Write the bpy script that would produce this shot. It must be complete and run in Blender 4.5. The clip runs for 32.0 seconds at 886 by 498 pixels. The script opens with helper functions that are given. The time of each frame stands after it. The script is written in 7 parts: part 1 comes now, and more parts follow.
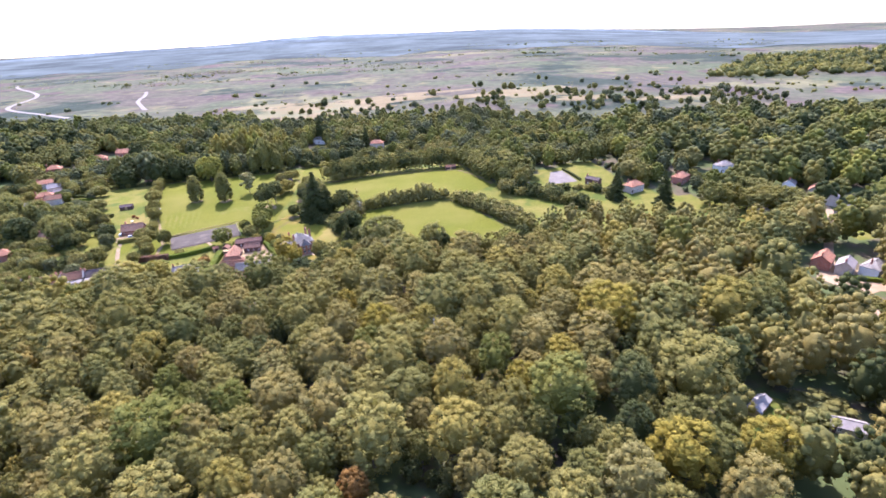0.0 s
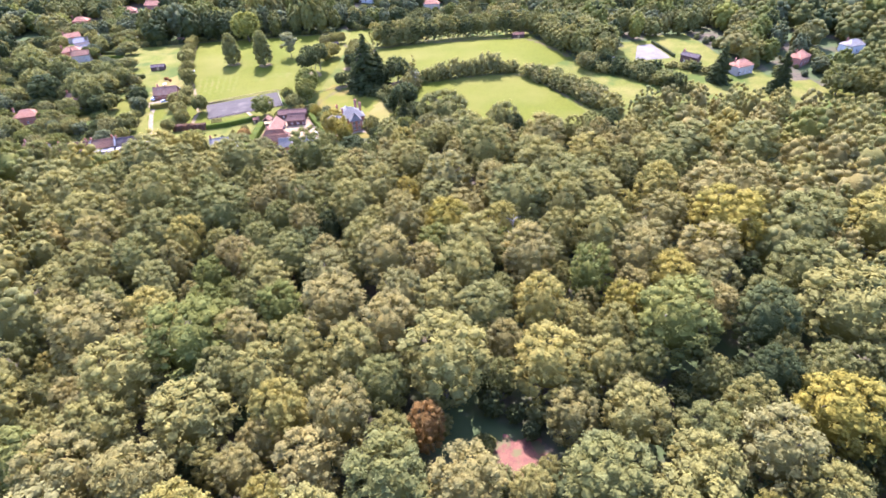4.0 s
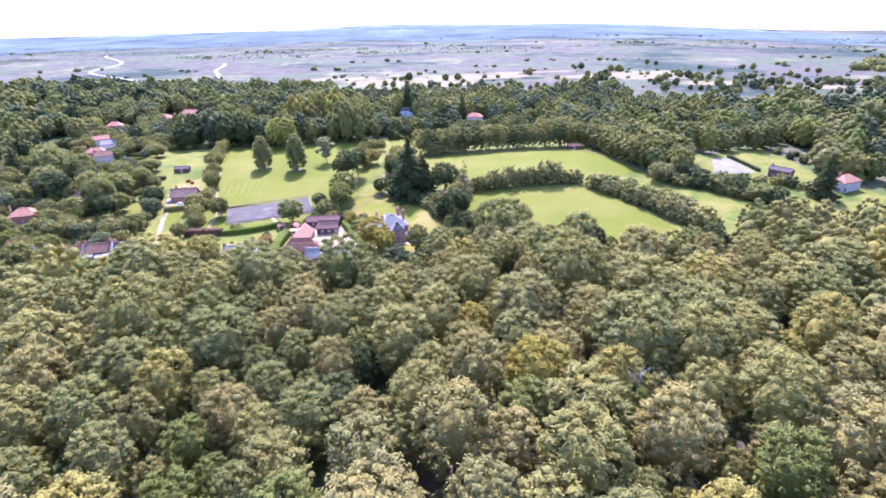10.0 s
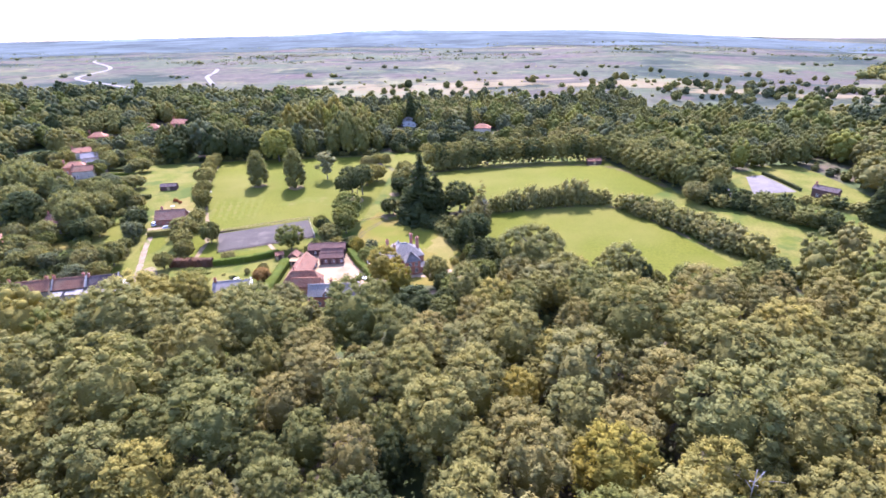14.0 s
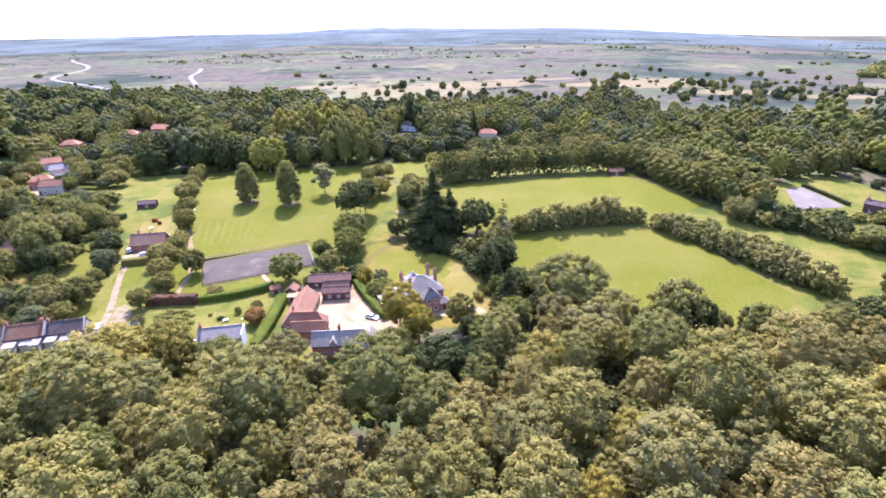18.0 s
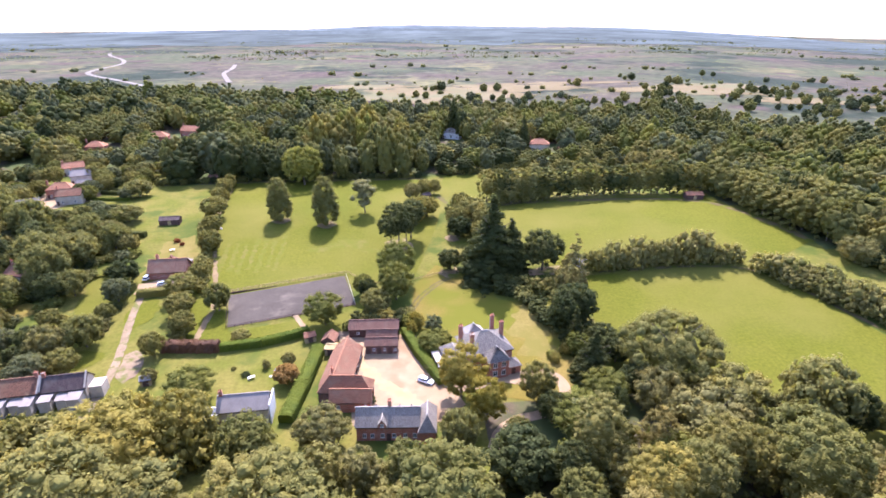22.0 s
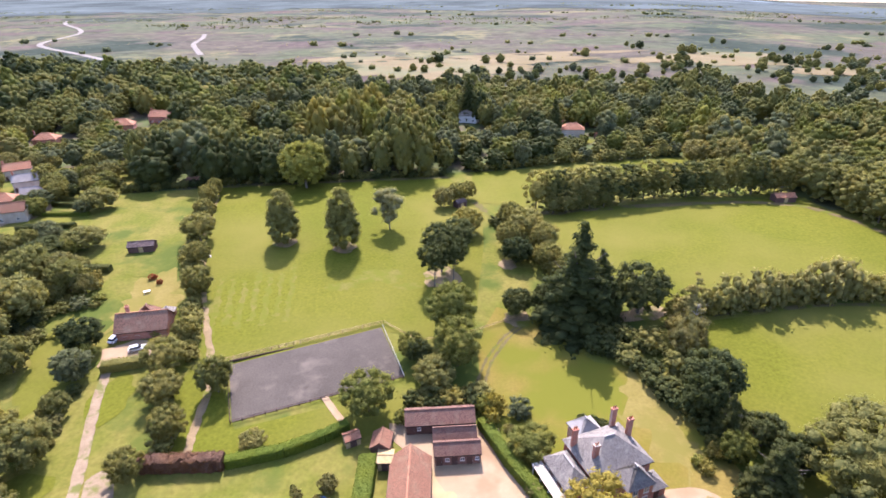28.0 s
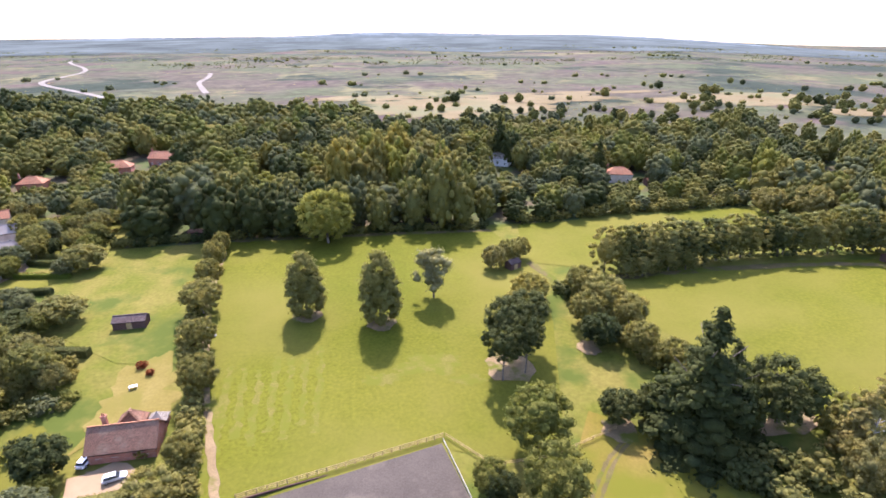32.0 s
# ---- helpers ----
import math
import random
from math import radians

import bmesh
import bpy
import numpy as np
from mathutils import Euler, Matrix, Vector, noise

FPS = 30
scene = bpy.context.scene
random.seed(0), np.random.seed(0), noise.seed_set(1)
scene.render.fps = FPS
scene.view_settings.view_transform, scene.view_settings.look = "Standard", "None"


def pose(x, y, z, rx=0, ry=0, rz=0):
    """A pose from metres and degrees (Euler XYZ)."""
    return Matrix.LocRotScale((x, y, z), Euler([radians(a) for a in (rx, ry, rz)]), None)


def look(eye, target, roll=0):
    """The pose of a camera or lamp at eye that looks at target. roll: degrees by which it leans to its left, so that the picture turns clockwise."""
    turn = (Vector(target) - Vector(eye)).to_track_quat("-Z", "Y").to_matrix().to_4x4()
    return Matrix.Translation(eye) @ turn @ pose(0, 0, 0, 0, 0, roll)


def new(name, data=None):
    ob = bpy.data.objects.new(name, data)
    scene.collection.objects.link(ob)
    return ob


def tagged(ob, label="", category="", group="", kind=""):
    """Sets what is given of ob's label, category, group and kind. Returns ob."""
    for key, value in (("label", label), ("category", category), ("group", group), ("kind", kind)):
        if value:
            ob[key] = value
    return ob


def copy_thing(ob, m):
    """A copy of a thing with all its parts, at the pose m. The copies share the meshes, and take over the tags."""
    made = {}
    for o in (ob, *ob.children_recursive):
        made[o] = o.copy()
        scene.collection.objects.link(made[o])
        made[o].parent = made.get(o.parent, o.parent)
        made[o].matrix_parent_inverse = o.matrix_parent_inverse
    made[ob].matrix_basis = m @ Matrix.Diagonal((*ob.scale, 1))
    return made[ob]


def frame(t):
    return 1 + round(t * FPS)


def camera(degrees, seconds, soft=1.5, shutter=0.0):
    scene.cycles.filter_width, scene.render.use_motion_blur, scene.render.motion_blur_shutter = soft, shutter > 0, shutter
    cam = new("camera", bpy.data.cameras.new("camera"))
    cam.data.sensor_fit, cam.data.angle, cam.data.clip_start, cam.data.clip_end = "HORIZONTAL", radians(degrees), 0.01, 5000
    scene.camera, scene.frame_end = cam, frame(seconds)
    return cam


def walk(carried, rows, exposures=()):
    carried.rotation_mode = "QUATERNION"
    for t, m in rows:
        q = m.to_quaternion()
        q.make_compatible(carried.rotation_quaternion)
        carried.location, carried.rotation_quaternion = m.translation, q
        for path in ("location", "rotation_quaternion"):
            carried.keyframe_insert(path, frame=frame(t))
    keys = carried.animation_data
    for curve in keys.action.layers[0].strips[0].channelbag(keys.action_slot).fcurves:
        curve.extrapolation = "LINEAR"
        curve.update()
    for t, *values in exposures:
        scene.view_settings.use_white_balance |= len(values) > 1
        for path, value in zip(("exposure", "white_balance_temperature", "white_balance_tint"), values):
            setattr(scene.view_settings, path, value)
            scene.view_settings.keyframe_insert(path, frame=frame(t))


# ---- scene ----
cam = camera(78.7, 32.0, soft=1.7)
PATH = [
    (0, (0.00, -0.00, 112.55), (16.99, 90.75, 74.13), -3.24),
    (0.5, (-1.09, 4.27, 111.68), (15.13, 95.54, 74.18), -3.20),
    (1, (-2.25, 8.46, 110.36), (10.28, 94.91, 61.69), -3.12),
    (1.5, (-3.44, 12.47, 108.57), (5.23, 90.11, 46.15), -3.39),
    (2, (-4.53, 16.42, 106.63), (3.10, 92.01, 41.61), -3.23),
    (2.5, (-5.59, 20.58, 105.05), (2.47, 99.29, 43.89), -2.79),
    (3, (-6.70, 24.97, 103.85), (1.57, 105.71, 45.43), -2.68),
    (3.5, (-7.88, 29.59, 102.74), (0.40, 111.09, 45.39), -2.61),
    (5.5, (-11.22, 46.66, 97.57), (-4.41, 127.72, 39.40), -2.29),
    (6, (-12.29, 50.76, 95.55), (-5.83, 131.71, 37.20), -2.43),
    (6.5, (-13.28, 54.83, 93.39), (-7.17, 135.70, 34.89), -2.37),
    (7, (-14.17, 58.94, 91.23), (-8.55, 139.77, 32.62), -2.26),
    (7.5, (-15.08, 63.06, 88.98), (-9.35, 143.90, 30.39), -2.02),
    (8, (-15.97, 67.12, 86.59), (-10.36, 147.99, 28.04), -1.95),
    (8.5, (-16.99, 71.13, 84.32), (-11.51, 152.78, 26.85), -1.90),
    (9, (-18.01, 75.16, 82.47), (-12.08, 158.53, 27.57), -1.73),
    (9.5, (-18.97, 79.20, 81.17), (-12.90, 166.28, 32.36), -1.59),
    (10, (-19.93, 83.29, 80.41), (-13.68, 175.29, 41.72), -1.41),
    (10.5, (-20.96, 87.20, 80.19), (-14.69, 181.36, 47.09), -1.28),
    (11, (-21.94, 90.88, 80.39), (-15.72, 186.02, 50.23), -1.32),
    (11.5, (-22.90, 94.48, 80.68), (-16.96, 187.64, 44.83), -1.30),
    (12, (-23.88, 98.09, 80.75), (-17.94, 190.48, 42.97), -1.30),
    (12.5, (-24.91, 101.56, 80.50), (-18.74, 193.92, 42.66), -1.37),
    (13, (-25.96, 105.09, 80.20), (-19.17, 197.34, 42.20), -1.24),
    (13.5, (-27.07, 108.79, 80.07), (-19.88, 201.10, 42.29), -1.23),
    (14, (-28.09, 112.46, 80.28), (-20.46, 204.72, 42.45), -1.14),
    (14.5, (-29.10, 116.12, 80.54), (-20.96, 208.34, 42.73), -1.08),
    (16.5, (-33.36, 130.99, 80.29), (-22.53, 222.71, 41.95), -1.18),
    (17, (-34.52, 135.35, 80.40), (-23.46, 227.09, 42.18), -1.19),
    (17.5, (-35.64, 139.74, 80.52), (-25.10, 231.49, 42.18), -1.18),
    (18, (-36.81, 144.14, 80.68), (-26.99, 236.04, 42.49), -1.11),
    (18.5, (-38.02, 148.48, 80.72), (-28.68, 240.48, 42.66), -1.05),
    (19, (-39.09, 152.77, 80.72), (-30.17, 244.82, 42.66), -0.93),
    (19.5, (-40.03, 157.02, 80.69), (-31.98, 249.06, 42.43), -0.80),
    (20, (-41.00, 161.32, 80.70), (-33.42, 253.34, 42.30), -0.66),
    (20.5, (-42.07, 165.77, 80.83), (-35.31, 257.77, 42.21), -0.56),
    (21, (-43.26, 170.38, 81.05), (-37.18, 262.45, 42.50), -0.59),
    (21.5, (-44.48, 174.97, 81.52), (-38.59, 267.10, 43.08), -0.46),
    (22, (-45.79, 179.57, 81.96), (-40.53, 271.72, 43.49), -0.43),
    (22.5, (-47.25, 184.15, 82.19), (-42.23, 276.29, 43.65), -0.37),
    (23, (-48.91, 188.61, 82.38), (-43.44, 280.72, 43.84), -0.29),
    (23.5, (-50.59, 193.00, 82.77), (-45.19, 285.17, 44.35), -0.39),
    (24, (-52.22, 197.32, 83.24), (-46.56, 289.53, 44.97), -0.48),
    (24.5, (-53.78, 201.54, 83.70), (-47.63, 293.71, 45.41), -0.32),
    (25, (-55.43, 206.00, 84.01), (-49.40, 298.16, 45.67), -0.34),
    (25.5, (-57.31, 210.59, 84.20), (-51.31, 302.71, 45.76), -0.58),
    (27.5, (-64.75, 228.98, 82.57), (-56.12, 319.36, 40.65), -0.60),
    (28, (-66.70, 233.65, 81.70), (-57.79, 323.23, 38.16), -0.63),
    (28.5, (-68.62, 238.23, 80.66), (-59.21, 327.39, 36.38), -0.59),
    (29, (-70.74, 242.82, 79.79), (-60.52, 331.85, 35.41), -0.58),
    (29.5, (-72.69, 247.54, 79.02), (-62.22, 336.89, 35.35), -0.55),
    (30, (-74.42, 252.40, 78.39), (-63.34, 342.03, 35.45), -0.35),
    (30.5, (-76.01, 257.24, 77.82), (-65.79, 347.15, 35.25), -0.55),
    (31, (-77.48, 261.88, 77.37), (-67.22, 351.87, 34.97), -0.41),
    (31.5, (-78.82, 266.59, 76.97), (-69.14, 357.18, 35.75), -0.39),
    (32, (-80.20, 271.26, 76.60), (-70.71, 363.55, 39.28), -0.40),
]
walk(cam, [(t, look(eye, target, roll)) for t, eye, target, roll in PATH],
     exposures=[(0.0, 2.66, 5550, 33), (0.8, 2.60, 5550, 34), (2.0, 3.05, 5450, 33), (5.5, 3.10, 5200, 38), (9.0, 3.14, 4950, 40), (10.2, 2.94, 4950, 40), (11.0, 2.56, 5150, 39), (13.0, 2.78, 5250, 38), (16.0, 2.80, 5350, 36), (19.0, 2.73, 5520, 33), (25.0, 2.46, 5880, 29), (29.0, 2.48, 5950, 28), (32.0, 2.50, 6000, 29)])

# ---- daylight: high sun ahead of the flight, hazy bright sky ----
SUN_ELEV = 50.0
SUN_TURN = 2.0
world = bpy.data.worlds.new("sky")
scene.world = world
world.use_nodes = True
wn, wl = world.node_tree.nodes, world.node_tree.links
sky = wn.new("ShaderNodeTexSky")
sky.sky_type = "NISHITA"
sky.sun_disc = False
sky.sun_elevation, sky.sun_rotation = radians(SUN_ELEV), radians(SUN_TURN)
sky.air_density, sky.dust_density, sky.ozone_density = 1.0, 1.3, 0.8
wn["Background"].inputs["Strength"].default_value = 0.12
wl.new(sky.outputs[0], wn["Background"].inputs["Color"])
sun_data = bpy.data.lights.new("sun", "SUN")
sun_data.energy, sun_data.angle, sun_data.color = 2.85, radians(0.55), (1.0, 0.95, 0.86)
sun = new("sun", sun_data)
sun.matrix_world = look((0, 0, 400), (-math.sin(radians(SUN_TURN)) * 400, -400 * math.cos(radians(SUN_TURN)), 400 - 400 * math.tan(radians(SUN_ELEV))))


# ---- materials ----
def node_mat(name):
    m = bpy.data.materials.new(name)
    m.use_nodes = True
    nt = m.node_tree
    return m, nt, nt.nodes["Principled BSDF"], nt.nodes["Material Output"]


def mix_rgb(nt, kind, fac, a, b):
    n = nt.nodes.new("ShaderNodeMix")
    n.data_type, n.blend_type = "RGBA", kind
    for sock, val in ((n.inputs[0], fac), (n.inputs[6], a), (n.inputs[7], b)):
        if isinstance(val, (int, float)):
            sock.default_value = val
        elif isinstance(val, tuple):
            sock.default_value = (*val[:3], 1)
        else:
            nt.links.new(val, sock)
    return n.outputs[2]


def noise_fac(nt, scale, detail=3.0, rough=0.55, lo=0.35, hi=0.65, coord="Object", stretch=(1, 1, 1)):
    tc = nt.nodes.new("ShaderNodeTexCoord")
    mp = nt.nodes.new("ShaderNodeMapping")
    mp.inputs["Scale"].default_value = stretch
    nz = nt.nodes.new("ShaderNodeTexNoise")
    nz.inputs["Scale"].default_value, nz.inputs["Detail"].default_value, nz.inputs["Roughness"].default_value = scale, detail, rough
    nt.links.new(tc.outputs[coord], mp.inputs["Vector"])
    nt.links.new(mp.outputs[0], nz.inputs["Vector"])
    mr = nt.nodes.new("ShaderNodeMapRange")
    mr.inputs[1].default_value, mr.inputs[2].default_value = lo, hi
    nt.links.new(nz.outputs["Fac"], mr.inputs[0])
    return mr.outputs[0]


def bump(nt, bsdf, height, strength, dist):
    b = nt.nodes.new("ShaderNodeBump")
    b.inputs["Strength"].default_value, b.inputs["Distance"].default_value = strength, dist
    nt.links.new(height, b.inputs["Height"])
    nt.links.new(b.outputs[0], bsdf.inputs["Normal"])


def surface(name, a, b, scale=0.5, fine=6.0, c=None, c_scale=0.05, rough=0.85, metal=0.0, bump_s=0.3, bump_d=0.03, stretch=(1, 1, 1), c_lo=0.5, c_hi=0.62, var=0.35, c_detail=4.0, spec=0.02):
    """A surface of two tones at a coarse and a fine scale, with patches of a third tone."""
    m, nt, bs, _ = node_mat(name)
    base = mix_rgb(nt, "MIX", noise_fac(nt, scale, 4, stretch=stretch), a, b)
    fine_f = noise_fac(nt, fine, 3, lo=0.2, hi=0.8, stretch=stretch)
    base = mix_rgb(nt, "MULTIPLY", var, base, mix_rgb(nt, "MIX", fine_f, (0.35, 0.35, 0.35), (1.5, 1.5, 1.5)))
    if c:
        base = mix_rgb(nt, "MIX", noise_fac(nt, c_scale, c_detail, lo=c_lo, hi=c_hi), base, c)
    nt.links.new(base, bs.inputs["Base Color"])
    bs.inputs["Roughness"].default_value, bs.inputs["Metallic"].default_value = rough, metal
    bs.inputs["Specular IOR Level"].default_value = spec
    if bump_s:
        bump(nt, bs, fine_f, bump_s, bump_d)
    return m


def foliage(name, dark, light, lift=0.36):
    """Leaves: tint by tree, by branch and by leaf, with light that shines through."""
    m, nt, bs, out = node_mat(name)
    dark, light = ((0.96 * r, 0.905 * g, 0.68 * b) for r, g, b in (dark, light))
    oi = nt.nodes.new("ShaderNodeObjectInfo")
    geo = nt.nodes.new("ShaderNodeNewGeometry")
    base = mix_rgb(nt, "MIX", oi.outputs["Random"], dark, light)
    base = mix_rgb(nt, "MIX", noise_fac(nt, 0.16, 2), base, mix_rgb(nt, "MULTIPLY", 1.0, base, (1.25, 1.12, 0.9)))
    tone = nt.nodes.new("ShaderNodeMapRange")
    tone.inputs[3].default_value, tone.inputs[4].default_value = 0.88, 1.10
    nt.links.new(geo.outputs["Random Per Island"], tone.inputs[0])
    base = mix_rgb(nt, "MULTIPLY", 1.0, base, tone.outputs[0])
    fine = noise_fac(nt, 2.6, 3, 0.6, 0.3, 0.7)
    base = mix_rgb(nt, "MULTIPLY", 1.0, base, mix_rgb(nt, "MIX", fine, (0.76, 0.77, 0.76), (1.14, 1.13, 1.11)))
    bump(nt, bs, fine, 0.9, 0.25)
    bs.inputs["Roughness"].default_value = 0.8
    bs.inputs["Specular IOR Level"].default_value = 0.04
    nt.links.new(base, bs.inputs["Base Color"])
    tr = nt.nodes.new("ShaderNodeBsdfTranslucent")
    nt.links.new(mix_rgb(nt, "MULTIPLY", 1.0, base, (1.45, 1.42, 0.9)), tr.inputs["Color"])
    mx = nt.nodes.new("ShaderNodeMixShader")
    mx.inputs[0].default_value = lift
    nt.links.new(bs.outputs[0], mx.inputs[1])
    nt.links.new(tr.outputs[0], mx.inputs[2])
    nt.links.new(mx.outputs[0], out.inputs["Surface"])
    return m


LEAF = {
    "olive": foliage("leaf_olive", (0.154, 0.155, 0.062), (0.209, 0.202, 0.086)),
    "green": foliage("leaf_green", (0.122, 0.134, 0.056), (0.172, 0.176, 0.080)),
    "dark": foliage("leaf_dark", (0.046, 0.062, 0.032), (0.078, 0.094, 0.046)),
    "yellow": foliage("leaf_yellow", (0.196, 0.186, 0.062), (0.228, 0.210, 0.076)),
    "pale": foliage("leaf_pale", (0.154, 0.156, 0.074), (0.188, 0.182, 0.091)),
    "lime": foliage("leaf_lime", (0.178, 0.196, 0.060), (0.196, 0.210, 0.070)),
    "silver": foliage("leaf_silver", (0.200, 0.212, 0.140), (0.225, 0.232, 0.158)),
    # Own colour of some garden shrubs; on far trees it paints the haze.
    "blue": foliage("leaf_blue_green", (0.090, 0.110, 0.074), (0.130, 0.148, 0.098)),
    "hedge": foliage("leaf_hedge", (0.092, 0.136, 0.030), (0.112, 0.154, 0.038)),
    "copper": foliage("leaf_copper", (0.205, 0.130, 0.058), (0.235, 0.155, 0.070)),
    "brown": foliage("leaf_brown", (0.190, 0.168, 0.080), (0.215, 0.190, 0.095)),
    "purple": foliage("leaf_purple", (0.105, 0.066, 0.066), (0.140, 0.090, 0.084)),
    "tan": foliage("leaf_tan", (0.176, 0.166, 0.075), (0.210, 0.191, 0.090)),
    "lush": foliage("leaf_lush", (0.118, 0.138, 0.046), (0.146, 0.160, 0.058)),
    "gold": foliage("leaf_gold", (0.202, 0.184, 0.046), (0.232, 0.206, 0.060)),
    "red": foliage("leaf_red", (0.16, 0.045, 0.03), (0.22, 0.075, 0.04)),
}
BARK = surface("bark", (0.10, 0.08, 0.06), (0.17, 0.14, 0.11), 2.0, 9.0)
DEADWOOD = surface("dead_wood", (0.34, 0.30, 0.26), (0.46, 0.42, 0.37), 2.0, 9.0)
LITTER = surface("leaf_litter", (0.060, 0.050, 0.030), (0.095, 0.072, 0.044), 0.3, 3.0, c=(0.055, 0.068, 0.024), c_scale=0.06, c_lo=0.4, c_hi=0.55)


def heath_mat():
    """Open heath: heather, bracken, gorse and dry grass in drifts of several sizes."""
    m, nt, bs, _ = node_mat("heath")
    col = mix_rgb(nt, "MIX", noise_fac(nt, 0.0042, 8, 0.60, 0.42, 0.58), (0.067, 0.056, 0.043), (0.058, 0.066, 0.036))
    col = mix_rgb(nt, "MIX", noise_fac(nt, 0.0068, 7, 0.58, 0.53, 0.60), col, (0.106, 0.098, 0.050))
    col = mix_rgb(nt, "MIX", noise_fac(nt, 0.0092, 6, 0.58, 0.56, 0.62), col, (0.069, 0.051, 0.044))
    col = mix_rgb(nt, "MIX", noise_fac(nt, 0.0034, 9, 0.64, 0.53, 0.57), col, (0.026, 0.034, 0.024))
    fine = noise_fac(nt, 0.05, 6, 0.7, 0.30, 0.70)
    col = mix_rgb(nt, "MULTIPLY", 1.0, col, mix_rgb(nt, "MIX", fine, (0.55, 0.57, 0.55), (1.40, 1.36, 1.34)))
    nt.links.new(col, bs.inputs["Base Color"])
    bs.inputs["Roughness"].default_value = 0.95
    bs.inputs["Specular IOR Level"].default_value = 0.02
    return m


HEATH = heath_mat()
DRY = surface("scorched_lawn", (0.128, 0.104, 0.026), (0.152, 0.120, 0.036), 0.15, 1.5, c=(0.118, 0.102, 0.024), c_scale=0.12, var=0.25)
GRASS = surface("meadow_grass", (0.074, 0.080, 0.0085), (0.090, 0.090, 0.011), 0.03, 1.2, c=(0.110, 0.100, 0.020), c_scale=0.016, bump_s=0.25, var=0.45, c_lo=0.44, c_hi=0.66, c_detail=7.0)
LAWN = surface("dry_lawn", (0.118, 0.092, 0.017), (0.146, 0.108, 0.028), 0.07, 1.5, c=(0.092, 0.092, 0.012), c_scale=0.04, bump_s=0.2, var=0.3, c_lo=0.44, c_hi=0.60)
ROUGH_GRASS = surface("rough_grass", (0.085, 0.090, 0.014), (0.125, 0.108, 0.026), 0.10, 1.0, c=(0.055, 0.070, 0.013), c_scale=0.06, bump_s=0.3, var=0.4)
STRAW = surface("straw_field", (0.116, 0.090, 0.044), (0.148, 0.115, 0.062), 0.02, 0.3, c=(0.105, 0.10, 0.05), c_scale=0.012, bump_s=0, var=0.3)
GRAVEL = surface("pale_gravel", (0.222, 0.154, 0.090), (0.264, 0.190, 0.116), 0.15, 8.0, c=(0.196, 0.130, 0.074), c_scale=0.09, var=0.2)
YARD_TRACK = surface("tan_gravel", (0.268, 0.182, 0.090), (0.310, 0.216, 0.112), 0.3, 8.0, c=(0.262, 0.184, 0.106), c_scale=0.2, var=0.2)
TRACK = surface("worn_track", (0.155, 0.112, 0.068), (0.205, 0.152, 0.098), 0.25, 5.0, c=(0.10, 0.10, 0.03), c_scale=0.35, var=0.3)
ARENA = surface("arena_surface", (0.056, 0.047, 0.038), (0.074, 0.062, 0.050), 0.10, 3.0, c=(0.105, 0.086, 0.068), c_scale=0.14, c_lo=0.55, c_hi=0.72, var=0.4, c_detail=7.0)
# Dark earth of ruts and margins; on the margins it also paints shade.
EARTH_AND_SHADE = surface("dark_earth_and_shade", (0.080, 0.066, 0.026), (0.104, 0.080, 0.036), 0.25, 3.0, c=(0.075, 0.084, 0.012), c_scale=0.22)
BARE = surface("bare_earth", (0.150, 0.108, 0.056), (0.190, 0.138, 0.076), 0.25, 3.0, c=(0.085, 0.09, 0.016), c_scale=0.22)
CHALK = surface("chalk_track", (0.15, 0.132, 0.112), (0.19, 0.17, 0.148), 0.05, 1.0, bump_s=0)


# ---- ground ----
def smooth(a, b, v):
    u = min(1.0, max(0.0, (v - a) / (b - a)))
    return u * u * (3 - 2 * u)


def terrain(x, y):
    z = -7 + 9 * smooth(290, 440, y) + 8 * smooth(440, 900, y) + 6 * smooth(900, 1600, y)
    z += 5 * smooth(-40, 70, x) * smooth(230, 330, y) * (1 - smooth(360, 460, y))
    far = max(y, math.hypot(x, y) * 0.9)
    z += 28 * smooth(1800, 4700, far)
    return z + (8 * math.exp(-((x / max(far, 1.0) - 0.05) / 0.4) ** 2) - 95 * smooth(0.25, 0.8, x / max(far, 1.0))) * smooth(1500, 4600, far) - 22 * smooth(0.35, 0.8, x / max(far, 1.0)) * smooth(450, 1100, far)


def mesh_ob(name, verts, faces, mats, parent=None, index=None, flat=True):
    me = bpy.data.meshes.new(name)
    me.from_pydata(verts, [], faces)
    for m in mats if isinstance(mats, (list, tuple)) else [mats]:
        me.materials.append(m)
    if index is not None:
        me.polygons.foreach_set("material_index", index)
    me.update()
    ob = new(name, me)
    ob.parent = parent
    return ob


def steps(*runs):
    out = []
    for a, b, s in runs:
        out += list(np.arange(a, b, s))
    return [float(v) for v in out] + [float(runs[-1][1])]


XS = steps((-4800, -800, 250), (-800, -400, 40), (-400, 400, 10), (400, 800, 40), (800, 4800, 250))
YS = steps((-1500, -100, 100), (-100, 600, 10), (600, 1200, 30), (1200, 4800, 150))


def inside(x, y, poly):
    hit, n = False, len(poly)
    for k in range(n):
        (x1, y1), (x2, y2) = poly[k], poly[(k + 1) % n]
        if (y1 > y) != (y2 > y) and x < (x2 - x1) * (y - y1) / (y2 - y1) + x1:
            hit = not hit
    return hit


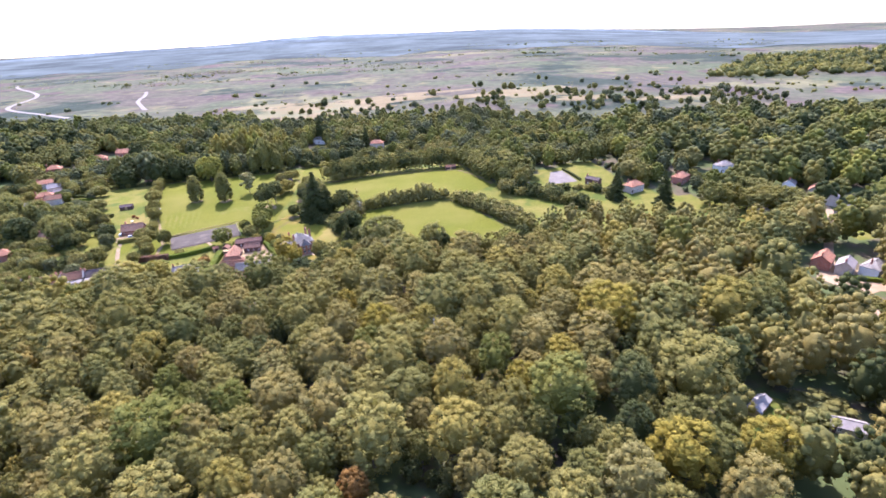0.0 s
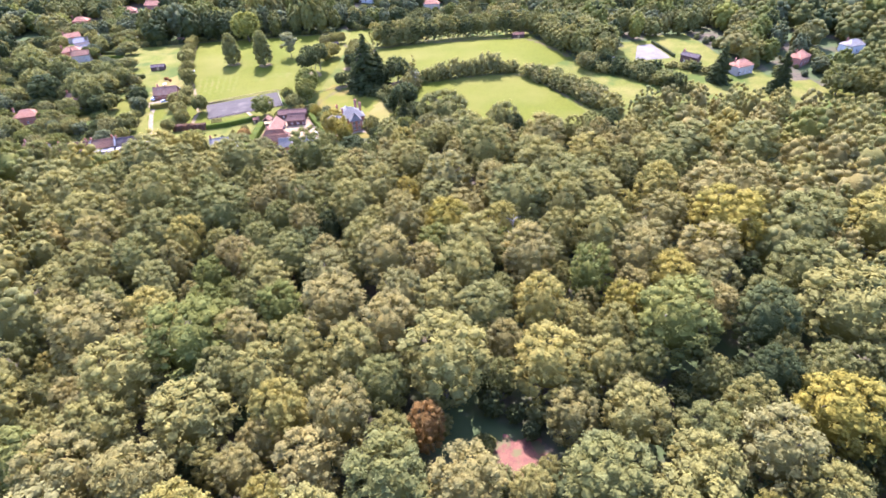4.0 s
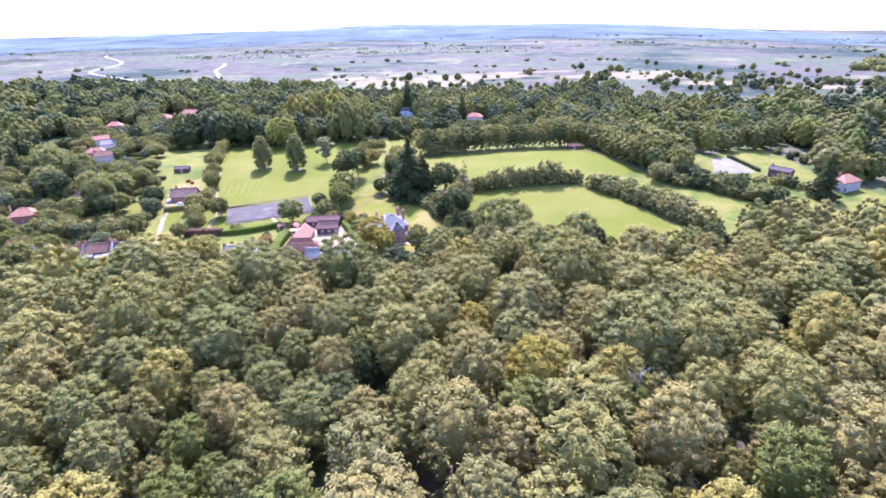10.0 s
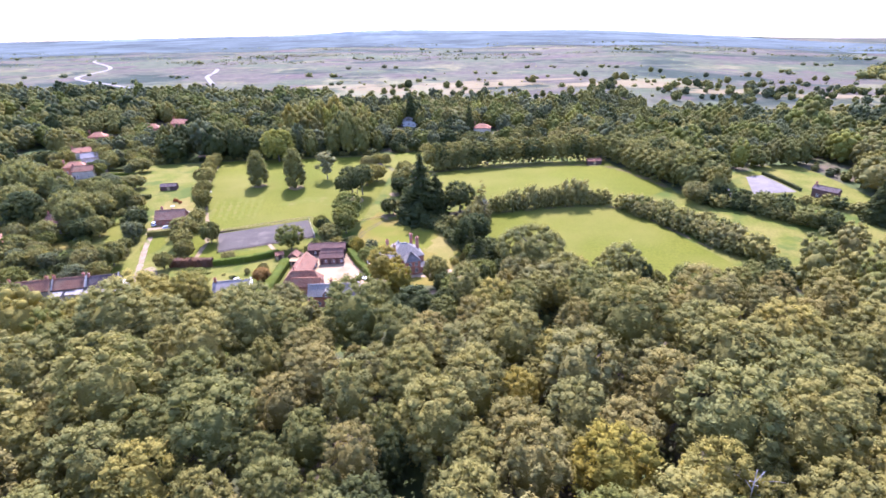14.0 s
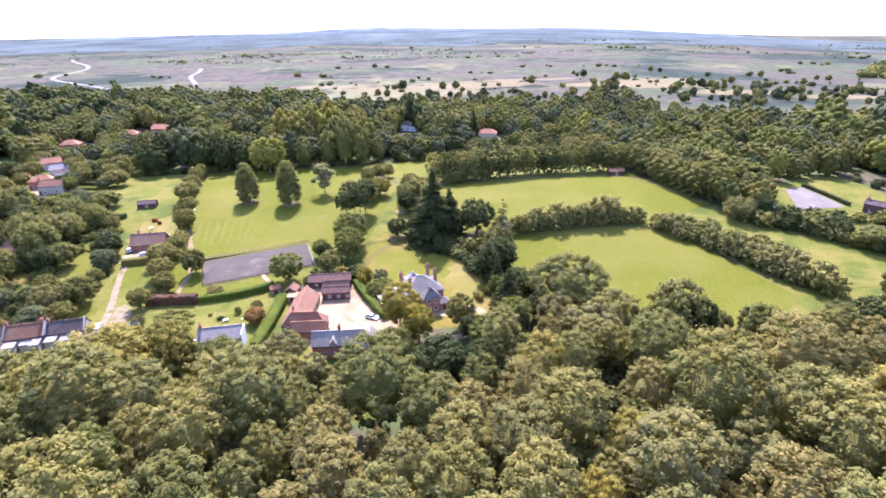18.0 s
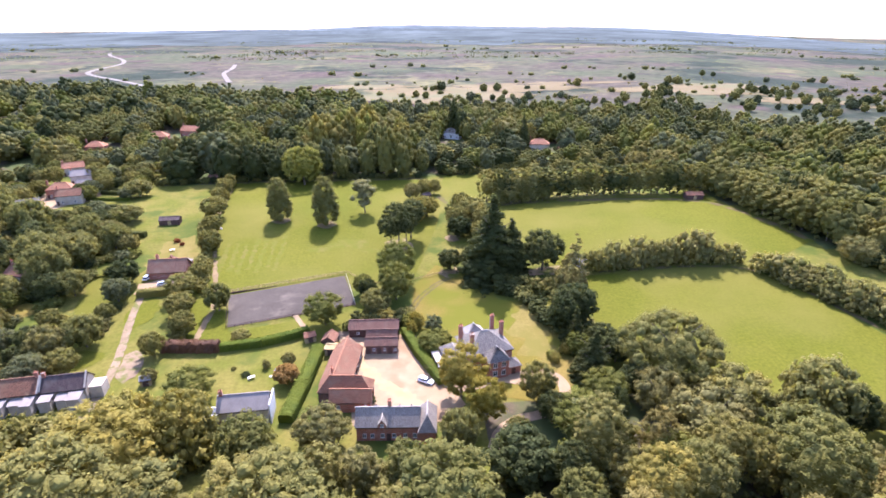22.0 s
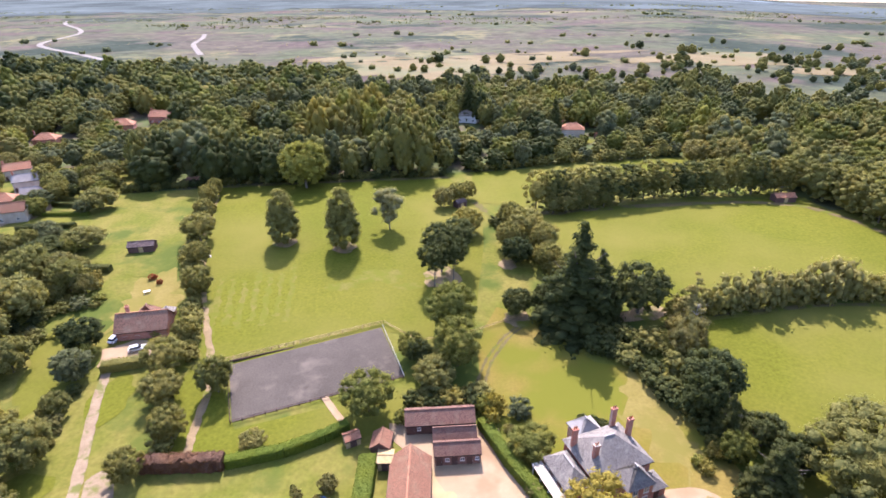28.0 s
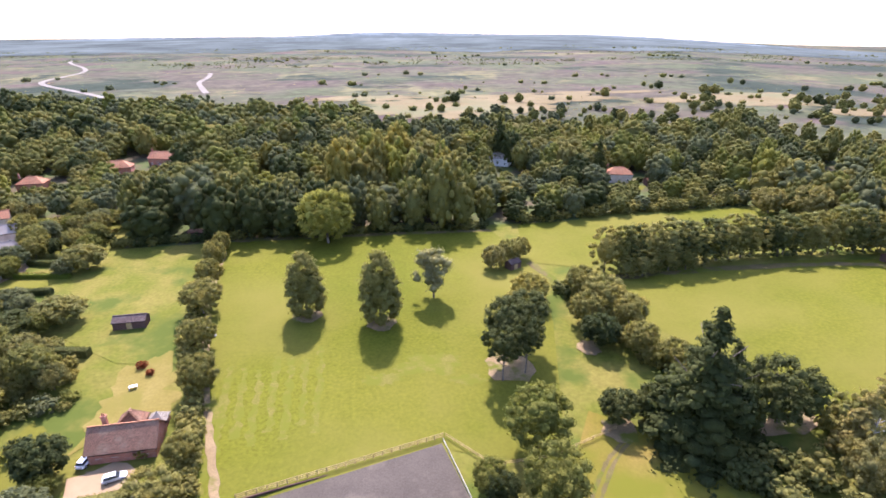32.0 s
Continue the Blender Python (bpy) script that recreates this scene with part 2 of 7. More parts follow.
FOREST_EDGE = [(-300, -120), (320, -120), (330, 200), (190, 258), (140, 280), (112, 278), (96, 264), (70, 256), (30, 253), (4, 270), (-16, 272), (-28, 248), (-84, 246), (-96, 262), (-126, 258), (-172, 258), (-300, 262)]
FARWOOD = [(-700, 480), (-330, 420), (-262, 380), (-262, 520), (-186, 500), (-180, 474), (-40, 476), (-28, 482), (80, 492), (96, 470), (100, 430), (114, 366), (124, 350), (152, 392), (200, 400), (205, 330),
           (255, 285), (300, 262), (330, 200), (420, 120), (700, 200), (760, 500), (520, 530), (330, 540), (245, 540), (205, 580), (176, 640), (80, 632), (-20, 655), (-70, 665), (-118, 740), (-240, 785), (-372, 826), (-500, 846), (-760, 880)]


def ground_sheet():
    verts = [(x, y, terrain(x, y)) for y in YS for x in XS]
    n = len(XS)
    faces = [(j * n + i, j * n + i + 1, (j + 1) * n + i + 1, (j + 1) * n + i) for j in range(len(YS) - 1) for i in range(n - 1)]
    index = []
    for j in range(len(YS) - 1):
        for i in range(n - 1):
            x, y = (XS[i] + XS[i + 1]) / 2, (YS[j] + YS[j + 1]) / 2
            # Dark litter extended here to paint the shade under the wood edge trees.
            edge = inside(x, y, [(-36, 240), (-34, 286), (-6, 288), (12, 286), (34, 262), (34, 240)])
            index.append(0 if edge else 1 if y >= 690 or abs(x) > 760 or (y > 560 and not inside(x, y, FARWOOD)) else 0 if inside(x, y, FOREST_EDGE) or inside(x, y, FARWOOD) else 2)
    ob = mesh_ob("ground", verts, faces, [LITTER, HEATH, ROUGH_GRASS], index=index)
    return tagged(ob, "rolling ground with leaf litter under trees and open heath beyond", "ground", kind="structure")


ground_sheet()


def patch(name, corners, material, lift, label, category, kind="structure", step=10.0):
    """A piece of ground cover with the given outline, laid over the terrain."""
    bm = bmesh.new()
    bm.faces.new([bm.verts.new((x, y, 0)) for x, y in corners])
    for axis in (0, 1):
        lo, hi = min(c[axis] for c in corners), max(c[axis] for c in corners)
        for k in range(math.ceil(lo / step), math.floor(hi / step) + 1):
            co, no = [0, 0, 0], [0, 0, 0]
            co[axis], no[axis] = k * step, 1
            bmesh.ops.bisect_plane(bm, geom=bm.verts[:] + bm.edges[:] + bm.faces[:], plane_co=co, plane_no=no)
    for v in bm.verts:
        v.co.z = terrain(v.co.x, v.co.y) + lift
    bmesh.ops.recalc_face_normals(bm, faces=bm.faces)
    me = bpy.data.meshes.new(name)
    bm.to_mesh(me)
    bm.free()
    if me.polygons and me.polygons[0].normal.z < 0:
        me.flip_normals()
    me.materials.append(material)
    return tagged(new(name, me), label, category, kind=kind)


def strip(name, line, width, material, lift, label, category, wobble=0.0):
    """A path or road along a line of points."""
    pts = [Vector(p) for p in line]
    for _ in range(3):
        pts = [pts[0]] + [q for a, b in zip(pts, pts[1:]) for q in (a.lerp(b, 0.25), a.lerp(b, 0.75))] + [pts[-1]]
    fine = []
    for a, b in zip(pts, pts[1:]):
        n = max(1, int((b - a).length / 5))
        fine += [a.lerp(b, k / n) for k in range(n)]
    fine.append(pts[-1])
    for _ in range(2):
        fine = [fine[0]] + [(fine[k - 1] + fine[k] * 2 + fine[k + 1]) / 4 for k in range(1, len(fine) - 1)] + [fine[-1]]
    rng = random.Random(name + str(line[0]))
    verts, faces = [], []
    for k, p in enumerate(fine):
        d = (fine[min(k + 1, len(fine) - 1)] - fine[max(k - 1, 0)]).normalized()
        side = Vector((-d.y, d.x)) * width / 2
        for s in (1, 0, -1):
            q = p + side * s * (1 + wobble * rng.uniform(-1, 1))
            verts.append((q.x, q.y, terrain(q.x, q.y) + lift))
        if k:
            o = 3 * k
            faces += [(o - 3, o - 2, o + 1, o), (o - 2, o - 1, o + 2, o + 1)]
    return tagged(mesh_ob(name, verts, faces, material), label, category, kind="structure")


def ragged(cx, cy, rx, ry, seed=0, n=72):
    """A long ragged outline with bays and tongues."""
    out = []
    for k in range(n):
        a = 2 * math.pi * k / n
        c, s = math.cos(a), math.sin(a)
        r = 1 + 0.55 * noise.noise((c * 1.3, s * 1.3, seed * 1.7)) + 0.4 * noise.noise((c * 4, s * 4, seed * 2.3)) + 0.2 * noise.noise((c * 11, s * 11, seed))
        out.append((cx + rx * r * c, cy + ry * r * s))
    return out


def blob(cx, cy, rx, ry, seed=0, n=18, turn=0.0):
    """A rounded irregular outline."""
    rng = random.Random(seed)
    out = []
    for k in range(n):
        a = 2 * math.pi * k / n
        r = 1 + rng.uniform(-0.18, 0.18)
        u, v = rx * r * math.cos(a), ry * r * math.sin(a)
        out.append((cx + u * math.cos(turn) - v * math.sin(turn), cy + u * math.sin(turn) + v * math.cos(turn)))
    return out


# meadows, lawns and gardens
MAIN_FIELD = [(-142, 472), (-40, 472), (-30, 440), (-36, 400), (-44, 366), (-48, 352), (-70, 358), (-112, 346), (-118, 352), (-128, 392)]
LEFT_FIELD = [(-184, 470), (-143, 472), (-132, 392), (-150, 394), (-168, 406)]
FAR_FIELD = [(-20, 424), (60, 428), (96, 424), (108, 366), (84, 352), (30, 353), (4, 356), (-10, 400)]
NEAR_FIELD = [(8, 350), (74, 350), (80, 338), (96, 288), (70, 268), (30, 262), (8, 292), (10, 330)]
STRIP_FIELD = [(-34, 440), (-28, 478), (20, 484), (78, 488), (84, 470), (20, 458), (-14, 432)]
VILLA_LAWN = [(-46, 352), (-38, 366), (-26, 358), (-18, 340), (-4, 334), (0, 300), (-12, 288), (-24, 292), (-38, 300), (-44, 318), (-48, 334)]
GARDEN = [(-122, 318), (-78, 320), (-72, 296), (-80, 280), (-128, 284), (-124, 300)]
patch("meadow", MAIN_FIELD, GRASS, 0.08, "bright green mown meadow with worn pale streaks", "meadow")
patch("meadow", LEFT_FIELD, ROUGH_GRASS, 0.08, "yellow-green paddock grass behind the gardens", "meadow")
patch("meadow", FAR_FIELD, GRASS, 0.08, "bright green mown field enclosed by hedges", "meadow")
patch("meadow", NEAR_FIELD, GRASS, 0.08, "bright green mown field beside the wood", "meadow")
patch("meadow", STRIP_FIELD, GRASS, 0.08, "narrow green field between two tree belts", "meadow")
patch("lawn", VILLA_LAWN, LAWN, 0.08, "sun-dried yellow lawn round the brick villa", "lawn")
patch("lawn", ragged(-11.5, 318, 7.0, 14, 6), DRY, 0.10, "golden sun-burnt strip of lawn beside the villa", "lawn")
patch("lawn", GARDEN, ROUGH_GRASS, 0.08, "rough yellow-green garden lawn behind the hedge", "lawn")
patch("lawn", [(-112, 346), (-104, 328), (-68, 336), (-64, 326), (-78, 322), (-118, 320), (-124, 334), (-118, 352)], GRASS, 0.06, "grass verge round the riding arena", "lawn")
patch("lawn", [(-17, 92), (20, 92), (24, 60), (10, 30), (-26, 40), (-20, 72)], LAWN, 0.08, "small golden meadow enclosed by the wood", "meadow")
patch("lawn", ragged(-139.5, 379, 9.5, 15, 3), DRY, 0.09, "sun-dried garden lawn behind the bungalow", "lawn")
patch("meadow", [(84, 350), (112, 348), (150, 318), (140, 292), (104, 290), (96, 312)], ROUGH_GRASS, 0.08, "pale paddock strip between two hedges", "meadow")
patch("meadow", [(156, 316), (190, 316), (212, 296), (186, 284), (152, 296)], ROUGH_GRASS, 0.08, "pale green paddock in front of the houses", "meadow")
patch("meadow", [(204, 304), (232, 300), (250, 276), (216, 276)], ROUGH_GRASS, 0.08, "pale green paddock edged by trees", "meadow")
patch("meadow", [(110, 352), (140, 350), (150, 384), (190, 390), (200, 340), (160, 326), (124, 338)], ROUGH_GRASS, 0.07, "rough grass beside the pale sand arena", "meadow")
patch("meadow", [(-260, 520), (-186, 500), (-184, 410), (-150, 390), (-150, 330), (-140, 290), (-260, 290)], ROUGH_GRASS, 0.05, "mixed garden grass among hedges and shrubs", "meadow")
patch("riding_arena_floor", [(-110, 349), (-71.6, 360), (-66, 340.5), (-105, 330)], ARENA, 0.14, "dark purple-grey riding arena of worn rubber and sand", "arena")
patch("sand_arena_floor", [(158, 380), (168, 381.5), (169, 355), (146, 355)], surface("grey_sand", (0.118, 0.102, 0.088), (0.150, 0.130, 0.112), 0.2, 4.0), 0.14, "pale grey sand riding arena", "arena")
patch("courtyard", [(-70, 326), (-46, 322), (-47, 312), (-38, 300), (-34, 290), (-40, 284), (-62, 284), (-64, 300), (-62, 312), (-70, 322)], GRAVEL, 0.12, "pale pinkish gravel courtyard between the barns", "courtyard")
strip("tyre_track", [(-66.8, 318.5), (-62.8, 310), (-57.5, 302.5), (-51, 295.5), (-44.5, 289.5)], 3.6, YARD_TRACK, 0.16, "tan tyre track worn across the courtyard gravel", "track", 0.5)


# ---- trees ----
ICO = {}
for sub in (1, 2):
    tmp = bmesh.new()
    bmesh.ops.create_icosphere(tmp, subdivisions=sub, radius=1.0)
    ICO[sub] = (np.array([v.co[:] for v in tmp.verts]), np.array([[v.index for v in f.verts] for f in tmp.faces]))
    tmp.free()


def bough_lumps(rng, shape, n, rx, rz, base):
    """A full domed crown: clumps close together over a dome that swells into a few great boughs."""
    out, lobes = [], []
    for k in range(9):
        a, z = k * 2.39996 + rng.uniform(-0.5, 0.5), 0.95 - 1.25 * (k + rng.random()) / 9
        lobes.append((math.sqrt(1 - z * z) * math.cos(a), math.sqrt(1 - z * z) * math.sin(a), z, rng.uniform(0.75, 1.0)))
    low = 1.80 if shape == "broad" else 1.95
    for k in range(n):
        a, z = k * 2.39996 + rng.uniform(-0.3, 0.3), 1 - low * (k + rng.random()) / n
        side = math.sqrt(max(0.0, 1 - z * z))
        swell = max(w * max(0.0, side * (math.cos(a) * u + math.sin(a) * v) + z * t) ** 6 for u, v, t, w in lobes)
        size = rng.uniform(0.10, 0.26) * (60.0 / n) ** 0.4 * (0.85 + 0.3 * swell)
        reach = (0.80 + 0.26 * swell - 0.45 * size) * rng.uniform(0.95, 1.06)
        r = (side ** 0.84 if shape == "broad" or z > 0 else 1 + 0.1 * z) * reach
        out.append((np.array([rx * r * math.cos(a), rx * r * math.sin(a), base + rz * (1 + z * (0.82 + 0.16 * swell if z > 0 else 0.95))]), size * rx, np.array([1, 1, 0.85])))
    return out


def profile_lumps(rng, shape, n, rx, rz, base):
    """Centres and radii of the leafy boughs that make up a crown of the given shape."""
    out = []
    f1, f2, f3 = (rng.uniform(0, 6.28) for _ in range(3))
    if shape in ("broad", "mound") and n >= 20:
        return bough_lumps(rng, shape, n, rx, rz, base)
    for k in range(n):
        a, u = rng.uniform(0, 2 * math.pi), (k + rng.random()) / n
        if shape in ("broad", "mound"):
            a = k * 2.39996 + rng.uniform(-0.25, 0.25)
            z = 1 - (1.8 if shape == "broad" else 1.95) * u
            wave = 0.10 * math.sin(2 * a + f1) + 0.12 * math.sin(3 * a + f2 + 2.5 * z) + 0.07 * math.sin(5 * a + f3)
            size = rng.uniform(0.15, 0.29)
            reach = (1.0 - 0.75 * size + wave) * rng.uniform(0.92, 1.05)
            r = (max(0.0, 1 - z * z) ** 0.42 if shape == "broad" or z > 0 else 1 + 0.1 * z) * reach
            z = z * (0.86 + 0.5 * wave) if shape == "broad" or z > 0 else z * 0.9
            out.append((np.array([rx * r * math.cos(a), rx * r * math.sin(a), base + rz * (1 + z)]), size * rx, np.array([1, 1, 0.8])))
            continue
        if shape == "cone":
            if k % 3 == 0:
                bough = (a, 1 - 2 * u ** 0.62, rng.uniform(0.72, 1.1))
            a, z, wide = bough
            f = (0.32, 0.64, 0.94)[k % 3]
            r = (0.03 + 0.50 * (1 - z) ** 0.85) * wide * f
            size = (0.06 + 0.105 * (1 - z)) * (1.35, 1.1, 0.75)[k % 3]
            out.append((np.array([rx * r * math.cos(a), rx * r * math.sin(a), base + rz * (1 + z - 0.10 * f * (1 - z))]), size * rx, np.array([1, 1, 0.5])))
            continue
        if shape == "oval":
            z = 1 - 1.95 * u
            r = 0.95 * max(0.0, 1 - z * z) ** 0.42 * (1 - 0.38 * z) * rng.uniform(0.72, 0.84)
            size = rng.uniform(0.2, 0.3)
        else:
            z = rng.uniform(-0.5, 1.0)
            r = rng.uniform(0.15, 0.9) * (1.05 - 0.5 * abs(z))
            size = rng.uniform(0.2, 0.32)
        out.append((np.array([rx * r * math.cos(a), rx * r * math.sin(a), base + rz * (1 + z)]), size * rx, np.array([1, 1, 0.8 if shape != "cone" else 0.55])))
    return out


def leaf_cards(rng, centre, radius, squash, n, size, down=0.45):
    """Small folded leaf sprays over the outside of one bough."""
    d = rng.normal(size=(n, 3))
    d /= np.linalg.norm(d, axis=1, keepdims=True)
    d[:, 2] = np.where(d[:, 2] < -down, -d[:, 2], d[:, 2])
    pos = centre + d * squash * radius * rng.uniform(0.86, 1.34, (n, 1))
    nrm = d + rng.normal(scale=0.32, size=(n, 3)) + (0, 0.08, 0.3)
    nrm /= np.linalg.norm(nrm, axis=1, keepdims=True)
    ref = rng.normal(size=(n, 3))
    u = np.cross(nrm, ref)
    u /= np.linalg.norm(u, axis=1, keepdims=True)
    v = np.cross(nrm, u)
    s = size * rng.uniform(0.6, 1.35, (n, 1))
    verts = np.stack([pos - u * s, pos + v * s * 0.55 - nrm * s * 0.15, pos + u * s, pos - v * s * 0.55 - nrm * s * 0.15], 1).reshape(-1, 3)
    return verts


def crown_arrays(seed, shape, n, rx, rz, base, cards, card, core_sub=1, core=0.72, body_size=0.56, sink=1.0, plump=1.0):
    """Vertices and faces of one crown: bough cores with leaf sprays over them."""
    r1, r2 = random.Random(seed), np.random.default_rng(seed)
    cv, cf = ICO[core_sub]
    verts, tris, quads, at = [], [], [], 0
    for c, r, sq in profile_lumps(r1, shape, n, rx, rz, base):
        sq = sq * (1, 1, plump)
        c = np.array([c[0] * sink, c[1] * sink, base + (c[2] - base) * sink])
        v = cv * (1 + r2.normal(scale=0.1, size=(len(cv), 1))) * sq * r * core + c
        verts.append(v)
        tris.append(cf + at)
        at += len(v)
        if cards:
            q = leaf_cards(r2, c, r, sq, cards, card)
            verts.append(q)
            quads.append(np.arange(at, at + len(q)).reshape(-1, 4))
            at += len(q)
    if shape in ("broad", "mound", "oval") and body_size:
        cv, cf = ICO[2]
        body = np.array([0, 0, base + rz * 0.9])
        v = cv * (1 + r2.normal(scale=0.05, size=(len(cv), 1))) * np.array([rx, rx, rz]) * body_size + body
        verts.append(v)
        tris.append(cf + at)
        at += len(v)
        if cards >= 20:
            q = leaf_cards(r2, body, 1.0, np.array([rx, rx, rz]) * body_size, 420, card * 1.25, 0.95)
            verts.append(q)
            quads.append(np.arange(at, at + len(q)).reshape(-1, 4))
    return np.concatenate(verts), np.concatenate(tris), (np.concatenate(quads) if quads else np.zeros((0, 4), int))


def trunk_arrays(seed, height, radius, limbs=5, reach=2.5, sides=7):
    """A tapered trunk with limbs that fork off it."""
    rng = random.Random(seed)
    verts, quads = [], []

    def tube(a, b, ra, rb, bend=0.0):
        ax = (b - a).normalized()
        s = ax.cross(Vector((0.31, 0.87, 0.2))).normalized()
        t = ax.cross(s)
        rings = 4
        off = s * rng.uniform(-bend, bend) + t * rng.uniform(-bend, bend)
        start = len(verts)
        for k in range(rings):
            f = k / (rings - 1)
            p, r = a.lerp(b, f) + off * math.sin(f * math.pi), ra + (rb - ra) * f
            for j in range(sides):
                w = 2 * math.pi * j / sides
                verts.append(tuple(p + (s * math.cos(w) + t * math.sin(w)) * r))
        for k in range(rings - 1):
            for j in range(sides):
                o = start + k * sides
                quads.append((o + j, o + (j + 1) % sides, o + sides + (j + 1) % sides, o + sides + j))

    top = Vector((rng.uniform(-0.4, 0.4), rng.uniform(-0.4, 0.4), height))
    tube(Vector((0, 0, -0.4)), top, radius, radius * 0.35, 0.25)
    for k in range(limbs):
        f = rng.uniform(0.45, 0.9)
        a = Vector((0, 0, -0.4)).lerp(top, f)
        w = 2 * math.pi * (k + rng.random() * 0.5) / limbs
        b = a + Vector((math.cos(w), math.sin(w), rng.uniform(0.5, 1.1))) * reach * rng.uniform(0.7, 1.1)
        tube(a, b, radius * 0.45, radius * 0.12, 0.3)
    return verts, quads


def tree_kind(name, seed, shape, height, rx, tint, label, cards=58, lumps=58, card=0.26, trunk_r=0.35, skirt=0.25, bark=None, plump=1.0):
    """The first tree of a kind: an Empty at its base with a trunk and a crown."""
    root = new(name)
    base = height * skirt
    rz = (height - base) / 2 * 0.94
    tv, tq = trunk_arrays(seed, height * (0.62 if shape != "pine" else 0.8), trunk_r, 5, rx * 0.55)
    mesh_ob("trunk", tv, tq, bark or BARK, root)
    v, t, q = crown_arrays(seed, shape, lumps, rx, rz, base, cards, card, plump=plump)
    mesh_ob("crown", v.tolist(), t.tolist() + q.tolist(), LEAF[tint], root).data.shade_smooth()
    return tagged(root, label, "tree")


class Stand:
    """A wood of many trees, joined into one mesh of real trunks and crowns."""

    def __init__(self):
        self.parts, self.index, self.at, self.slots = [], [], 0, list(LEAF.values())
        self.tris, self.quads, self.ti, self.qi = [], [], [], []
        self.keys = list(LEAF)

    def add(self, arrays, tint, x, y, z, scale, turn, squash=1.0):
        v, t, q = arrays
        c, s = math.cos(turn) * scale, math.sin(turn) * scale
        w = np.stack([v[:, 0] * c - v[:, 1] * s + x, v[:, 0] * s + v[:, 1] * c + y, v[:, 2] * scale * squash + z], 1)
        k = self.keys.index(tint)
        self.parts.append(w)
        self.tris.append(t + self.at)
        self.quads.append(q + self.at)
        self.ti.append(np.full(len(t), k))
        self.qi.append(np.full(len(q), k))
        self.at += len(v)

    def build(self, name, label, category="woodland"):
        v, t, q = np.concatenate(self.parts), np.concatenate(self.tris), np.concatenate(self.quads)
        me = bpy.data.meshes.new(name)
        me.vertices.add(len(v))
        me.vertices.foreach_set("co", v.astype(np.float32).ravel())
        me.loops.add(3 * len(t) + 4 * len(q))
        me.loops.foreach_set("vertex_index", np.concatenate([t.ravel(), q.ravel()]).astype(np.int32))
        me.polygons.add(len(t) + len(q))
        me.polygons.foreach_set("loop_start", np.concatenate([np.arange(len(t)) * 3, 3 * len(t) + np.arange(len(q)) * 4]).astype(np.int32))
        me.polygons.foreach_set("material_index", np.concatenate(self.ti + self.qi).astype(np.int32))
        for m in self.slots:
            me.materials.append(m)
        me.update(calc_edges=True)
        me.shade_smooth()
        me.validate()
        return tagged(new(name, me), label, category, kind="stuff")


class Spread:
    """Scatters crowns so that neighbours just touch."""

    def __init__(self, seed, cell=12.0):
        self.rng, self.cell, self.grid, self.kept = random.Random(seed), cell, {}, []

    def free(self, x, y, r, pack):
        i, j = int(x // self.cell), int(y // self.cell)
        for a in range(i - 1, i + 2):
            for b in range(j - 1, j + 2):
                for u, v, w in self.grid.get((a, b), ()):
                    if (u - x) ** 2 + (v - y) ** 2 < ((r + w) * pack) ** 2:
                        return False
        return True

    def put(self, x, y, r):
        self.grid.setdefault((int(x // self.cell), int(y // self.cell)), []).append((x, y, r))

    def fill(self, area, tries, lo, hi, test, pack=0.72):
        x0, y0, x1, y1 = area
        out = []
        for _ in range(tries):
            x, y, r = self.rng.uniform(x0, x1), self.rng.uniform(y0, y1), self.rng.uniform(lo, hi)
            if test(x, y) and self.free(x, y, r, pack):
                self.put(x, y, r)
                out.append((x, y, r))
        return out


# open places that stay clear of trees
CLEAR = [MAIN_FIELD, LEFT_FIELD, FAR_FIELD, NEAR_FIELD, STRIP_FIELD, VILLA_LAWN, GARDEN,
         [(-17, 92), (20, 92), (24, 60), (10, 30), (-26, 40), (-20, 72)],
         [(-74, 330), (-30, 330), (-30, 280), (-40, 268), (-80, 272)],
         [(-128, 360), (-60, 370), (-60, 315), (-128, 310)],
         [(84, 350), (112, 348), (150, 318), (140, 292), (104, 290), (96, 312)],
         [(150, 316), (190, 318), (250, 280), (216, 272), (152, 294)],
         [(210, 214), (186, 170), (188, 150), (202, 142), (272, 208), (264, 218)], [(108, 104), (112, 126), (132, 130), (136, 112), (152, 108), (146, 88), (124, 90)],
         [(94, 68), (98, 86), (114, 88), (114, 70)], [(7, 98), (6, 108), (14, 111), (19, 105), (17, 97)], [(68, 68), (68, 82), (84, 82), (84, 68)],
         [(112, 352), (140, 350), (150, 386), (190, 390), (200, 340), (160, 326)]]


def is_clear(x, y):
    return any(inside(x, y, p) for p in CLEAR)


# the wood under the flight path
KINDS = {}
for tint, cnt in (("olive", 4), ("green", 3), ("tan", 3), ("pale", 2), ("yellow", 2), ("lush", 2), ("gold", 1), ("brown", 1), ("copper", 1), ("dark", 1)):
    words = {"olive": "olive-green broadleaf tree in full summer leaf", "green": "fresh green broadleaf tree in the dense wood", "pale": "pale grey-green broadleaf tree with a loose crown",
             "yellow": "yellow-green broadleaf tree bright in the sun", "brown": "brownish broadleaf tree turning early", "dark": "dark green broadleaf tree in the shade of others",
             "tan": "tan-green broadleaf tree heavy with summer seed", "lush": "deep fresh green oak in full leaf", "gold": "golden yellow broadleaf tree bright in the sun", "copper": "rusty brown broadleaf tree among green ones"}[tint]
    for k in range(cnt):
        KINDS.setdefault(tint, []).append(tree_kind("broadleaf_tree", 11 + 7 * k + len(tint), "broad", 22.5, 5.0, tint, words, cards=40, lumps=92, card=0.23, skirt=0.06, plump=1.4))
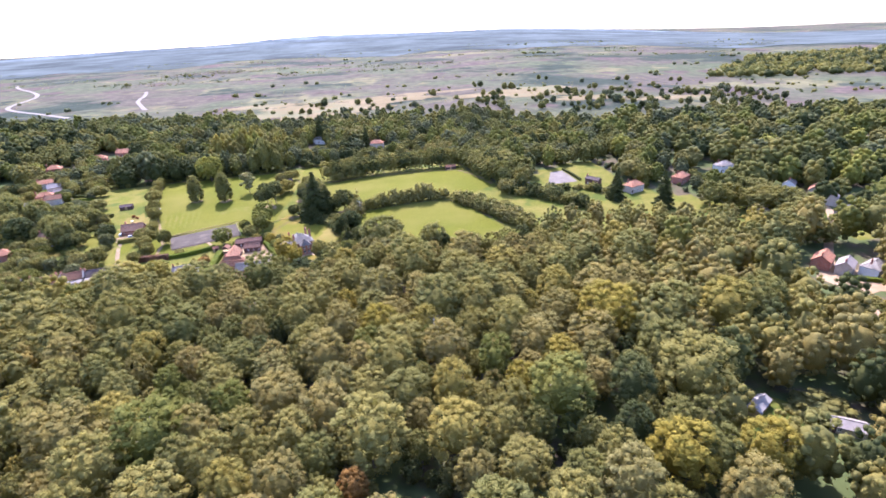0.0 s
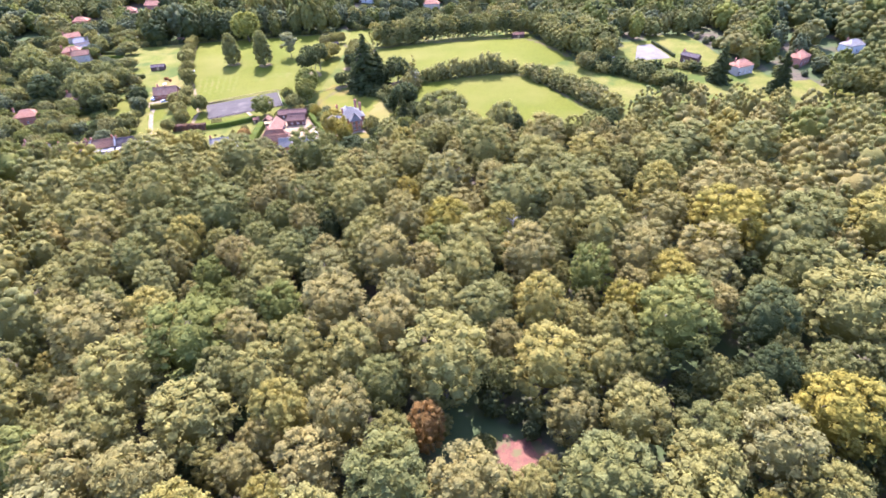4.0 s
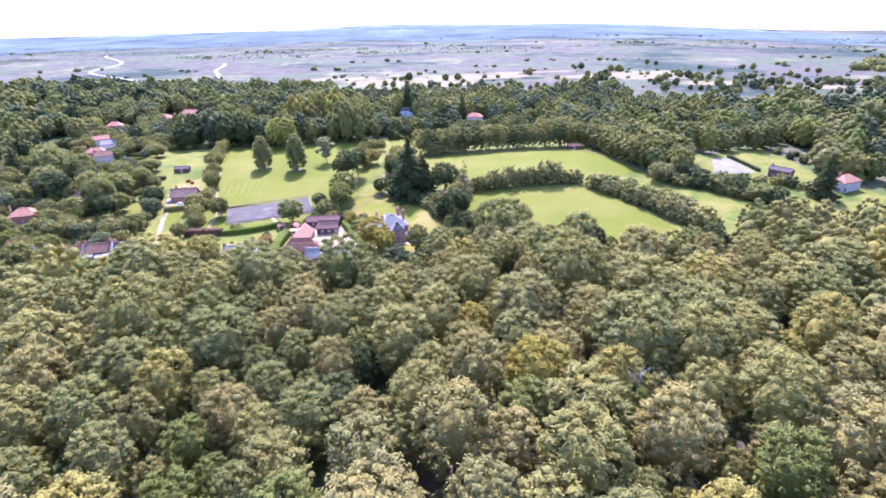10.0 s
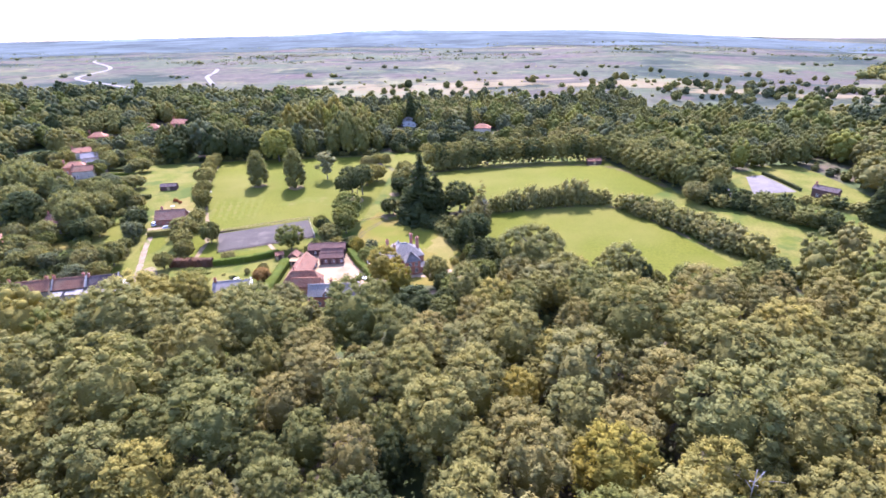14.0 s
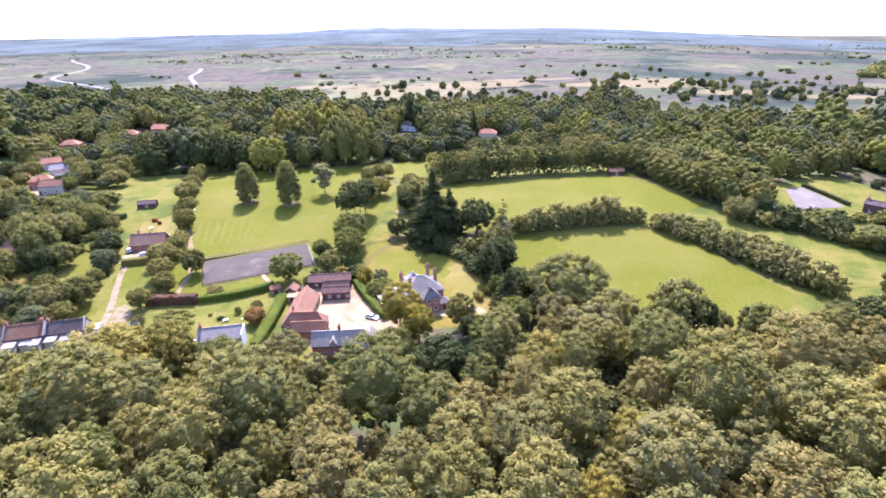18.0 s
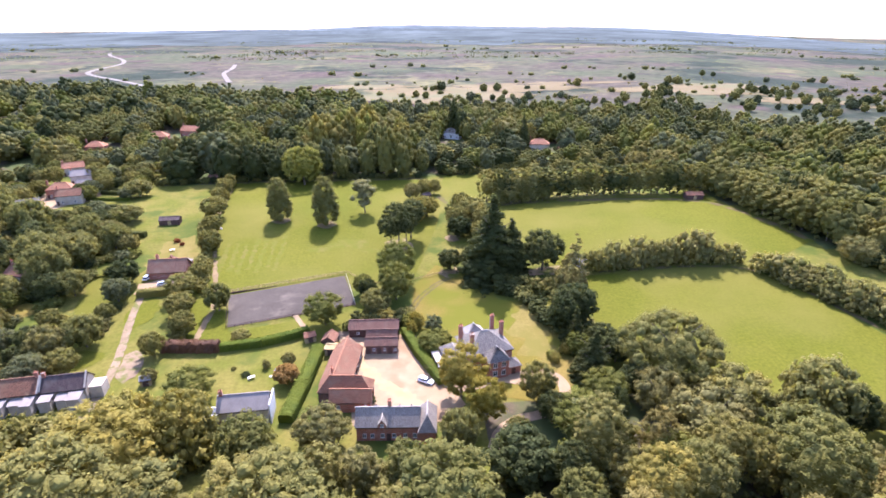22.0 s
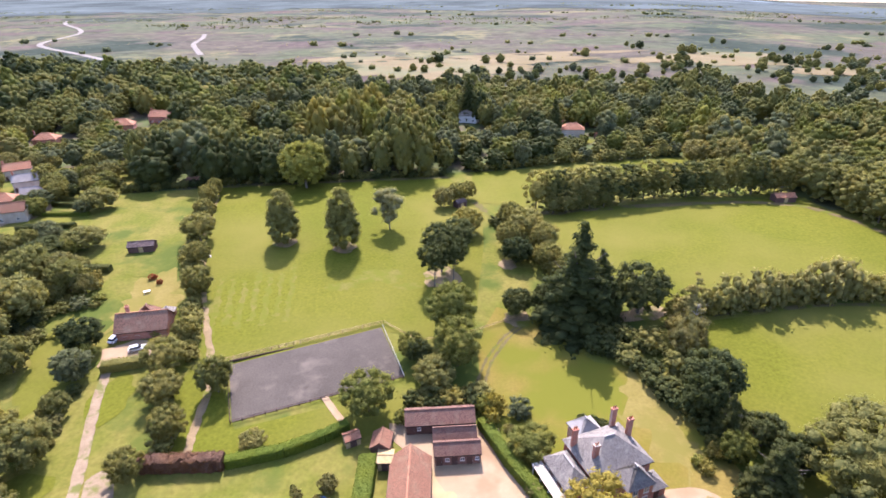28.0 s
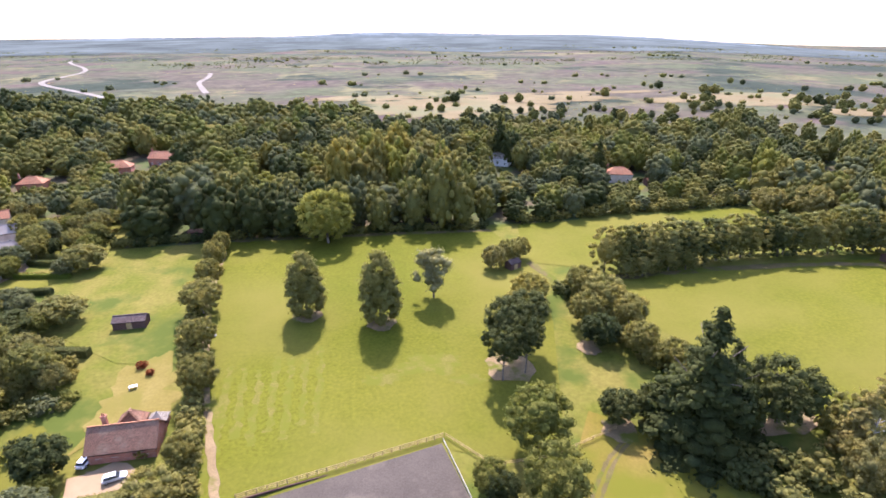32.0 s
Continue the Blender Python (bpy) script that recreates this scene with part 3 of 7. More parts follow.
for row, group in enumerate(KINDS.values()):
    for k, ob in enumerate(group):
        ob.location = (-150 + 9 * k, -60 - 10 * row, -7)

wood = Spread(5, 17.5)
CROWNS = {  # conspicuous crowns of the wood by leaf colour: x, y, radius
    "lush": [(60.8, 53.2, 5.7), (24.9, 61.0, 5.9), (75.7, 76.6, 8.0), (58.0, 127.2, 10.2), (-62.8, 137.6, 9.9), (44.5, 150.3, 6.7), (-42.5, 150.9, 6.9), (-66.3, 171.8, 4.9)],
    "pale": [(49.0, 56.1, 6.6), (66.0, 64.1, 4.5), (-47.9, 66.9, 6.0), (-56.1, 74.0, 11.4), (13.8, 79.9, 4.4), (61.2, 90.3, 8.4), (-79.3, 90.7, 9.8), (79.0, 143.7, 6.0), (-9.4, 149.4, 6.5), (-30.8, 163.6, 7.1), (68.1, 178.1, 3.9), (11.6, 214.4, 8.2), (-109.8, 221.8, 4.3), (-13.5, 224.6, 7.2)],
    "tan": [(38.7, 65.6, 5.1), (-21.9, 71.9, 4.3), (7.1, 79.0, 3.7), (-63.8, 100.6, 8.3), (-45.5, 102.3, 4.9), (15.9, 103.8, 5.1), (-42.6, 109.9, 4.1), (-25.2, 111.4, 7.0), (-87.0, 126.9, 5.1), (15.2, 131.0, 5.3), (74.1, 135.0, 5.7), (-51.4, 140.8, 6.7), (-90.7, 147.3, 9.3), (-28.2, 150.0, 8.5), (28.5, 160.1, 7.9), (-12.9, 166.9, 8.4), (-78.0, 178.3, 5.1), (114.1, 185.6, 8.2), (-6.2, 187.4, 7.1), (100.1, 187.7, 9.0), (-39.6, 193.8, 5.5), (15.3, 195.4, 6.6), (28.0, 204.6, 7.5), (-56.9, 213.5, 5.9), (-50.5, 222.1, 7.0), (-41.4, 230.6, 3.2), (-53.0, 232.2, 6.3), (-21.8, 235.6, 5.9), (89.9, 236.2, 7.5), (-9.3, 240.6, 6.2)],
    "tan_a": [(56.8, 242.2, 8.9)],
    "green": [(-29.1, 68.6, 6.2), (20.4, 70.4, 5.2), (49.7, 71.9, 6.5), (-15.3, 77.5, 5.0), (-80.5, 78.0, 5.3), (89.0, 94.4, 5.9), (60.6, 112.0, 4.5), (101.3, 140.8, 7.9), (-52.3, 156.9, 5.2), (153.3, 157.9, 9.4), (117.7, 161.8, 10.4), (-93.4, 162.3, 5.9), (-43.1, 176.0, 6.6), (-89.9, 179.9, 7.3), (33.0, 192.7, 9.5), (-88.4, 196.3, 7.2), (-49.5, 201.7, 5.9), (7.0, 201.8, 6.5), (53.4, 202.7, 9.9), (-68.2, 204.5, 9.3), (80.2, 213.0, 6.3), (131.5, 214.4, 10.9), (-77.2, 219.1, 6.9), (109.0, 222.8, 10.1), (46.0, 225.7, 7.4), (-119.4, 228.8, 7.1), (-30.5, 238.2, 6.8), (-115.1, 240.9, 6.9), (-60.0, 244.4, 5.9), (-69.5, 245.2, 9.1)],
    "green_a": [(-17.1, 250.2, 5.1), (-95.0, 250.9, 7.8), (27.5, 251.3, 6.9), (-108.3, 251.6, 9.3), (-73.5, 258.9, 5.2)],
    "olive": [(29.3, 70.1, 5.5), (-72.0, 74.4, 4.7), (24.7, 76.7, 6.6), (1.0, 80.7, 4.2), (38.2, 80.8, 9.0), (-30.4, 87.4, 8.3), (45.3, 88.9, 7.3), (37.8, 102.8, 6.7), (-14.5, 105.8, 5.3), (-77.2, 115.8, 7.4), (-57.5, 116.7, 8.7), (36.6, 118.6, 6.1), (101.0, 122.2, 14.4), (-0.8, 123.1, 10.4), (-44.0, 125.0, 6.8), (-103.6, 125.3, 7.1), (-75.4, 128.7, 8.3), (-23.1, 131.2, 7.4), (34.8, 134.0, 5.2), (-36.9, 134.4, 7.1), (0.8, 146.2, 7.6), (-46.7, 162.4, 6.0), (53.7, 167.6, 8.4), (14.8, 170.5, 8.4), (-110.5, 170.9, 6.9), (41.8, 173.3, 5.9), (-19.7, 179.3, 6.7), (-103.8, 179.3, 8.0), (47.8, 187.3, 8.4), (63.6, 196.8, 8.1)],
    "olive_a": [(-22.8, 201.1, 7.6), (-112.1, 204.4, 8.6), (-130.4, 212.0, 6.8), (-28.2, 214.7, 7.5), (48.7, 214.7, 9.6), (-93.1, 215.2, 10.2), (-130.0, 226.5, 8.3), (-62.9, 229.6, 4.9), (30.1, 231.2, 10.8), (-1.5, 231.7, 8.8), (-79.0, 235.1, 7.7), (-103.6, 242.7, 5.6), (-84.2, 246.4, 6.1), (-77.3, 251.7, 6.8)],
    "yellow": [(63.8, 71.5, 5.7), (-39.1, 78.9, 9.3), (-16.1, 90.8, 7.3), (-54.4, 91.4, 7.2), (9.2, 107.0, 5.3), (-38.6, 115.6, 6.3), (23.6, 120.2, 8.0), (121.9, 129.1, 9.2), (27.3, 139.2, 6.9), (-76.4, 152.4, 7.7), (138.6, 157.2, 10.9), (83.9, 193.7, 7.4), (8.3, 223.5, 5.2), (69.8, 224.6, 8.7), (-3.0, 249.4, 5.9), (-117.7, 257.0, 6.8), (-108.2, 265.3, 9.2)],
    "gold": [(101.2, 92.2, 7.7), (79.6, 97.0, 8.4), (49.2, 136.4, 5.9), (65.7, 145.4, 7.3), (94.1, 165.9, 10.8), (8.5, 184.7, 7.2), (-3.9, 209.4, 5.1)],
    "copper": [(-6.5, 108.8, 4.6)],
    "pale_s": [(40.9, 111.4, 3.7), (67.7, 163.1, 6.2)],
    "brown": [(-59.3, 178.2, 5.9)],
}


def tree_size(x, y, r, rng):
    return r / 5.0 * rng.uniform(0.92, 1.08)


SHEDS = [(122, 118, 5), (140, 103, 5), (106, 79, 5), (12, 104, 6)]


def open_top(x, y, r):
    """How tall a tree may be on the sunny side of the woodland sheds and the bracken bank."""
    top = 40.0
    for a, b, c in SHEDS:
        d = Vector((-4 - a, 20 - b)).normalized()
        along, across = (x - a) * d.x + (y - b) * d.y, abs((x - a) * d.y - (y - b) * d.x)
        if -c < along < 20 and across < c + 0.4 * r:
            top = min(top, 4.0 + max(along, 0) * 0.8)
    return top


pick_rng = random.Random(9)
near_count = 0


def plant(tint, x, y, r):
    global near_count
    src = pick_rng.choice(KINDS[tint])
    s = tree_size(x, y, r, pick_rng)
    up = (r / 7.0) ** 0.6 * pick_rng.uniform(0.88, 1.10) * 1.02
    cap = min(1.0, open_top(x, y, r) / (22.0 * up))
    s *= max(0.35, cap ** 0.6)
    m = pose(x, y, terrain(x, y) - 0.1, 0, 0, pick_rng.uniform(0, 360)) @ Matrix.Diagonal((s, s, up * max(0.12, cap), 1))
    ob = copy_thing(src, m)
    ob.matrix_basis = m
    tagged(ob, group="trees of the wood")
    near_count += 1


for tint, rows in CROWNS.items():
    for x, y, r in rows:
        r = min(r, 10.5)
        if not any(is_clear(x + dx * r, y + dy * r) for dx, dy in ((0, 0), (0.7, 0), (-0.7, 0), (0, 0.7), (0, -0.7))):
            wood.put(x, y, r)
            plant(tint.split("_")[0], x, y, r)


HOLLOWS = [(-19.5, 154.9, 4.9), (-87.7, 146.4, 5.6), (-24.0, 127.0, 4.0), (30.4, 195.2, 5.5), (78.9, 201.9, 5.4), (61.9, 120.9, 7.0), (95.3, 165.7, 5.4), (-38.5, 139.6, 2.9), (-62.5, 136.4, 3.3), (-93.7, 184.9, 5.0), (22.3, 131.5, 3.1), (-28.5, 186.8, 3.9), (-73.9, 250.1, 4.5), (-48.8, 218.7, 2.9), (-42.2, 194.2, 3.7), (-40.6, 250.9, 2.9), (7.7, 241.7, 2.8), (42.0, 233.0, 2.7)]  # shady gaps between crowns
HOLLOWS += [(30.4, 187.7, 5.9), (87.0, 227.5, 4.2), (70.1, 198.1, 5.4), (-84.1, 219.6, 5.4), (-93.1, 243.7, 4.0), (-22.6, 239.8, 4.3), (11.4, 222.6, 3.4), (42.2, 231.4, 3.3), (-40.8, 232.2, 2.4), (-76.2, 248.6, 2.7), (54.2, 105.6, 6.6), (76.2, 88.6, 5.4), (92.9, 83.9, 3.9), (-102.0, 123.4, 5.9), (-68.8, 92.7, 4.4), (-20.0, 87.5, 3.1), (27.5, 100.7, 4.2)]


def in_forest(x, y):
    return inside(x, y, FOREST_EDGE) and not is_clear(x, y) and all((x - a) ** 2 + (y - b) ** 2 > (c + 1.2) ** 2 for a, b, c in HOLLOWS)


FOREST = wood.fill((-230, 25, 290, 290), 9000, 5.2, 9.0, in_forest, 0.76) + wood.fill((-230, 25, 290, 290), 9000, 3.4, 5.0, in_forest, 0.80)
CHOICES = ["olive"] * 9 + ["green"] * 7 + ["tan"] * 6 + ["pale"] * 2 + ["yellow"] * 2 + ["lush"] * 2
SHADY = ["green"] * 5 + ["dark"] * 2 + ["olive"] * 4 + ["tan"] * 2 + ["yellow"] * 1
LOW = {}
for k in range(6):
    LOW[k] = crown_arrays(50 + k, "broad", 46, 5.0, 9.4, 0.8, 12, 0.30, core=0.84, body_size=0.70, plump=1.4)
stand = Stand()
for x, y, r in FOREST:
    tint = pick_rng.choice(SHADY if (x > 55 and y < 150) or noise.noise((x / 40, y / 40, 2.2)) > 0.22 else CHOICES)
    if y > 236 and x > -30:
        r = min(r, 5.4)
    if -112 < x < 100 and 60 < y < 290 and near_count < 360:
        plant(tint, x, y, r)
    else:
        s = tree_size(x, y, r, pick_rng)
        up = 1.18 * (r / 7.0) ** 0.6 / s
        stand.add(LOW[pick_rng.randrange(6)], tint, x, y, terrain(x, y) - 0.2, s, pick_rng.uniform(0, 6.28), up * max(0.12, min(1.0, open_top(x, y, r) / (20.0 * s * up))))
# Low fill in mostly dark leaf, painting shade into the gaps between crowns.
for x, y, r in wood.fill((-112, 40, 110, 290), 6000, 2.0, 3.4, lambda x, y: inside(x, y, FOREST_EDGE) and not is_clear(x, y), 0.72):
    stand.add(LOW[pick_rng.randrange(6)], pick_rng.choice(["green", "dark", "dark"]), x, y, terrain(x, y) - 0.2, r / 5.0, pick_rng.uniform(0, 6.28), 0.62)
stand.build("outer_wood", "dense mixed broadleaf wood in olive and green summer leaf")

# far woods and belts beyond the fields
HOUSES = [(-261, 571, 10), (-226, 613, 13), (-226, 596, 11), (-397, 684, 12), (-18, 573, 9), (45, 547, 10), (-226, 480, 18), (200, 630, 6), (197, 325, 9), (237, 333, 8), (285, 345, 9), (300, 290, 11), (250, 270, 9), (218, 391, 9), (310, 679, 14), (303, 616, 14), (-262, 470, 14), (-290, 520, 9)]


def in_far(x, y):
    return inside(x, y, FARWOOD) and not is_clear(x, y) and (y < 505 or noise.noise((x / 26, y / 26, 9.3)) > -0.36) and all((x - a) ** 2 + (y - b) ** 2 > c * c for a, b, c in HOUSES)


def garden_height(x, y, r):
    """How tall a tree may be in the open gardens on the sunny side of the far houses."""
    top = 30.0
    for a, b, c in HOUSES:
        d = Vector((-30 - a, 190 - b)).normalized()
        along, across = (x - a) * d.x + (y - b) * d.y, abs((x - a) * d.y - (y - b) * d.x)
        if -4 < along < 90 and across < c * 0.8 + 0.8 * r:
            top = min(top, 1.6 + max(along, 0) * 0.15)
    return top


NEAR_FAR = [(-262, 330), (-300, 430), (-300, 640), (240, 640), (250, 300), (150, 250)]
FAR = Spread(8, 17.5).fill((-300, 250, 250, 640), 26000, 4.2, 9.6, lambda x, y: in_far(x, y) and inside(x, y, NEAR_FAR), 0.68)
FAR += Spread(9, 22.5).fill((-760, 120, 760, 900), 26000, 6.5, 11.0, lambda x, y: in_far(x, y) and not inside(x, y, NEAR_FAR), 0.68)
FAR += Spread(10, 18.0).fill((-300, -118, 320, 24), 2600, 6.0, 9.0, lambda x, y: inside(x, y, FOREST_EDGE) and not is_clear(x, y), 0.74)
FAR_LOW = [crown_arrays(80 + k, "broad", 26, 5.0, 6.4, 0.2, 4, 0.34, core=0.90, body_size=0.80, plump=1.35) for k in range(6)]
MID_LOW = [crown_arrays(90 + k, "broad", 40, 5.0, 6.4, 0.2, 10, 0.30, core=0.86, body_size=0.74, plump=1.25) for k in range(6)]
# The blue leaf in both mixes paints haze onto the far wood.
WOOD_TINTS = ["green"] * 4 + ["olive"] * 4 + ["dark"] * 2 + ["blue"] * 2 + ["pale"] * 2 + ["lush"] * 3 + ["lime"] * 1
SHADE_TINTS = ["green"] * 5 + ["dark"] * 2 + ["blue"] * 3 + ["lush"] * 1


def wood_height(x, y):
    """The front of the belt behind the meadow is tall, the hedge before the far lawns low."""
    if y < 500 and -200 < x < -36:
        return 20.0
    if y < 520 and -36 <= x < 92:
        return 10.0
    if -110 < x < -44 and 510 < y < 570:
        return 24.0
    return 15.5


stand = Stand()
mid = Stand()
for x, y, r in FAR:
    s = r / 5.0
    tint = pick_rng.choice(WOOD_TINTS if noise.noise((x / 60, y / 45, 0.5)) > -0.1 else SHADE_TINTS)
    if -110 < x < -44 and 510 < y < 570:
        tint = pick_rng.choice(["yellow", "olive", "olive", "lime", "pale"])
    high = wood_height(x, y) * (1.0 + 0.45 * noise.noise((x / 24, y / 24, 7.1))) * pick_rng.uniform(0.8, 1.2)
    high = max(2.5, min(high, garden_height(x, y, r)))
    s = min(s, high / 9.0)
    if inside(x, y, NEAR_FAR):
        mid.add(MID_LOW[pick_rng.randrange(6)], tint, x, y, terrain(x, y) - 0.6, s, pick_rng.uniform(0, 6.28), high / (12.8 * s))
    else:
        stand.add(FAR_LOW[pick_rng.randrange(6)], tint, x, y, terrain(x, y) - 0.5, s, pick_rng.uniform(0, 6.28), high / (12.8 * s))
# loose trees and copses between the wood and the straw fields
for x, y, r in Spread(12, 24.0).fill((-330, 560, 620, 1000), 2600, 2.4, 5.6, lambda x, y: not inside(x, y, FARWOOD) and noise.noise((x / 45, y / 22, 5.0)) > (0.02 if x > -60 else 0.2) + 0.5 * smooth(700, 900, y), 0.85):
    stand.add(FAR_LOW[pick_rng.randrange(6)], pick_rng.choice(["green", "green", "dark", "blue", "olive"]), x, y, terrain(x, y) - 0.3, r / 5, pick_rng.uniform(0, 6.28), 0.72)
stand.build("far_wood", "far broadleaf woods with rounded crowns before the heath")
mid.build("tree_belt", "tall dark belt of broadleaf trees behind the meadows")



# ---- building materials ----
def brickwork(name, a, b, mortar):
    m, nt, bs, _ = node_mat(name)
    tc = nt.nodes.new("ShaderNodeTexCoord")
    mp = nt.nodes.new("ShaderNodeMapping")
    mp.inputs["Rotation"].default_value = (radians(90), 0, 0)
    br = nt.nodes.new("ShaderNodeTexBrick")
    br.inputs["Scale"].default_value = 4.4
    br.inputs["Color1"].default_value, br.inputs["Color2"].default_value, br.inputs["Mortar"].default_value = (*a, 1), (*b, 1), (*mortar, 1)
    br.inputs["Mortar Size"].default_value = 0.015
    nt.links.new(tc.outputs["Object"], mp.inputs["Vector"])
    nt.links.new(mp.outputs[0], br.inputs["Vector"])
    col = mix_rgb(nt, "MULTIPLY", 0.5, br.outputs["Color"], mix_rgb(nt, "MIX", noise_fac(nt, 0.8), (0.6, 0.6, 0.6), (1.2, 1.15, 1.1)))
    nt.links.new(col, bs.inputs["Base Color"])
    bs.inputs["Roughness"].default_value = 0.9
    return m


def roofing(name, a, b, moss, course=0.32):
    """Tiles or slates in courses, with weathering."""
    m, nt, bs, _ = node_mat(name)
    tc = nt.nodes.new("ShaderNodeTexCoord")
    br = nt.nodes.new("ShaderNodeTexBrick")
    br.inputs["Scale"].default_value = 1.0 / course
    br.inputs["Color1"].default_value, br.inputs["Color2"].default_value = (*a, 1), (*b, 1)
    br.inputs["Mortar"].default_value = (a[0] * 0.4, a[1] * 0.4, a[2] * 0.4, 1)
    br.inputs["Mortar Size"].default_value = 0.03
    nt.links.new(tc.outputs["Object"], br.inputs["Vector"])
    col = mix_rgb(nt, "MIX", noise_fac(nt, 0.5, 4, lo=0.5, hi=0.75), br.outputs["Color"], moss)
    col = mix_rgb(nt, "MULTIPLY", 0.5, col, mix_rgb(nt, "MIX", noise_fac(nt, 2.5, 4), (0.55, 0.55, 0.55), (1.3, 1.3, 1.3)))
    nt.links.new(col, bs.inputs["Base Color"])
    bs.inputs["Roughness"].default_value = 0.85
    bs.inputs["Specular IOR Level"].default_value = 0.1
    bump(nt, bs, br.outputs["Fac"], 0.4, 0.02)
    return m


def plain(name, col, rough=0.6, metal=0.0):
    return surface(name, col, tuple(c * 0.85 for c in col), 1.5, 12.0, rough=rough, metal=metal, var=0.15, bump_s=0.1, bump_d=0.005)


BRICK = brickwork("red_brick", (0.36, 0.125, 0.07), (0.28, 0.10, 0.062), (0.32, 0.26, 0.21))
OLD_BRICK = brickwork("brown_brick", (0.17, 0.075, 0.05), (0.12, 0.06, 0.045), (0.2, 0.16, 0.13))
RENDERED = surface("cream_render", (0.34, 0.285, 0.225), (0.42, 0.36, 0.29), 0.5, 4.0, var=0.15)
WHITE = plain("white_paint", (0.62, 0.60, 0.56), 0.5)
SLATE = roofing("grey_slate", (0.225, 0.192, 0.158), (0.275, 0.236, 0.196), (0.26, 0.23, 0.185), 0.28)
CLAY = roofing("clay_tile", (0.30, 0.128, 0.070), (0.37, 0.172, 0.098), (0.26, 0.15, 0.09), 0.22)
BROWN_TILE = roofing("brown_tile", (0.185, 0.088, 0.052), (0.235, 0.118, 0.072), (0.19, 0.125, 0.076), 0.25)
RUSSET_TILE = roofing("russet_tile", (0.190, 0.100, 0.064), (0.240, 0.132, 0.086), (0.20, 0.135, 0.09), 0.25)
DARK_SLATE = roofing("dark_slate", (0.150, 0.130, 0.112), (0.190, 0.166, 0.144), (0.20, 0.178, 0.150), 0.28)
RED_TILE = roofing("red_brown_tile", (0.140, 0.074, 0.053), (0.180, 0.098, 0.070), (0.155, 0.104, 0.074), 0.25)
DARK_ROOF = roofing("dark_felt", (0.085, 0.058, 0.054), (0.11, 0.078, 0.07), (0.12, 0.10, 0.085), 0.5)
GREY_SHEET = surface("grey_sheet", (0.185, 0.160, 0.142), (0.235, 0.205, 0.182), 0.4, 3.0, var=0.2)
LEAD = plain("lead_sheet", (0.26, 0.235, 0.21), 0.6)
DARK_WOOD = surface("dark_weatherboard", (0.075, 0.045, 0.036), (0.11, 0.065, 0.05), 1.0, 8.0, stretch=(1, 1, 6))
FENCE_WOOD = surface("fence_timber", (0.29, 0.20, 0.09), (0.37, 0.27, 0.14), 1.0, 8.0)
TERRACOTTA = plain("terracotta", (0.40, 0.17, 0.09), 0.8)
RUBBER = plain("tyre_rubber", (0.02, 0.02, 0.02), 0.85)
STEEL = plain("silver_metal", (0.5, 0.5, 0.52), 0.35, 0.8)
STONE = surface("pale_stone", (0.42, 0.38, 0.32), (0.52, 0.48, 0.42), 1.0, 6.0)


def glass_mat():
    m, nt, bs, _ = node_mat("window_glass")
    bs.inputs["Base Color"].default_value = (0.03, 0.035, 0.04, 1)
    bs.inputs["Roughness"].default_value = 0.08
    bs.inputs["Specular IOR Level"].default_value = 0.8
    return m


GLASS = glass_mat()


def paint(name, col):
    m, nt, bs, _ = node_mat(name)
    bs.inputs["Base Color"].default_value = (*col, 1)
    bs.inputs["Roughness"].default_value, bs.inputs["Coat Weight"].default_value = 0.35, 0.6
    return m


# ---- building kit ----
def part(name, bm, material, parent, label=""):
    me = bpy.data.meshes.new(name)
    bmesh.ops.recalc_face_normals(bm, faces=bm.faces)
    bm.to_mesh(me)
    bm.free()
    me.materials.append(material)
    ob = new(name, me)
    ob.parent = parent
    return tagged(ob, label)


def add_box(bm, x0, x1, y0, y1, z0, z1):
    v = [bm.verts.new((x, y, z)) for z in (z0, z1) for x, y in ((x0, y0), (x1, y0), (x1, y1), (x0, y1))]
    for f in ((3, 2, 1, 0), (4, 5, 6, 7), (0, 1, 5, 4), (1, 2, 6, 5), (2, 3, 7, 6), (3, 0, 4, 7)):
        bm.faces.new([v[k] for k in f])


def box_part(name, dims, material, parent, label="", bevel=0.0):
    bm = bmesh.new()
    add_box(bm, *dims)
    if bevel:
        bmesh.ops.bevel(bm, geom=bm.edges[:], offset=bevel, segments=2, affect="EDGES")
    return part(name, bm, material, parent, label)


def slab(bm, corners, thick):
    """A sloping sheet of the given thickness under its corners."""
    top = [Vector(c) for c in corners]
    n = (top[1] - top[0]).cross(top[2] - top[0]).normalized()
    if n.z < 0:
        n = -n
    up = [bm.verts.new(c) for c in top]
    low = [bm.verts.new(c - n * thick) for c in top]
    bm.faces.new(up)
    bm.faces.new(low[::-1])
    k = len(up)
    for j in range(k):
        bm.faces.new((up[j], low[j], low[(j + 1) % k], up[(j + 1) % k]))


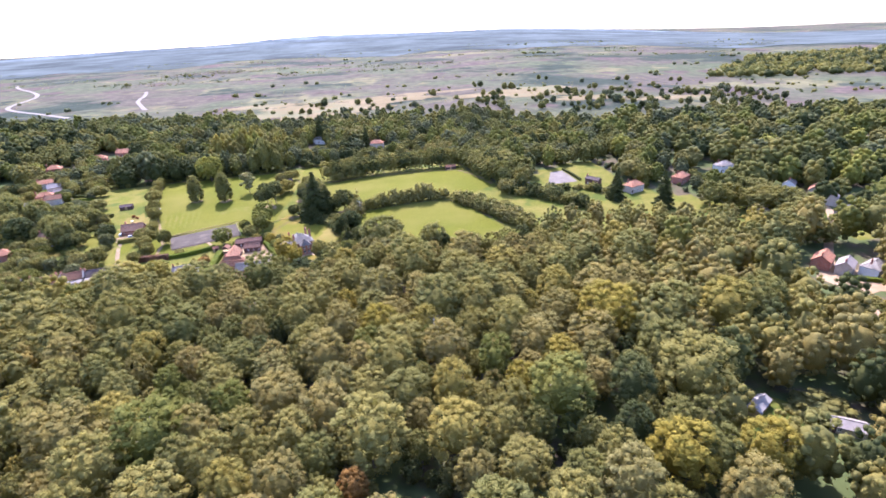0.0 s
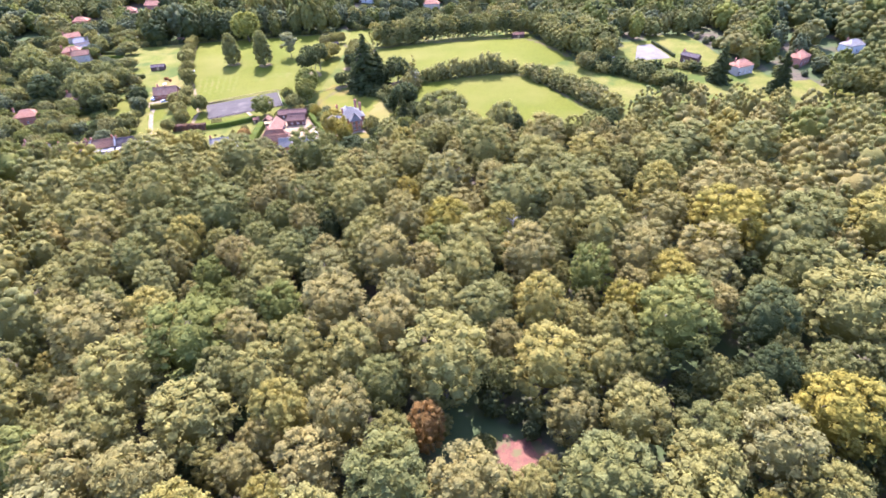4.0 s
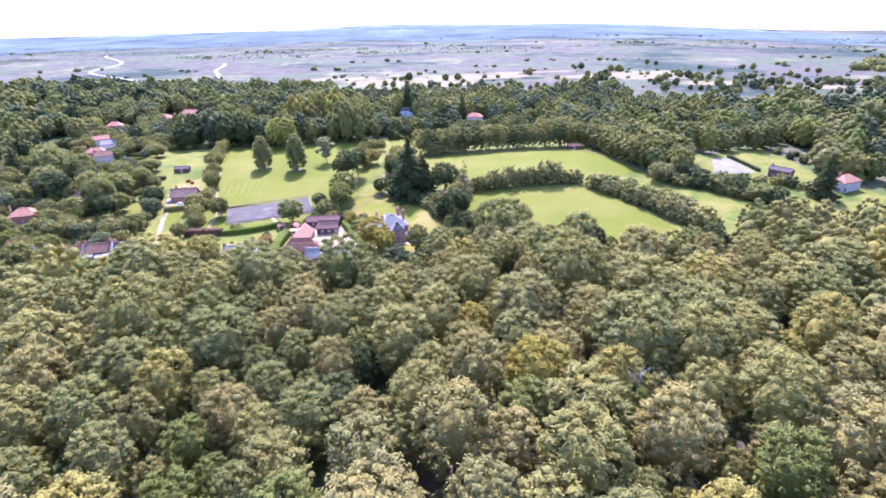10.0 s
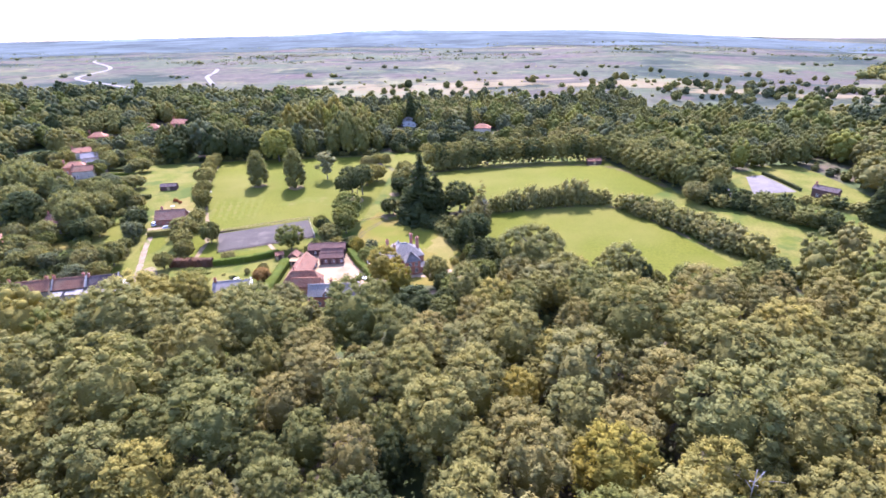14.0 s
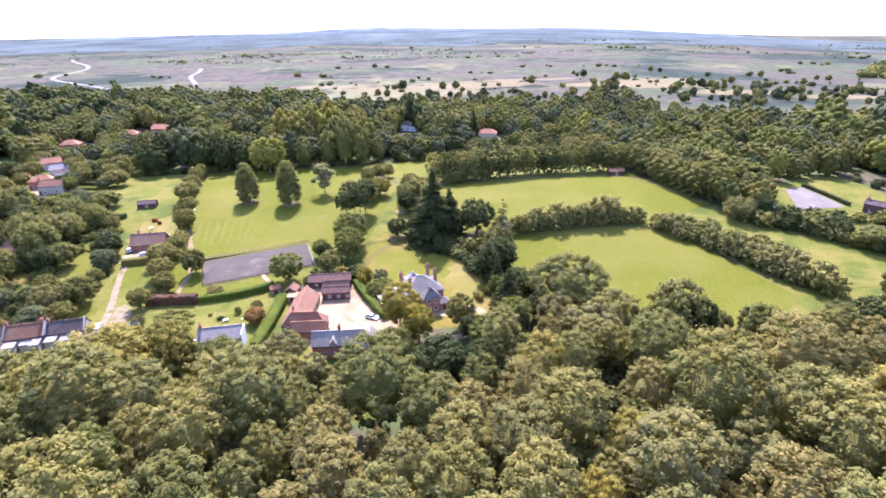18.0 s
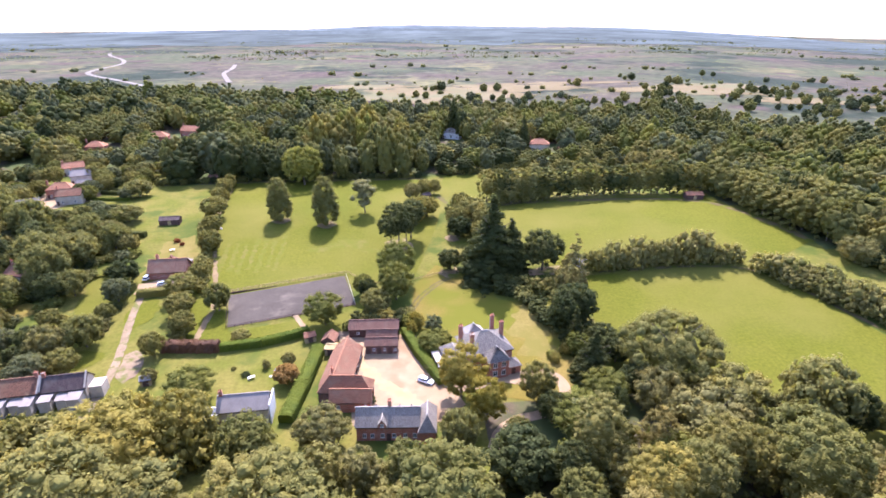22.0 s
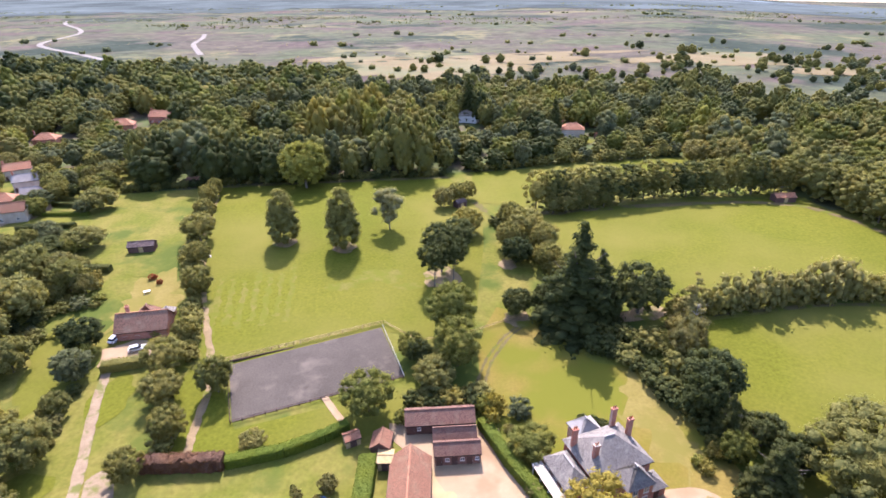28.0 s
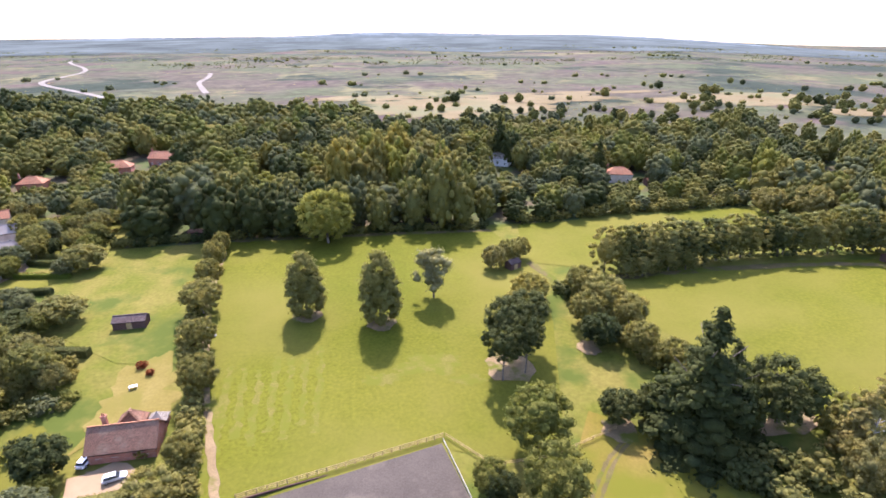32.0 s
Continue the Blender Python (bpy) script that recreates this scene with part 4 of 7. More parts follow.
def house_body(root, x0, x1, y0, y1, eave, ridge, kind, wall, roof, over=0.35, along="x", foot=-0.8, ridge_mat=None):
    """Walls and a pitched roof over a rectangle, the ridge along x or y; part of a house."""
    def turn(p):
        return p if along == "x" else (p[1], p[0], p[2])

    if along == "y":
        x0, x1, y0, y1 = y0, y1, x0, x1
    ym = (y0 + y1) / 2
    bm = bmesh.new()
    hip = (y1 - y0) / 2 if kind == "hip" else 0.0
    ring = [(x0, y0), (x1, y0), (x1, y1), (x0, y1)]
    low = [bm.verts.new(turn((x, y, foot))) for x, y in ring]
    top = [bm.verts.new(turn((x, y, eave))) for x, y in ring]
    for j in range(4):
        bm.faces.new((low[j], low[(j + 1) % 4], top[(j + 1) % 4], top[j]))
    if kind == "gable":
        for a, b, x in ((1, 2, x1), (3, 0, x0)):
            bm.faces.new((top[a], top[b], bm.verts.new(turn((x, ym, ridge - 0.12)))))
    part("wall", bm, wall, root)
    rise = (ridge - eave) / (ym - y0)
    o = over
    e = eave - o * rise + 0.12
    a, b = (x0 - o, x1 + o) if kind == "gable" else (x0 + hip, x1 - hip)
    bm = bmesh.new()
    slab(bm, [turn(p) for p in ((x0 - o, y0 - o, e), (x1 + o, y0 - o, e), (b, ym, ridge + 0.12), (a, ym, ridge + 0.12))], 0.14)
    slab(bm, [turn(p) for p in ((x1 + o, y1 + o, e), (x0 - o, y1 + o, e), (a, ym, ridge + 0.12), (b, ym, ridge + 0.12))], 0.14)
    if kind == "hip":
        slab(bm, [turn(p) for p in ((x0 - o, y1 + o, e), (x0 - o, y0 - o, e), (a, ym, ridge + 0.12))], 0.14)
        slab(bm, [turn(p) for p in ((x1 + o, y0 - o, e), (x1 + o, y1 + o, e), (b, ym, ridge + 0.12))], 0.14)
    main = part("roof", bm, roof, root)
    bm = bmesh.new()
    add_box(bm, *( (a, b, ym - 0.14, ym + 0.14) if along == "x" else (ym - 0.14, ym + 0.14, a, b)), ridge + 0.06, ridge + 0.24)
    part("ridge_cap", bm, ridge_mat or roof, main)
    for yy in (y0 - o - 0.06, y1 + o - 0.06):
        bm = bmesh.new()
        dims = (x0 - o, x1 + o, yy, yy + 0.12)
        if along == "y":
            dims = (dims[2], dims[3], dims[0], dims[1])
        add_box(bm, *dims, e - 0.2, e - 0.1)
        part("gutter", bm, RUBBER, main)
    return main


def chimney(root, x, y, z0, z1, w=0.9, d=0.6, pots=2, mat=None):
    bm = bmesh.new()
    add_box(bm, x - w / 2, x + w / 2, y - d / 2, y + d / 2, z0, z1 - 0.3)
    add_box(bm, x - w / 2 - 0.08, x + w / 2 + 0.08, y - d / 2 - 0.08, y + d / 2 + 0.08, z1 - 0.3, z1)
    st = part("chimney", bm, mat or BRICK, root)
    for k in range(pots):
        bm = bmesh.new()
        px = x + (k - (pots - 1) / 2) * 0.4
        bmesh.ops.create_cone(bm, cap_ends=False, segments=10, radius1=0.15, radius2=0.12, depth=0.55, matrix=Matrix.Translation((px, y, z1 + 0.27)))
        part("chimney_pot", bm, TERRACOTTA, st)


def window(root, x, y, z, w=1.0, h=1.3, face="y-", frame_mat=None):
    """A framed window with panes, standing in the wall face that looks along -y, +y, -x or +x."""
    s = -1 if face[1] == "-" else 1

    def dims(a0, a1, b0, b1, z0, z1):
        lo, hi = sorted((b0 * s, b1 * s))
        return (x + a0, x + a1, y + lo, y + hi, z0, z1) if face[0] == "y" else (x + lo, x + hi, y + a0, y + a1, z0, z1)

    bm = bmesh.new()
    for a0, a1, z0, z1 in ((-w / 2, -w / 2 + 0.09, z, z + h), (w / 2 - 0.09, w / 2, z, z + h), (-w / 2 + 0.09, w / 2 - 0.09, z, z + 0.1), (-w / 2 + 0.09, w / 2 - 0.09, z + h - 0.1, z + h), (-0.04, 0.04, z + 0.1, z + h - 0.1)):
        add_box(bm, *dims(a0, a1, 0.0, 0.07, z0, z1))
    f = part("window", bm, frame_mat or WHITE, root)
    for a0, a1 in ((-w / 2 + 0.09, -0.04), (0.04, w / 2 - 0.09)):
        box_part("pane", dims(a0, a1, 0.005, 0.03, z + 0.1, z + h - 0.1), GLASS, f)
    box_part("sill", dims(-w / 2 - 0.1, w / 2 + 0.1, 0.0, 0.14, z - 0.09, z - 0.003), STONE, f)


def door_part(root, x, y, w=1.0, h=2.05, material=None, face="y-"):
    s = -1 if face[1] == "-" else 1
    dims = (x - w / 2, x + w / 2, *sorted((y, y + 0.06 * s)), 0, h) if face[0] == "y" else (*sorted((x, x + 0.06 * s)), y - w / 2, y + w / 2, 0, h)
    d = box_part("door", dims, material or DARK_WOOD, root)
    k = (x + w * 0.36, x + w * 0.42, *sorted((y + 0.061 * s, y + 0.12 * s)), 1.0, 1.1) if face[0] == "y" else (*sorted((x + 0.061 * s, x + 0.12 * s)), y + w * 0.36, y + w * 0.42, 1.0, 1.1)
    box_part("handle", k, STEEL, d)


def site(name, x, y, rot, label, category="house", z=None):
    root = new(name)
    root.matrix_basis = pose(x, y, terrain(x, y) if z is None else z, 0, 0, rot)
    return tagged(root, label, category)


# ---- brick villa with a slate roof ----
def villa():
    v = site("brick_villa", -27.2, 308.6, 14, "red brick villa with hipped grey slate roofs and tall chimneys")
    house_body(v, -5.5, 5.5, -4.5, 4.5, 6.0, 9.6, "hip", BRICK, DARK_SLATE, 0.4, ridge_mat=LEAD)
    house_body(v, -1.6, 3.2, -8.2, -4.3, 5.7, 8.6, "hip", BRICK, DARK_SLATE, 0.35, "y", ridge_mat=LEAD)
    house_body(v, -10.0, -5.52, -4.2, 3.4, 4.3, 6.6, "hip", BRICK, DARK_SLATE, 0.3, "y", ridge_mat=LEAD)
    house_body(v, 3.24, 6.4, -7.8, -4.52, 2.7, 4.0, "hip", BRICK, DARK_SLATE, 0.3, "y", ridge_mat=LEAD)
    house_body(v, -2.5, 2.0, 4.52, 8.2, 5.6, 7.8, "hip", BRICK, LEAD, 0.3, "y")
    v.scale = (1.16, 1.14, 1.0)
    for x, y, top in ((-5.0, 2.6, 10.6), (-3.6, -1.6, 10.4), (3.6, 3.9, 11.4), (5.0, 1.2, 10.8)):
        chimney(v, x, y, 5.5, top, 0.95, 0.6, 2)
    for x in (-0.2, 1.9):
        window(v, x, -8.2, 3.5, 1.0, 1.5)
        window(v, x, -8.2, 0.9, 1.1, 1.6)
    for x in (-4.4, -2.8):
        window(v, x, -4.5, 3.6, 1.0, 1.5)
        window(v, x, -4.5, 0.9, 1.1, 1.6)
    for y in (1.2, 3.2):
        window(v, 5.5, y, 3.6, 1.0, 1.5, "x+")
        window(v, 5.5, y, 0.9, 1.0, 1.6, "x+")
    for y in (-3.0, -0.4, 2.2):
        window(v, -10.0, y, 1.6, 0.9, 1.4, "x-")
    door_part(v, 4.6, -7.8)
    bm = bmesh.new()
    add_box(bm, -12.2, -10.32, -4.6, 3.8, 2.9, 3.05)
    ver = part("veranda_roof", bm, RENDERED, v, "cream painted veranda roof")
    for y in (-4.4, -1.8, 0.8, 3.4):
        box_part("post", (-12.1, -11.98, y, y + 0.12, -0.5, 2.9), WHITE, ver)


villa()


# ---- stable block, barns and lodge round the yard ----
def stable(x, y, w, d, eave, ridge, rot, label, doors=0, wall=None, roof=None):
    s = site("stable", x, y, rot, label, "stable")
    house_body(s, -w / 2, w / 2, -d / 2, d / 2, eave, ridge, "gable", wall or OLD_BRICK, roof or BROWN_TILE, 0.3)
    for k in range(doors):
        px = -w / 2 + (k + 0.5) * w / doors
        door_part(s, px - 0.7, -d / 2, 1.2, 2.1)
        window(s, px + 0.9, -d / 2, 1.1, 0.8, 0.8)
    return s


stable(-58.8, 324.6, 14.8, 5.2, 2.7, 4.4, -2, "long brown-roofed stable with dark weatherboard walls", 4, DARK_WOOD, RED_TILE)
stable(-56.2, 319.2, 8.8, 3.6, 2.9, 4.5, -2, "middle brown-roofed stable with a low pitched roof", 0, OLD_BRICK, RED_TILE)
stable(-56.1, 315.4, 9.2, 3.9, 2.9, 4.3, -2, "front brown-roofed stable with three white windows", 3, OLD_BRICK, RED_TILE)


def long_barn():
    b = site("long_barn", -66.6, 305.5, -6, "long brick barn with a weathered brown tile roof", "barn")
    house_body(b, -3.9, 3.9, -9.0, 9.0, 2.6, 5.9, "gable", OLD_BRICK, BROWN_TILE, 0.3, "y", ridge_mat=CLAY)
    for y in (-6, -2, 2, 6):
        window(b, 3.9, y, 1.0, 1.0, 1.0, "x+")
    door_part(b, 3.9, 0.0, 2.2, 2.2, DARK_WOOD, "x+")
    chimney(b, -0.6, -7.6, 5.0, 7.0, 0.5, 0.5, 1)
    w = site("barn_wing", -64.0, 295.4, -4, "brick barn wing with a brown tile roof across the yard end", "barn")
    house_body(w, -7.0, 6.4, -2.6, 2.6, 3.4, 6.4, "hip", OLD_BRICK, BROWN_TILE, 0.3, ridge_mat=CLAY)
    f = site("cart_house", -62.6, 291.4, -4, "brick cart house with a patched red clay tile roof", "barn")
    house_body(f, -5.0, 5.0, -2.4, 1.35, 3.3, 5.6, "gable", BRICK, CLAY, 0.3)
    window(f, 3.4, -2.4, 1.0, 0.9, 1.1)
    window(f, -3.0, -2.4, 1.0, 0.9, 1.1)


long_barn()


def lodge():
    r = site("slate_lodge", -52.0, 281.4, -3, "brick lodge with a long pale slate roof and small dormer gable")
    house_body(r, -8.2, 6.2, -2.9, 2.9, 4.3, 7.2, "gable", BRICK, SLATE, 0.35, ridge_mat=LEAD)
    house_body(r, 6.22, 10.0, -4.2, 4.6, 3.8, 6.8, "hip", BRICK, SLATE, 0.3, "y", ridge_mat=LEAD)
    house_body(r, -3.1, -1.3, -3.25, -0.9, 4.9, 6.2, "gable", BRICK, SLATE, 0.2, "y", foot=3.8)
    for x in (-7, -4.2, -1.4, 1.4, 4.2):
        house_body(r, x - 1.1, x + 1.1, 2.92, 5.2, 3.0, 4.6, "hip", BRICK, GREY_SHEET, 0.15, "y")
    for x in (-6.4, -4.6, -2.2, 0.4, 3.0, 5.2):
        window(r, x, -2.9, 0.9, 0.9, 1.2)
    window(r, -2.2, -3.25, 4.2, 0.8, 0.9)
    chimney(r, -0.6, 0.2, 6.6, 9.0, 0.8, 0.6, 2)
    door_part(r, -0.8, -2.9)


lodge()


def cottage(x, y, w, d, eave, ridge, rot, label, wall, roof, chim=1, kind="gable", wins=3, name="cottage", floors=1, along="x"):
    c = site(name, x, y, rot, label, "house")
    house_body(c, -w / 2, w / 2, -d / 2, d / 2, eave, ridge, kind, wall, roof, 0.3, along)
    for k in range(wins):
        px = -w / 2 + (k + 0.5) * w / wins
        for f in range(floors):
            window(c, px, -d / 2, 0.9 + 2.6 * f, 1.0, 1.2)
            window(c, px, d / 2, 0.9 + 2.6 * f, 1.0, 1.2, "y+")
    door_part(c, -w / 2 + 0.9, -d / 2)
    for k in range(chim):
        if along == "x":
            chimney(c, (-w / 2 + 0.6) if k == 0 else (w / 2 - 0.6), 0.0, ridge - 1.0, ridge + 1.3, 0.8, 0.6, 2)
        else:
            chimney(c, 0.0, (-d / 2 + 0.6) if k == 0 else (d / 2 - 0.6), ridge - 1.0, ridge + 1.3, 0.6, 0.8, 2)
    return c


c = cottage(-88.0, 289.0, 11.6, 6.2, 4.6, 7.0, 4, "cottage with a pale grey sheet roof and white gable end", RENDERED, GREY_SHEET, 1)
box_part("gable_parapet", (6.13, 6.45, -3.3, 3.3, -0.5, 5.6), WHITE, c, "white painted parapet wall")
box_part("garden_room", (-9.6, -6.15, -1.6, 1.8, -0.5, 2.6), WHITE, c, "white framed garden room")
box_part("skylight", (-9.1, -6.6, -1.1, 1.3, 2.604, 2.7), GLASS, c, "blue-grey glazed roof light")
bm = bmesh.new()
bmesh.ops.create_cone(bm, cap_ends=True, segments=24, radius1=1.5, radius2=1.5, depth=0.08, matrix=Matrix.Translation((0, 0, 0.75)))
parasol = site("garden_table", -98.6, 285.6, 0, "round white garden table beside the cottage", "table")
part("tabletop", bm, WHITE, parasol)
box_part("pedestal", (-0.12, 0.12, -0.12, 0.12, -0.1, 0.7), WHITE, parasol)
def lean_tos(c, w, d, spans):
    """Low rear extensions with sloping grey roofs, side by side along a cottage."""
    for x0, x1, deep, top in spans:
        box_part("extension_wall", (x0, x1, -d / 2 - deep, -d / 2 - 0.02, -0.6, top - 0.5), RENDERED, c, "cream rendered extension")
        bm = bmesh.new()
        slab(bm, [(x0 - 0.15, -d / 2 - deep - 0.2, top - 0.45), (x1 + 0.15, -d / 2 - deep - 0.2, top - 0.45), (x1 + 0.15, -d / 2 - 0.02, top), (x0 - 0.15, -d / 2 - 0.02, top)], 0.12)
        part("extension_roof", bm, GREY_SHEET, c, "pale grey sheet lean-to roof")
    for px in (-w / 2, w / 2):
        bm = bmesh.new()
        slab(bm, [(px - 0.2, -d / 2 - 0.3, 4.25), (px + 0.2, -d / 2 - 0.3, 4.25), (px + 0.2, 0.0, 7.35), (px - 0.2, 0.0, 7.35)], 0.22)
        part("party_wall", bm, RENDERED, c, "pale raised party wall")


row = cottage(-147.0, 299.0, 10.6, 6.5, 4.2, 7.0, 8, "terraced cottage with a brown tile roof and dormers", RENDERED, BROWN_TILE, 2)
lean_tos(row, 10.6, 6.5, ((-4.8, -1.6, 3.2, 3.6), (-0.6, 2.0, 2.4, 3.4), (2.6, 4.9, 3.6, 3.7)))
row = cottage(-136.2, 300.4, 10.4, 5.8, 4.0, 6.6, 8, "terraced cottage with a dark roof and cream extensions", RENDERED, DARK_ROOF, 1)
lean_tos(row, 10.4, 5.8, ((-4.8, -2.0, 3.0, 3.6), (-1.0, 1.2, 2.6, 3.3), (1.8, 4.8, 3.4, 3.6)))
box_part("end_annexe", (5.5, 8.6, -2.0, 2.0, -0.6, 3.4), RENDERED, row, "flat-topped cream annexe")
cottage(-160.0, 297.4, 13.0, 6.5, 4.2, 7.0, 8, "terraced cottage at the row's end with brown tile roof", RENDERED, BROWN_TILE, 2)
cottage(-178.0, 300.0, 12.0, 7.0, 4.8, 7.6, -14, "pale rendered cottage under a weathered tile roof", RENDERED, CLAY, 1)


def bungalow():
    b = site("bungalow", -135.6, 366.0, 4, "brick bungalow with a hipped brown tile roof")
    house_body(b, -6.4, 6.2, -3.9, 3.4, 2.6, 5.9, "gable", BRICK, RUSSET_TILE, 0.5, ridge_mat=CLAY)
    house_body(b, -3.6, 1.6, 3.42, 7.4, 2.5, 4.9, "hip", BRICK, RUSSET_TILE, 0.3, "y")
    house_body(b, 2.4, 6.0, 3.42, 7.0, 2.3, 3.9, "hip", BRICK, SLATE, 0.2, "y")
    chimney(b, -4.4, 1.8, 4.0, 6.9, 0.9, 0.7, 2)
    for x in (-4.4, -1.4, 4.2):
        window(b, x, -3.8, 0.9, 1.3, 1.2)
    for y in (-1.6, 1.4):
        window(b, 6.0, y, 0.9, 1.1, 1.2, "x+")
        window(b, -6.0, y, 0.9, 1.1, 1.2, "x-")
    door_part(b, 1.4, -3.8, 1.0, 2.05, WHITE)


bungalow()


def shed(name, x, y, w, d, eave, ridge, rot, label, wall, roof, kind="gable", open_front=False):
    s = site(name, x, y, rot, label, "shed")
    house_body(s, -w / 2, w / 2, -d / 2, d / 2, eave, ridge, kind, wall, roof, 0.2, foot=-0.4)
    door_part(s, 0.0, -d / 2, 1.4, min(2.0, eave - 0.15), DARK_WOOD if wall is not DARK_WOOD else FENCE_WOOD)
    return s


shed("field_shelter", -153.0, 411.5, 8.4, 4.0, 2.2, 3.3, 4, "dark timber field shelter with a felt roof", DARK_WOOD, DARK_ROOF)
shed("field_shelter", 89.0, 422.0, 8.0, 4.2, 2.3, 3.4, -4, "red-brown timber shelter at the field edge", DARK_WOOD, CLAY)
shed("field_shelter", -156.0, 480.0, 6.0, 3.4, 2.2, 3.0, 0, "brown timber shelter under the tree belt", DARK_WOOD, BROWN_TILE)
shed("field_shelter", -39.5, 436.0, 4.4, 3.2, 2.2, 3.1, 30, "dark green shelter beside the meadow trees", DARK_WOOD, DARK_ROOF)
shed("garden_shed", -78.0, 321.6, 3.2, 2.6, 2.0, 2.8, 20, "small shed with a weathered pinkish tile roof", FENCE_WOOD, CLAY)
shed("garden_shed", -71.6, 319.4, 4.4, 4.0, 2.3, 3.7, 80, "dark tiled shed beside the long barn", DARK_WOOD, BROWN_TILE)
shed("garden_shed", -70.8, 315.2, 3.0, 3.4, 2.2, 2.6, -6, "flat-topped shed of tan boards", FENCE_WOOD, FENCE_WOOD)
shed("garden_shed", 8.0, 313.0, 3.4, 2.6, 2.1, 2.9, 24, "brick outbuilding half hidden by shrubs", BRICK, BROWN_TILE)
shed("garden_shed", -118.5, 304.0, 2.6, 2.2, 2.0, 2.7, 15, "small grey-roofed shed beside the track", FENCE_WOOD, LEAD)

# far houses among the trees
for x, y, w, d, rot, roof, wall, words in (
    (-230, 584, 16, 9, 10, CLAY, BRICK, "large red-tiled house among tall trees"), (-212, 604, 14, 9, -15, CLAY, BRICK, "red-roofed brick house in the trees"),
    (-258, 556, 12, 8, 5, CLAY, BRICK, "red-tiled cottage half hidden by trees"), (-15, 580, 13, 8, -25, SLATE, WHITE, "white house beside a dark conifer"),
    (40, 538, 13, 8, -12, CLAY, RENDERED, "cream house with a tiled roof and lawn"), (54, 528, 7, 5, 0, BROWN_TILE, DARK_WOOD, "low brown outbuilding beside the far lawn"),
    (-242, 500, 11, 7, 25, CLAY, RENDERED, "tiled house at the lane end"), (-228, 482, 10, 7, 20, GREY_SHEET, RENDERED, "pale-roofed house behind clipped gardens"),
    (-219, 470, 9, 6, 10, GREY_SHEET, RENDERED, "cream outbuilding with a pale roof"), (-224, 456, 12, 7, 15, CLAY, BRICK, "tiled brick house beside the gardens"),
    (-213, 444, 11, 7, 12, BROWN_TILE, RENDERED, "cream rendered house with a brown roof"), (-228, 436, 9, 6, 30, GREY_SHEET, RENDERED, "pale low house behind the trees"),
    (-184, 362, 11, 7, -20, BROWN_TILE, RENDERED, "cottage with a mossy brown roof among trees"), (-203, 344, 12, 8, 12, CLAY, BRICK, "brick house with a red roof and hedge"),
    (197, 327, 12, 8, 18, CLAY, RENDERED, "cream house with a red roof behind pines"), (237, 333, 12, 8, 30, CLAY, BRICK, "red-tiled house among garden trees"),
    (280, 345, 12, 8, 10, SLATE, WHITE, "white-walled house among woodland"), (297, 300, 10, 7, 40, SLATE, WHITE, "white house in the roadside row"),
    (304, 286, 10, 7, 40, CLAY, RENDERED, "rendered house in the roadside row"), (302, 271, 10, 7, 40, GREY_SHEET, RENDERED, "pale-roofed house in the roadside row"),
    (226, 200, 11, 8, 35, CLAY, BRICK, "brick house with an orange tile roof"), (230, 191, 10, 7, 35, GREY_SHEET, RENDERED, "pale-roofed bungalow beside the lane"),
    (241, 186, 12, 8, 20, SLATE, WHITE, "white-walled bungalow with a slate roof"), (262, 176, 12, 7, 50, CLAY, BRICK, "brick house with a tiled roof by the lane"),
    (266, 160, 11, 7, 50, CLAY, RENDERED, "rendered house with a tiled roof by the lane"), (290, 250, 10, 7, 20, GREY_SHEET, RENDERED, "pale house at the wood's edge"),
    (252, 273, 9, 6, 0, RENDERED, RENDERED, "low cream building beside the paddock"), (176, 345, 11, 4, -62, DARK_ROOF, DARK_WOOD, "long dark stable beside the sand arena"),
    (128, 352, 6, 5, 10, SLATE, WHITE, "small white house behind the hedge"), (-330, 560, 14, 9, 0, GREY_SHEET, WHITE, "large white house in far trees"),
):
    h = 4.6 if w > 9 else 2.6
    cottage(x, y, w, d, h, h + d * 0.36, rot, words, wall, roof, 1 if w > 9 else 0, "hip" if w in (13, 16, 12) else "gable", max(2, w // 4), "house")
cottage(122.0, 118.0, 9.0, 4.0, 2.3, 3.4, 30, "long shed with a shiny pale metal roof in the wood", FENCE_WOOD, LEAD, 0, "gable", 2, "garden_shed")
cottage(140.0, 103.0, 9.0, 5.5, 2.5, 3.8, -40, "outbuilding with a white sheet roof in the wood", RENDERED, GREY_SHEET, 0, "gable", 2, "garden_shed")
cottage(106.0, 79.0, 6.0, 4.4, 2.4, 3.4, -10, "dark-roofed shed at the wood's edge", BRICK, DARK_ROOF, 0, "gable", 2, "garden_shed")


# ---- single trees of the meadows and gardens ----
TPL = {}


def specimen(kind, shape, tint, x, y, r, h, label, name="broadleaf_tree", lumps=64, cards=40, card=0.30, skirt=0.2, group="", trunk_r=0.3, bark=None):
    """One tree at its place; the first of a kind is built, the next ones are scaled copies."""
    m = pose(x, y, terrain(x, y) - 0.1, 0, 0, (x * 37 + y * 11) % 360)
    key = (kind, shape, tint)
    if key not in TPL:
        ob = tree_kind(name, abs(hash_of(kind + tint)) % 999, shape, h, r, tint, label, cards, lumps, card, trunk_r, skirt, bark)
        TPL[key] = (ob, r, h)
        ob.matrix_basis = m
    else:
        src, r0, h0 = TPL[key]
        m = m @ Matrix.Diagonal((r / r0, r / r0, h / h0, 1))
        ob = copy_thing(src, m)
        ob.matrix_basis = m
        tagged(ob, label)
    ob.name = name
    if group:
        tagged(ob, group=group)
    return ob


def hash_of(text):
    n = 7
    for ch in text:
        n = (n * 131 + ord(ch)) % 1000003
    return n


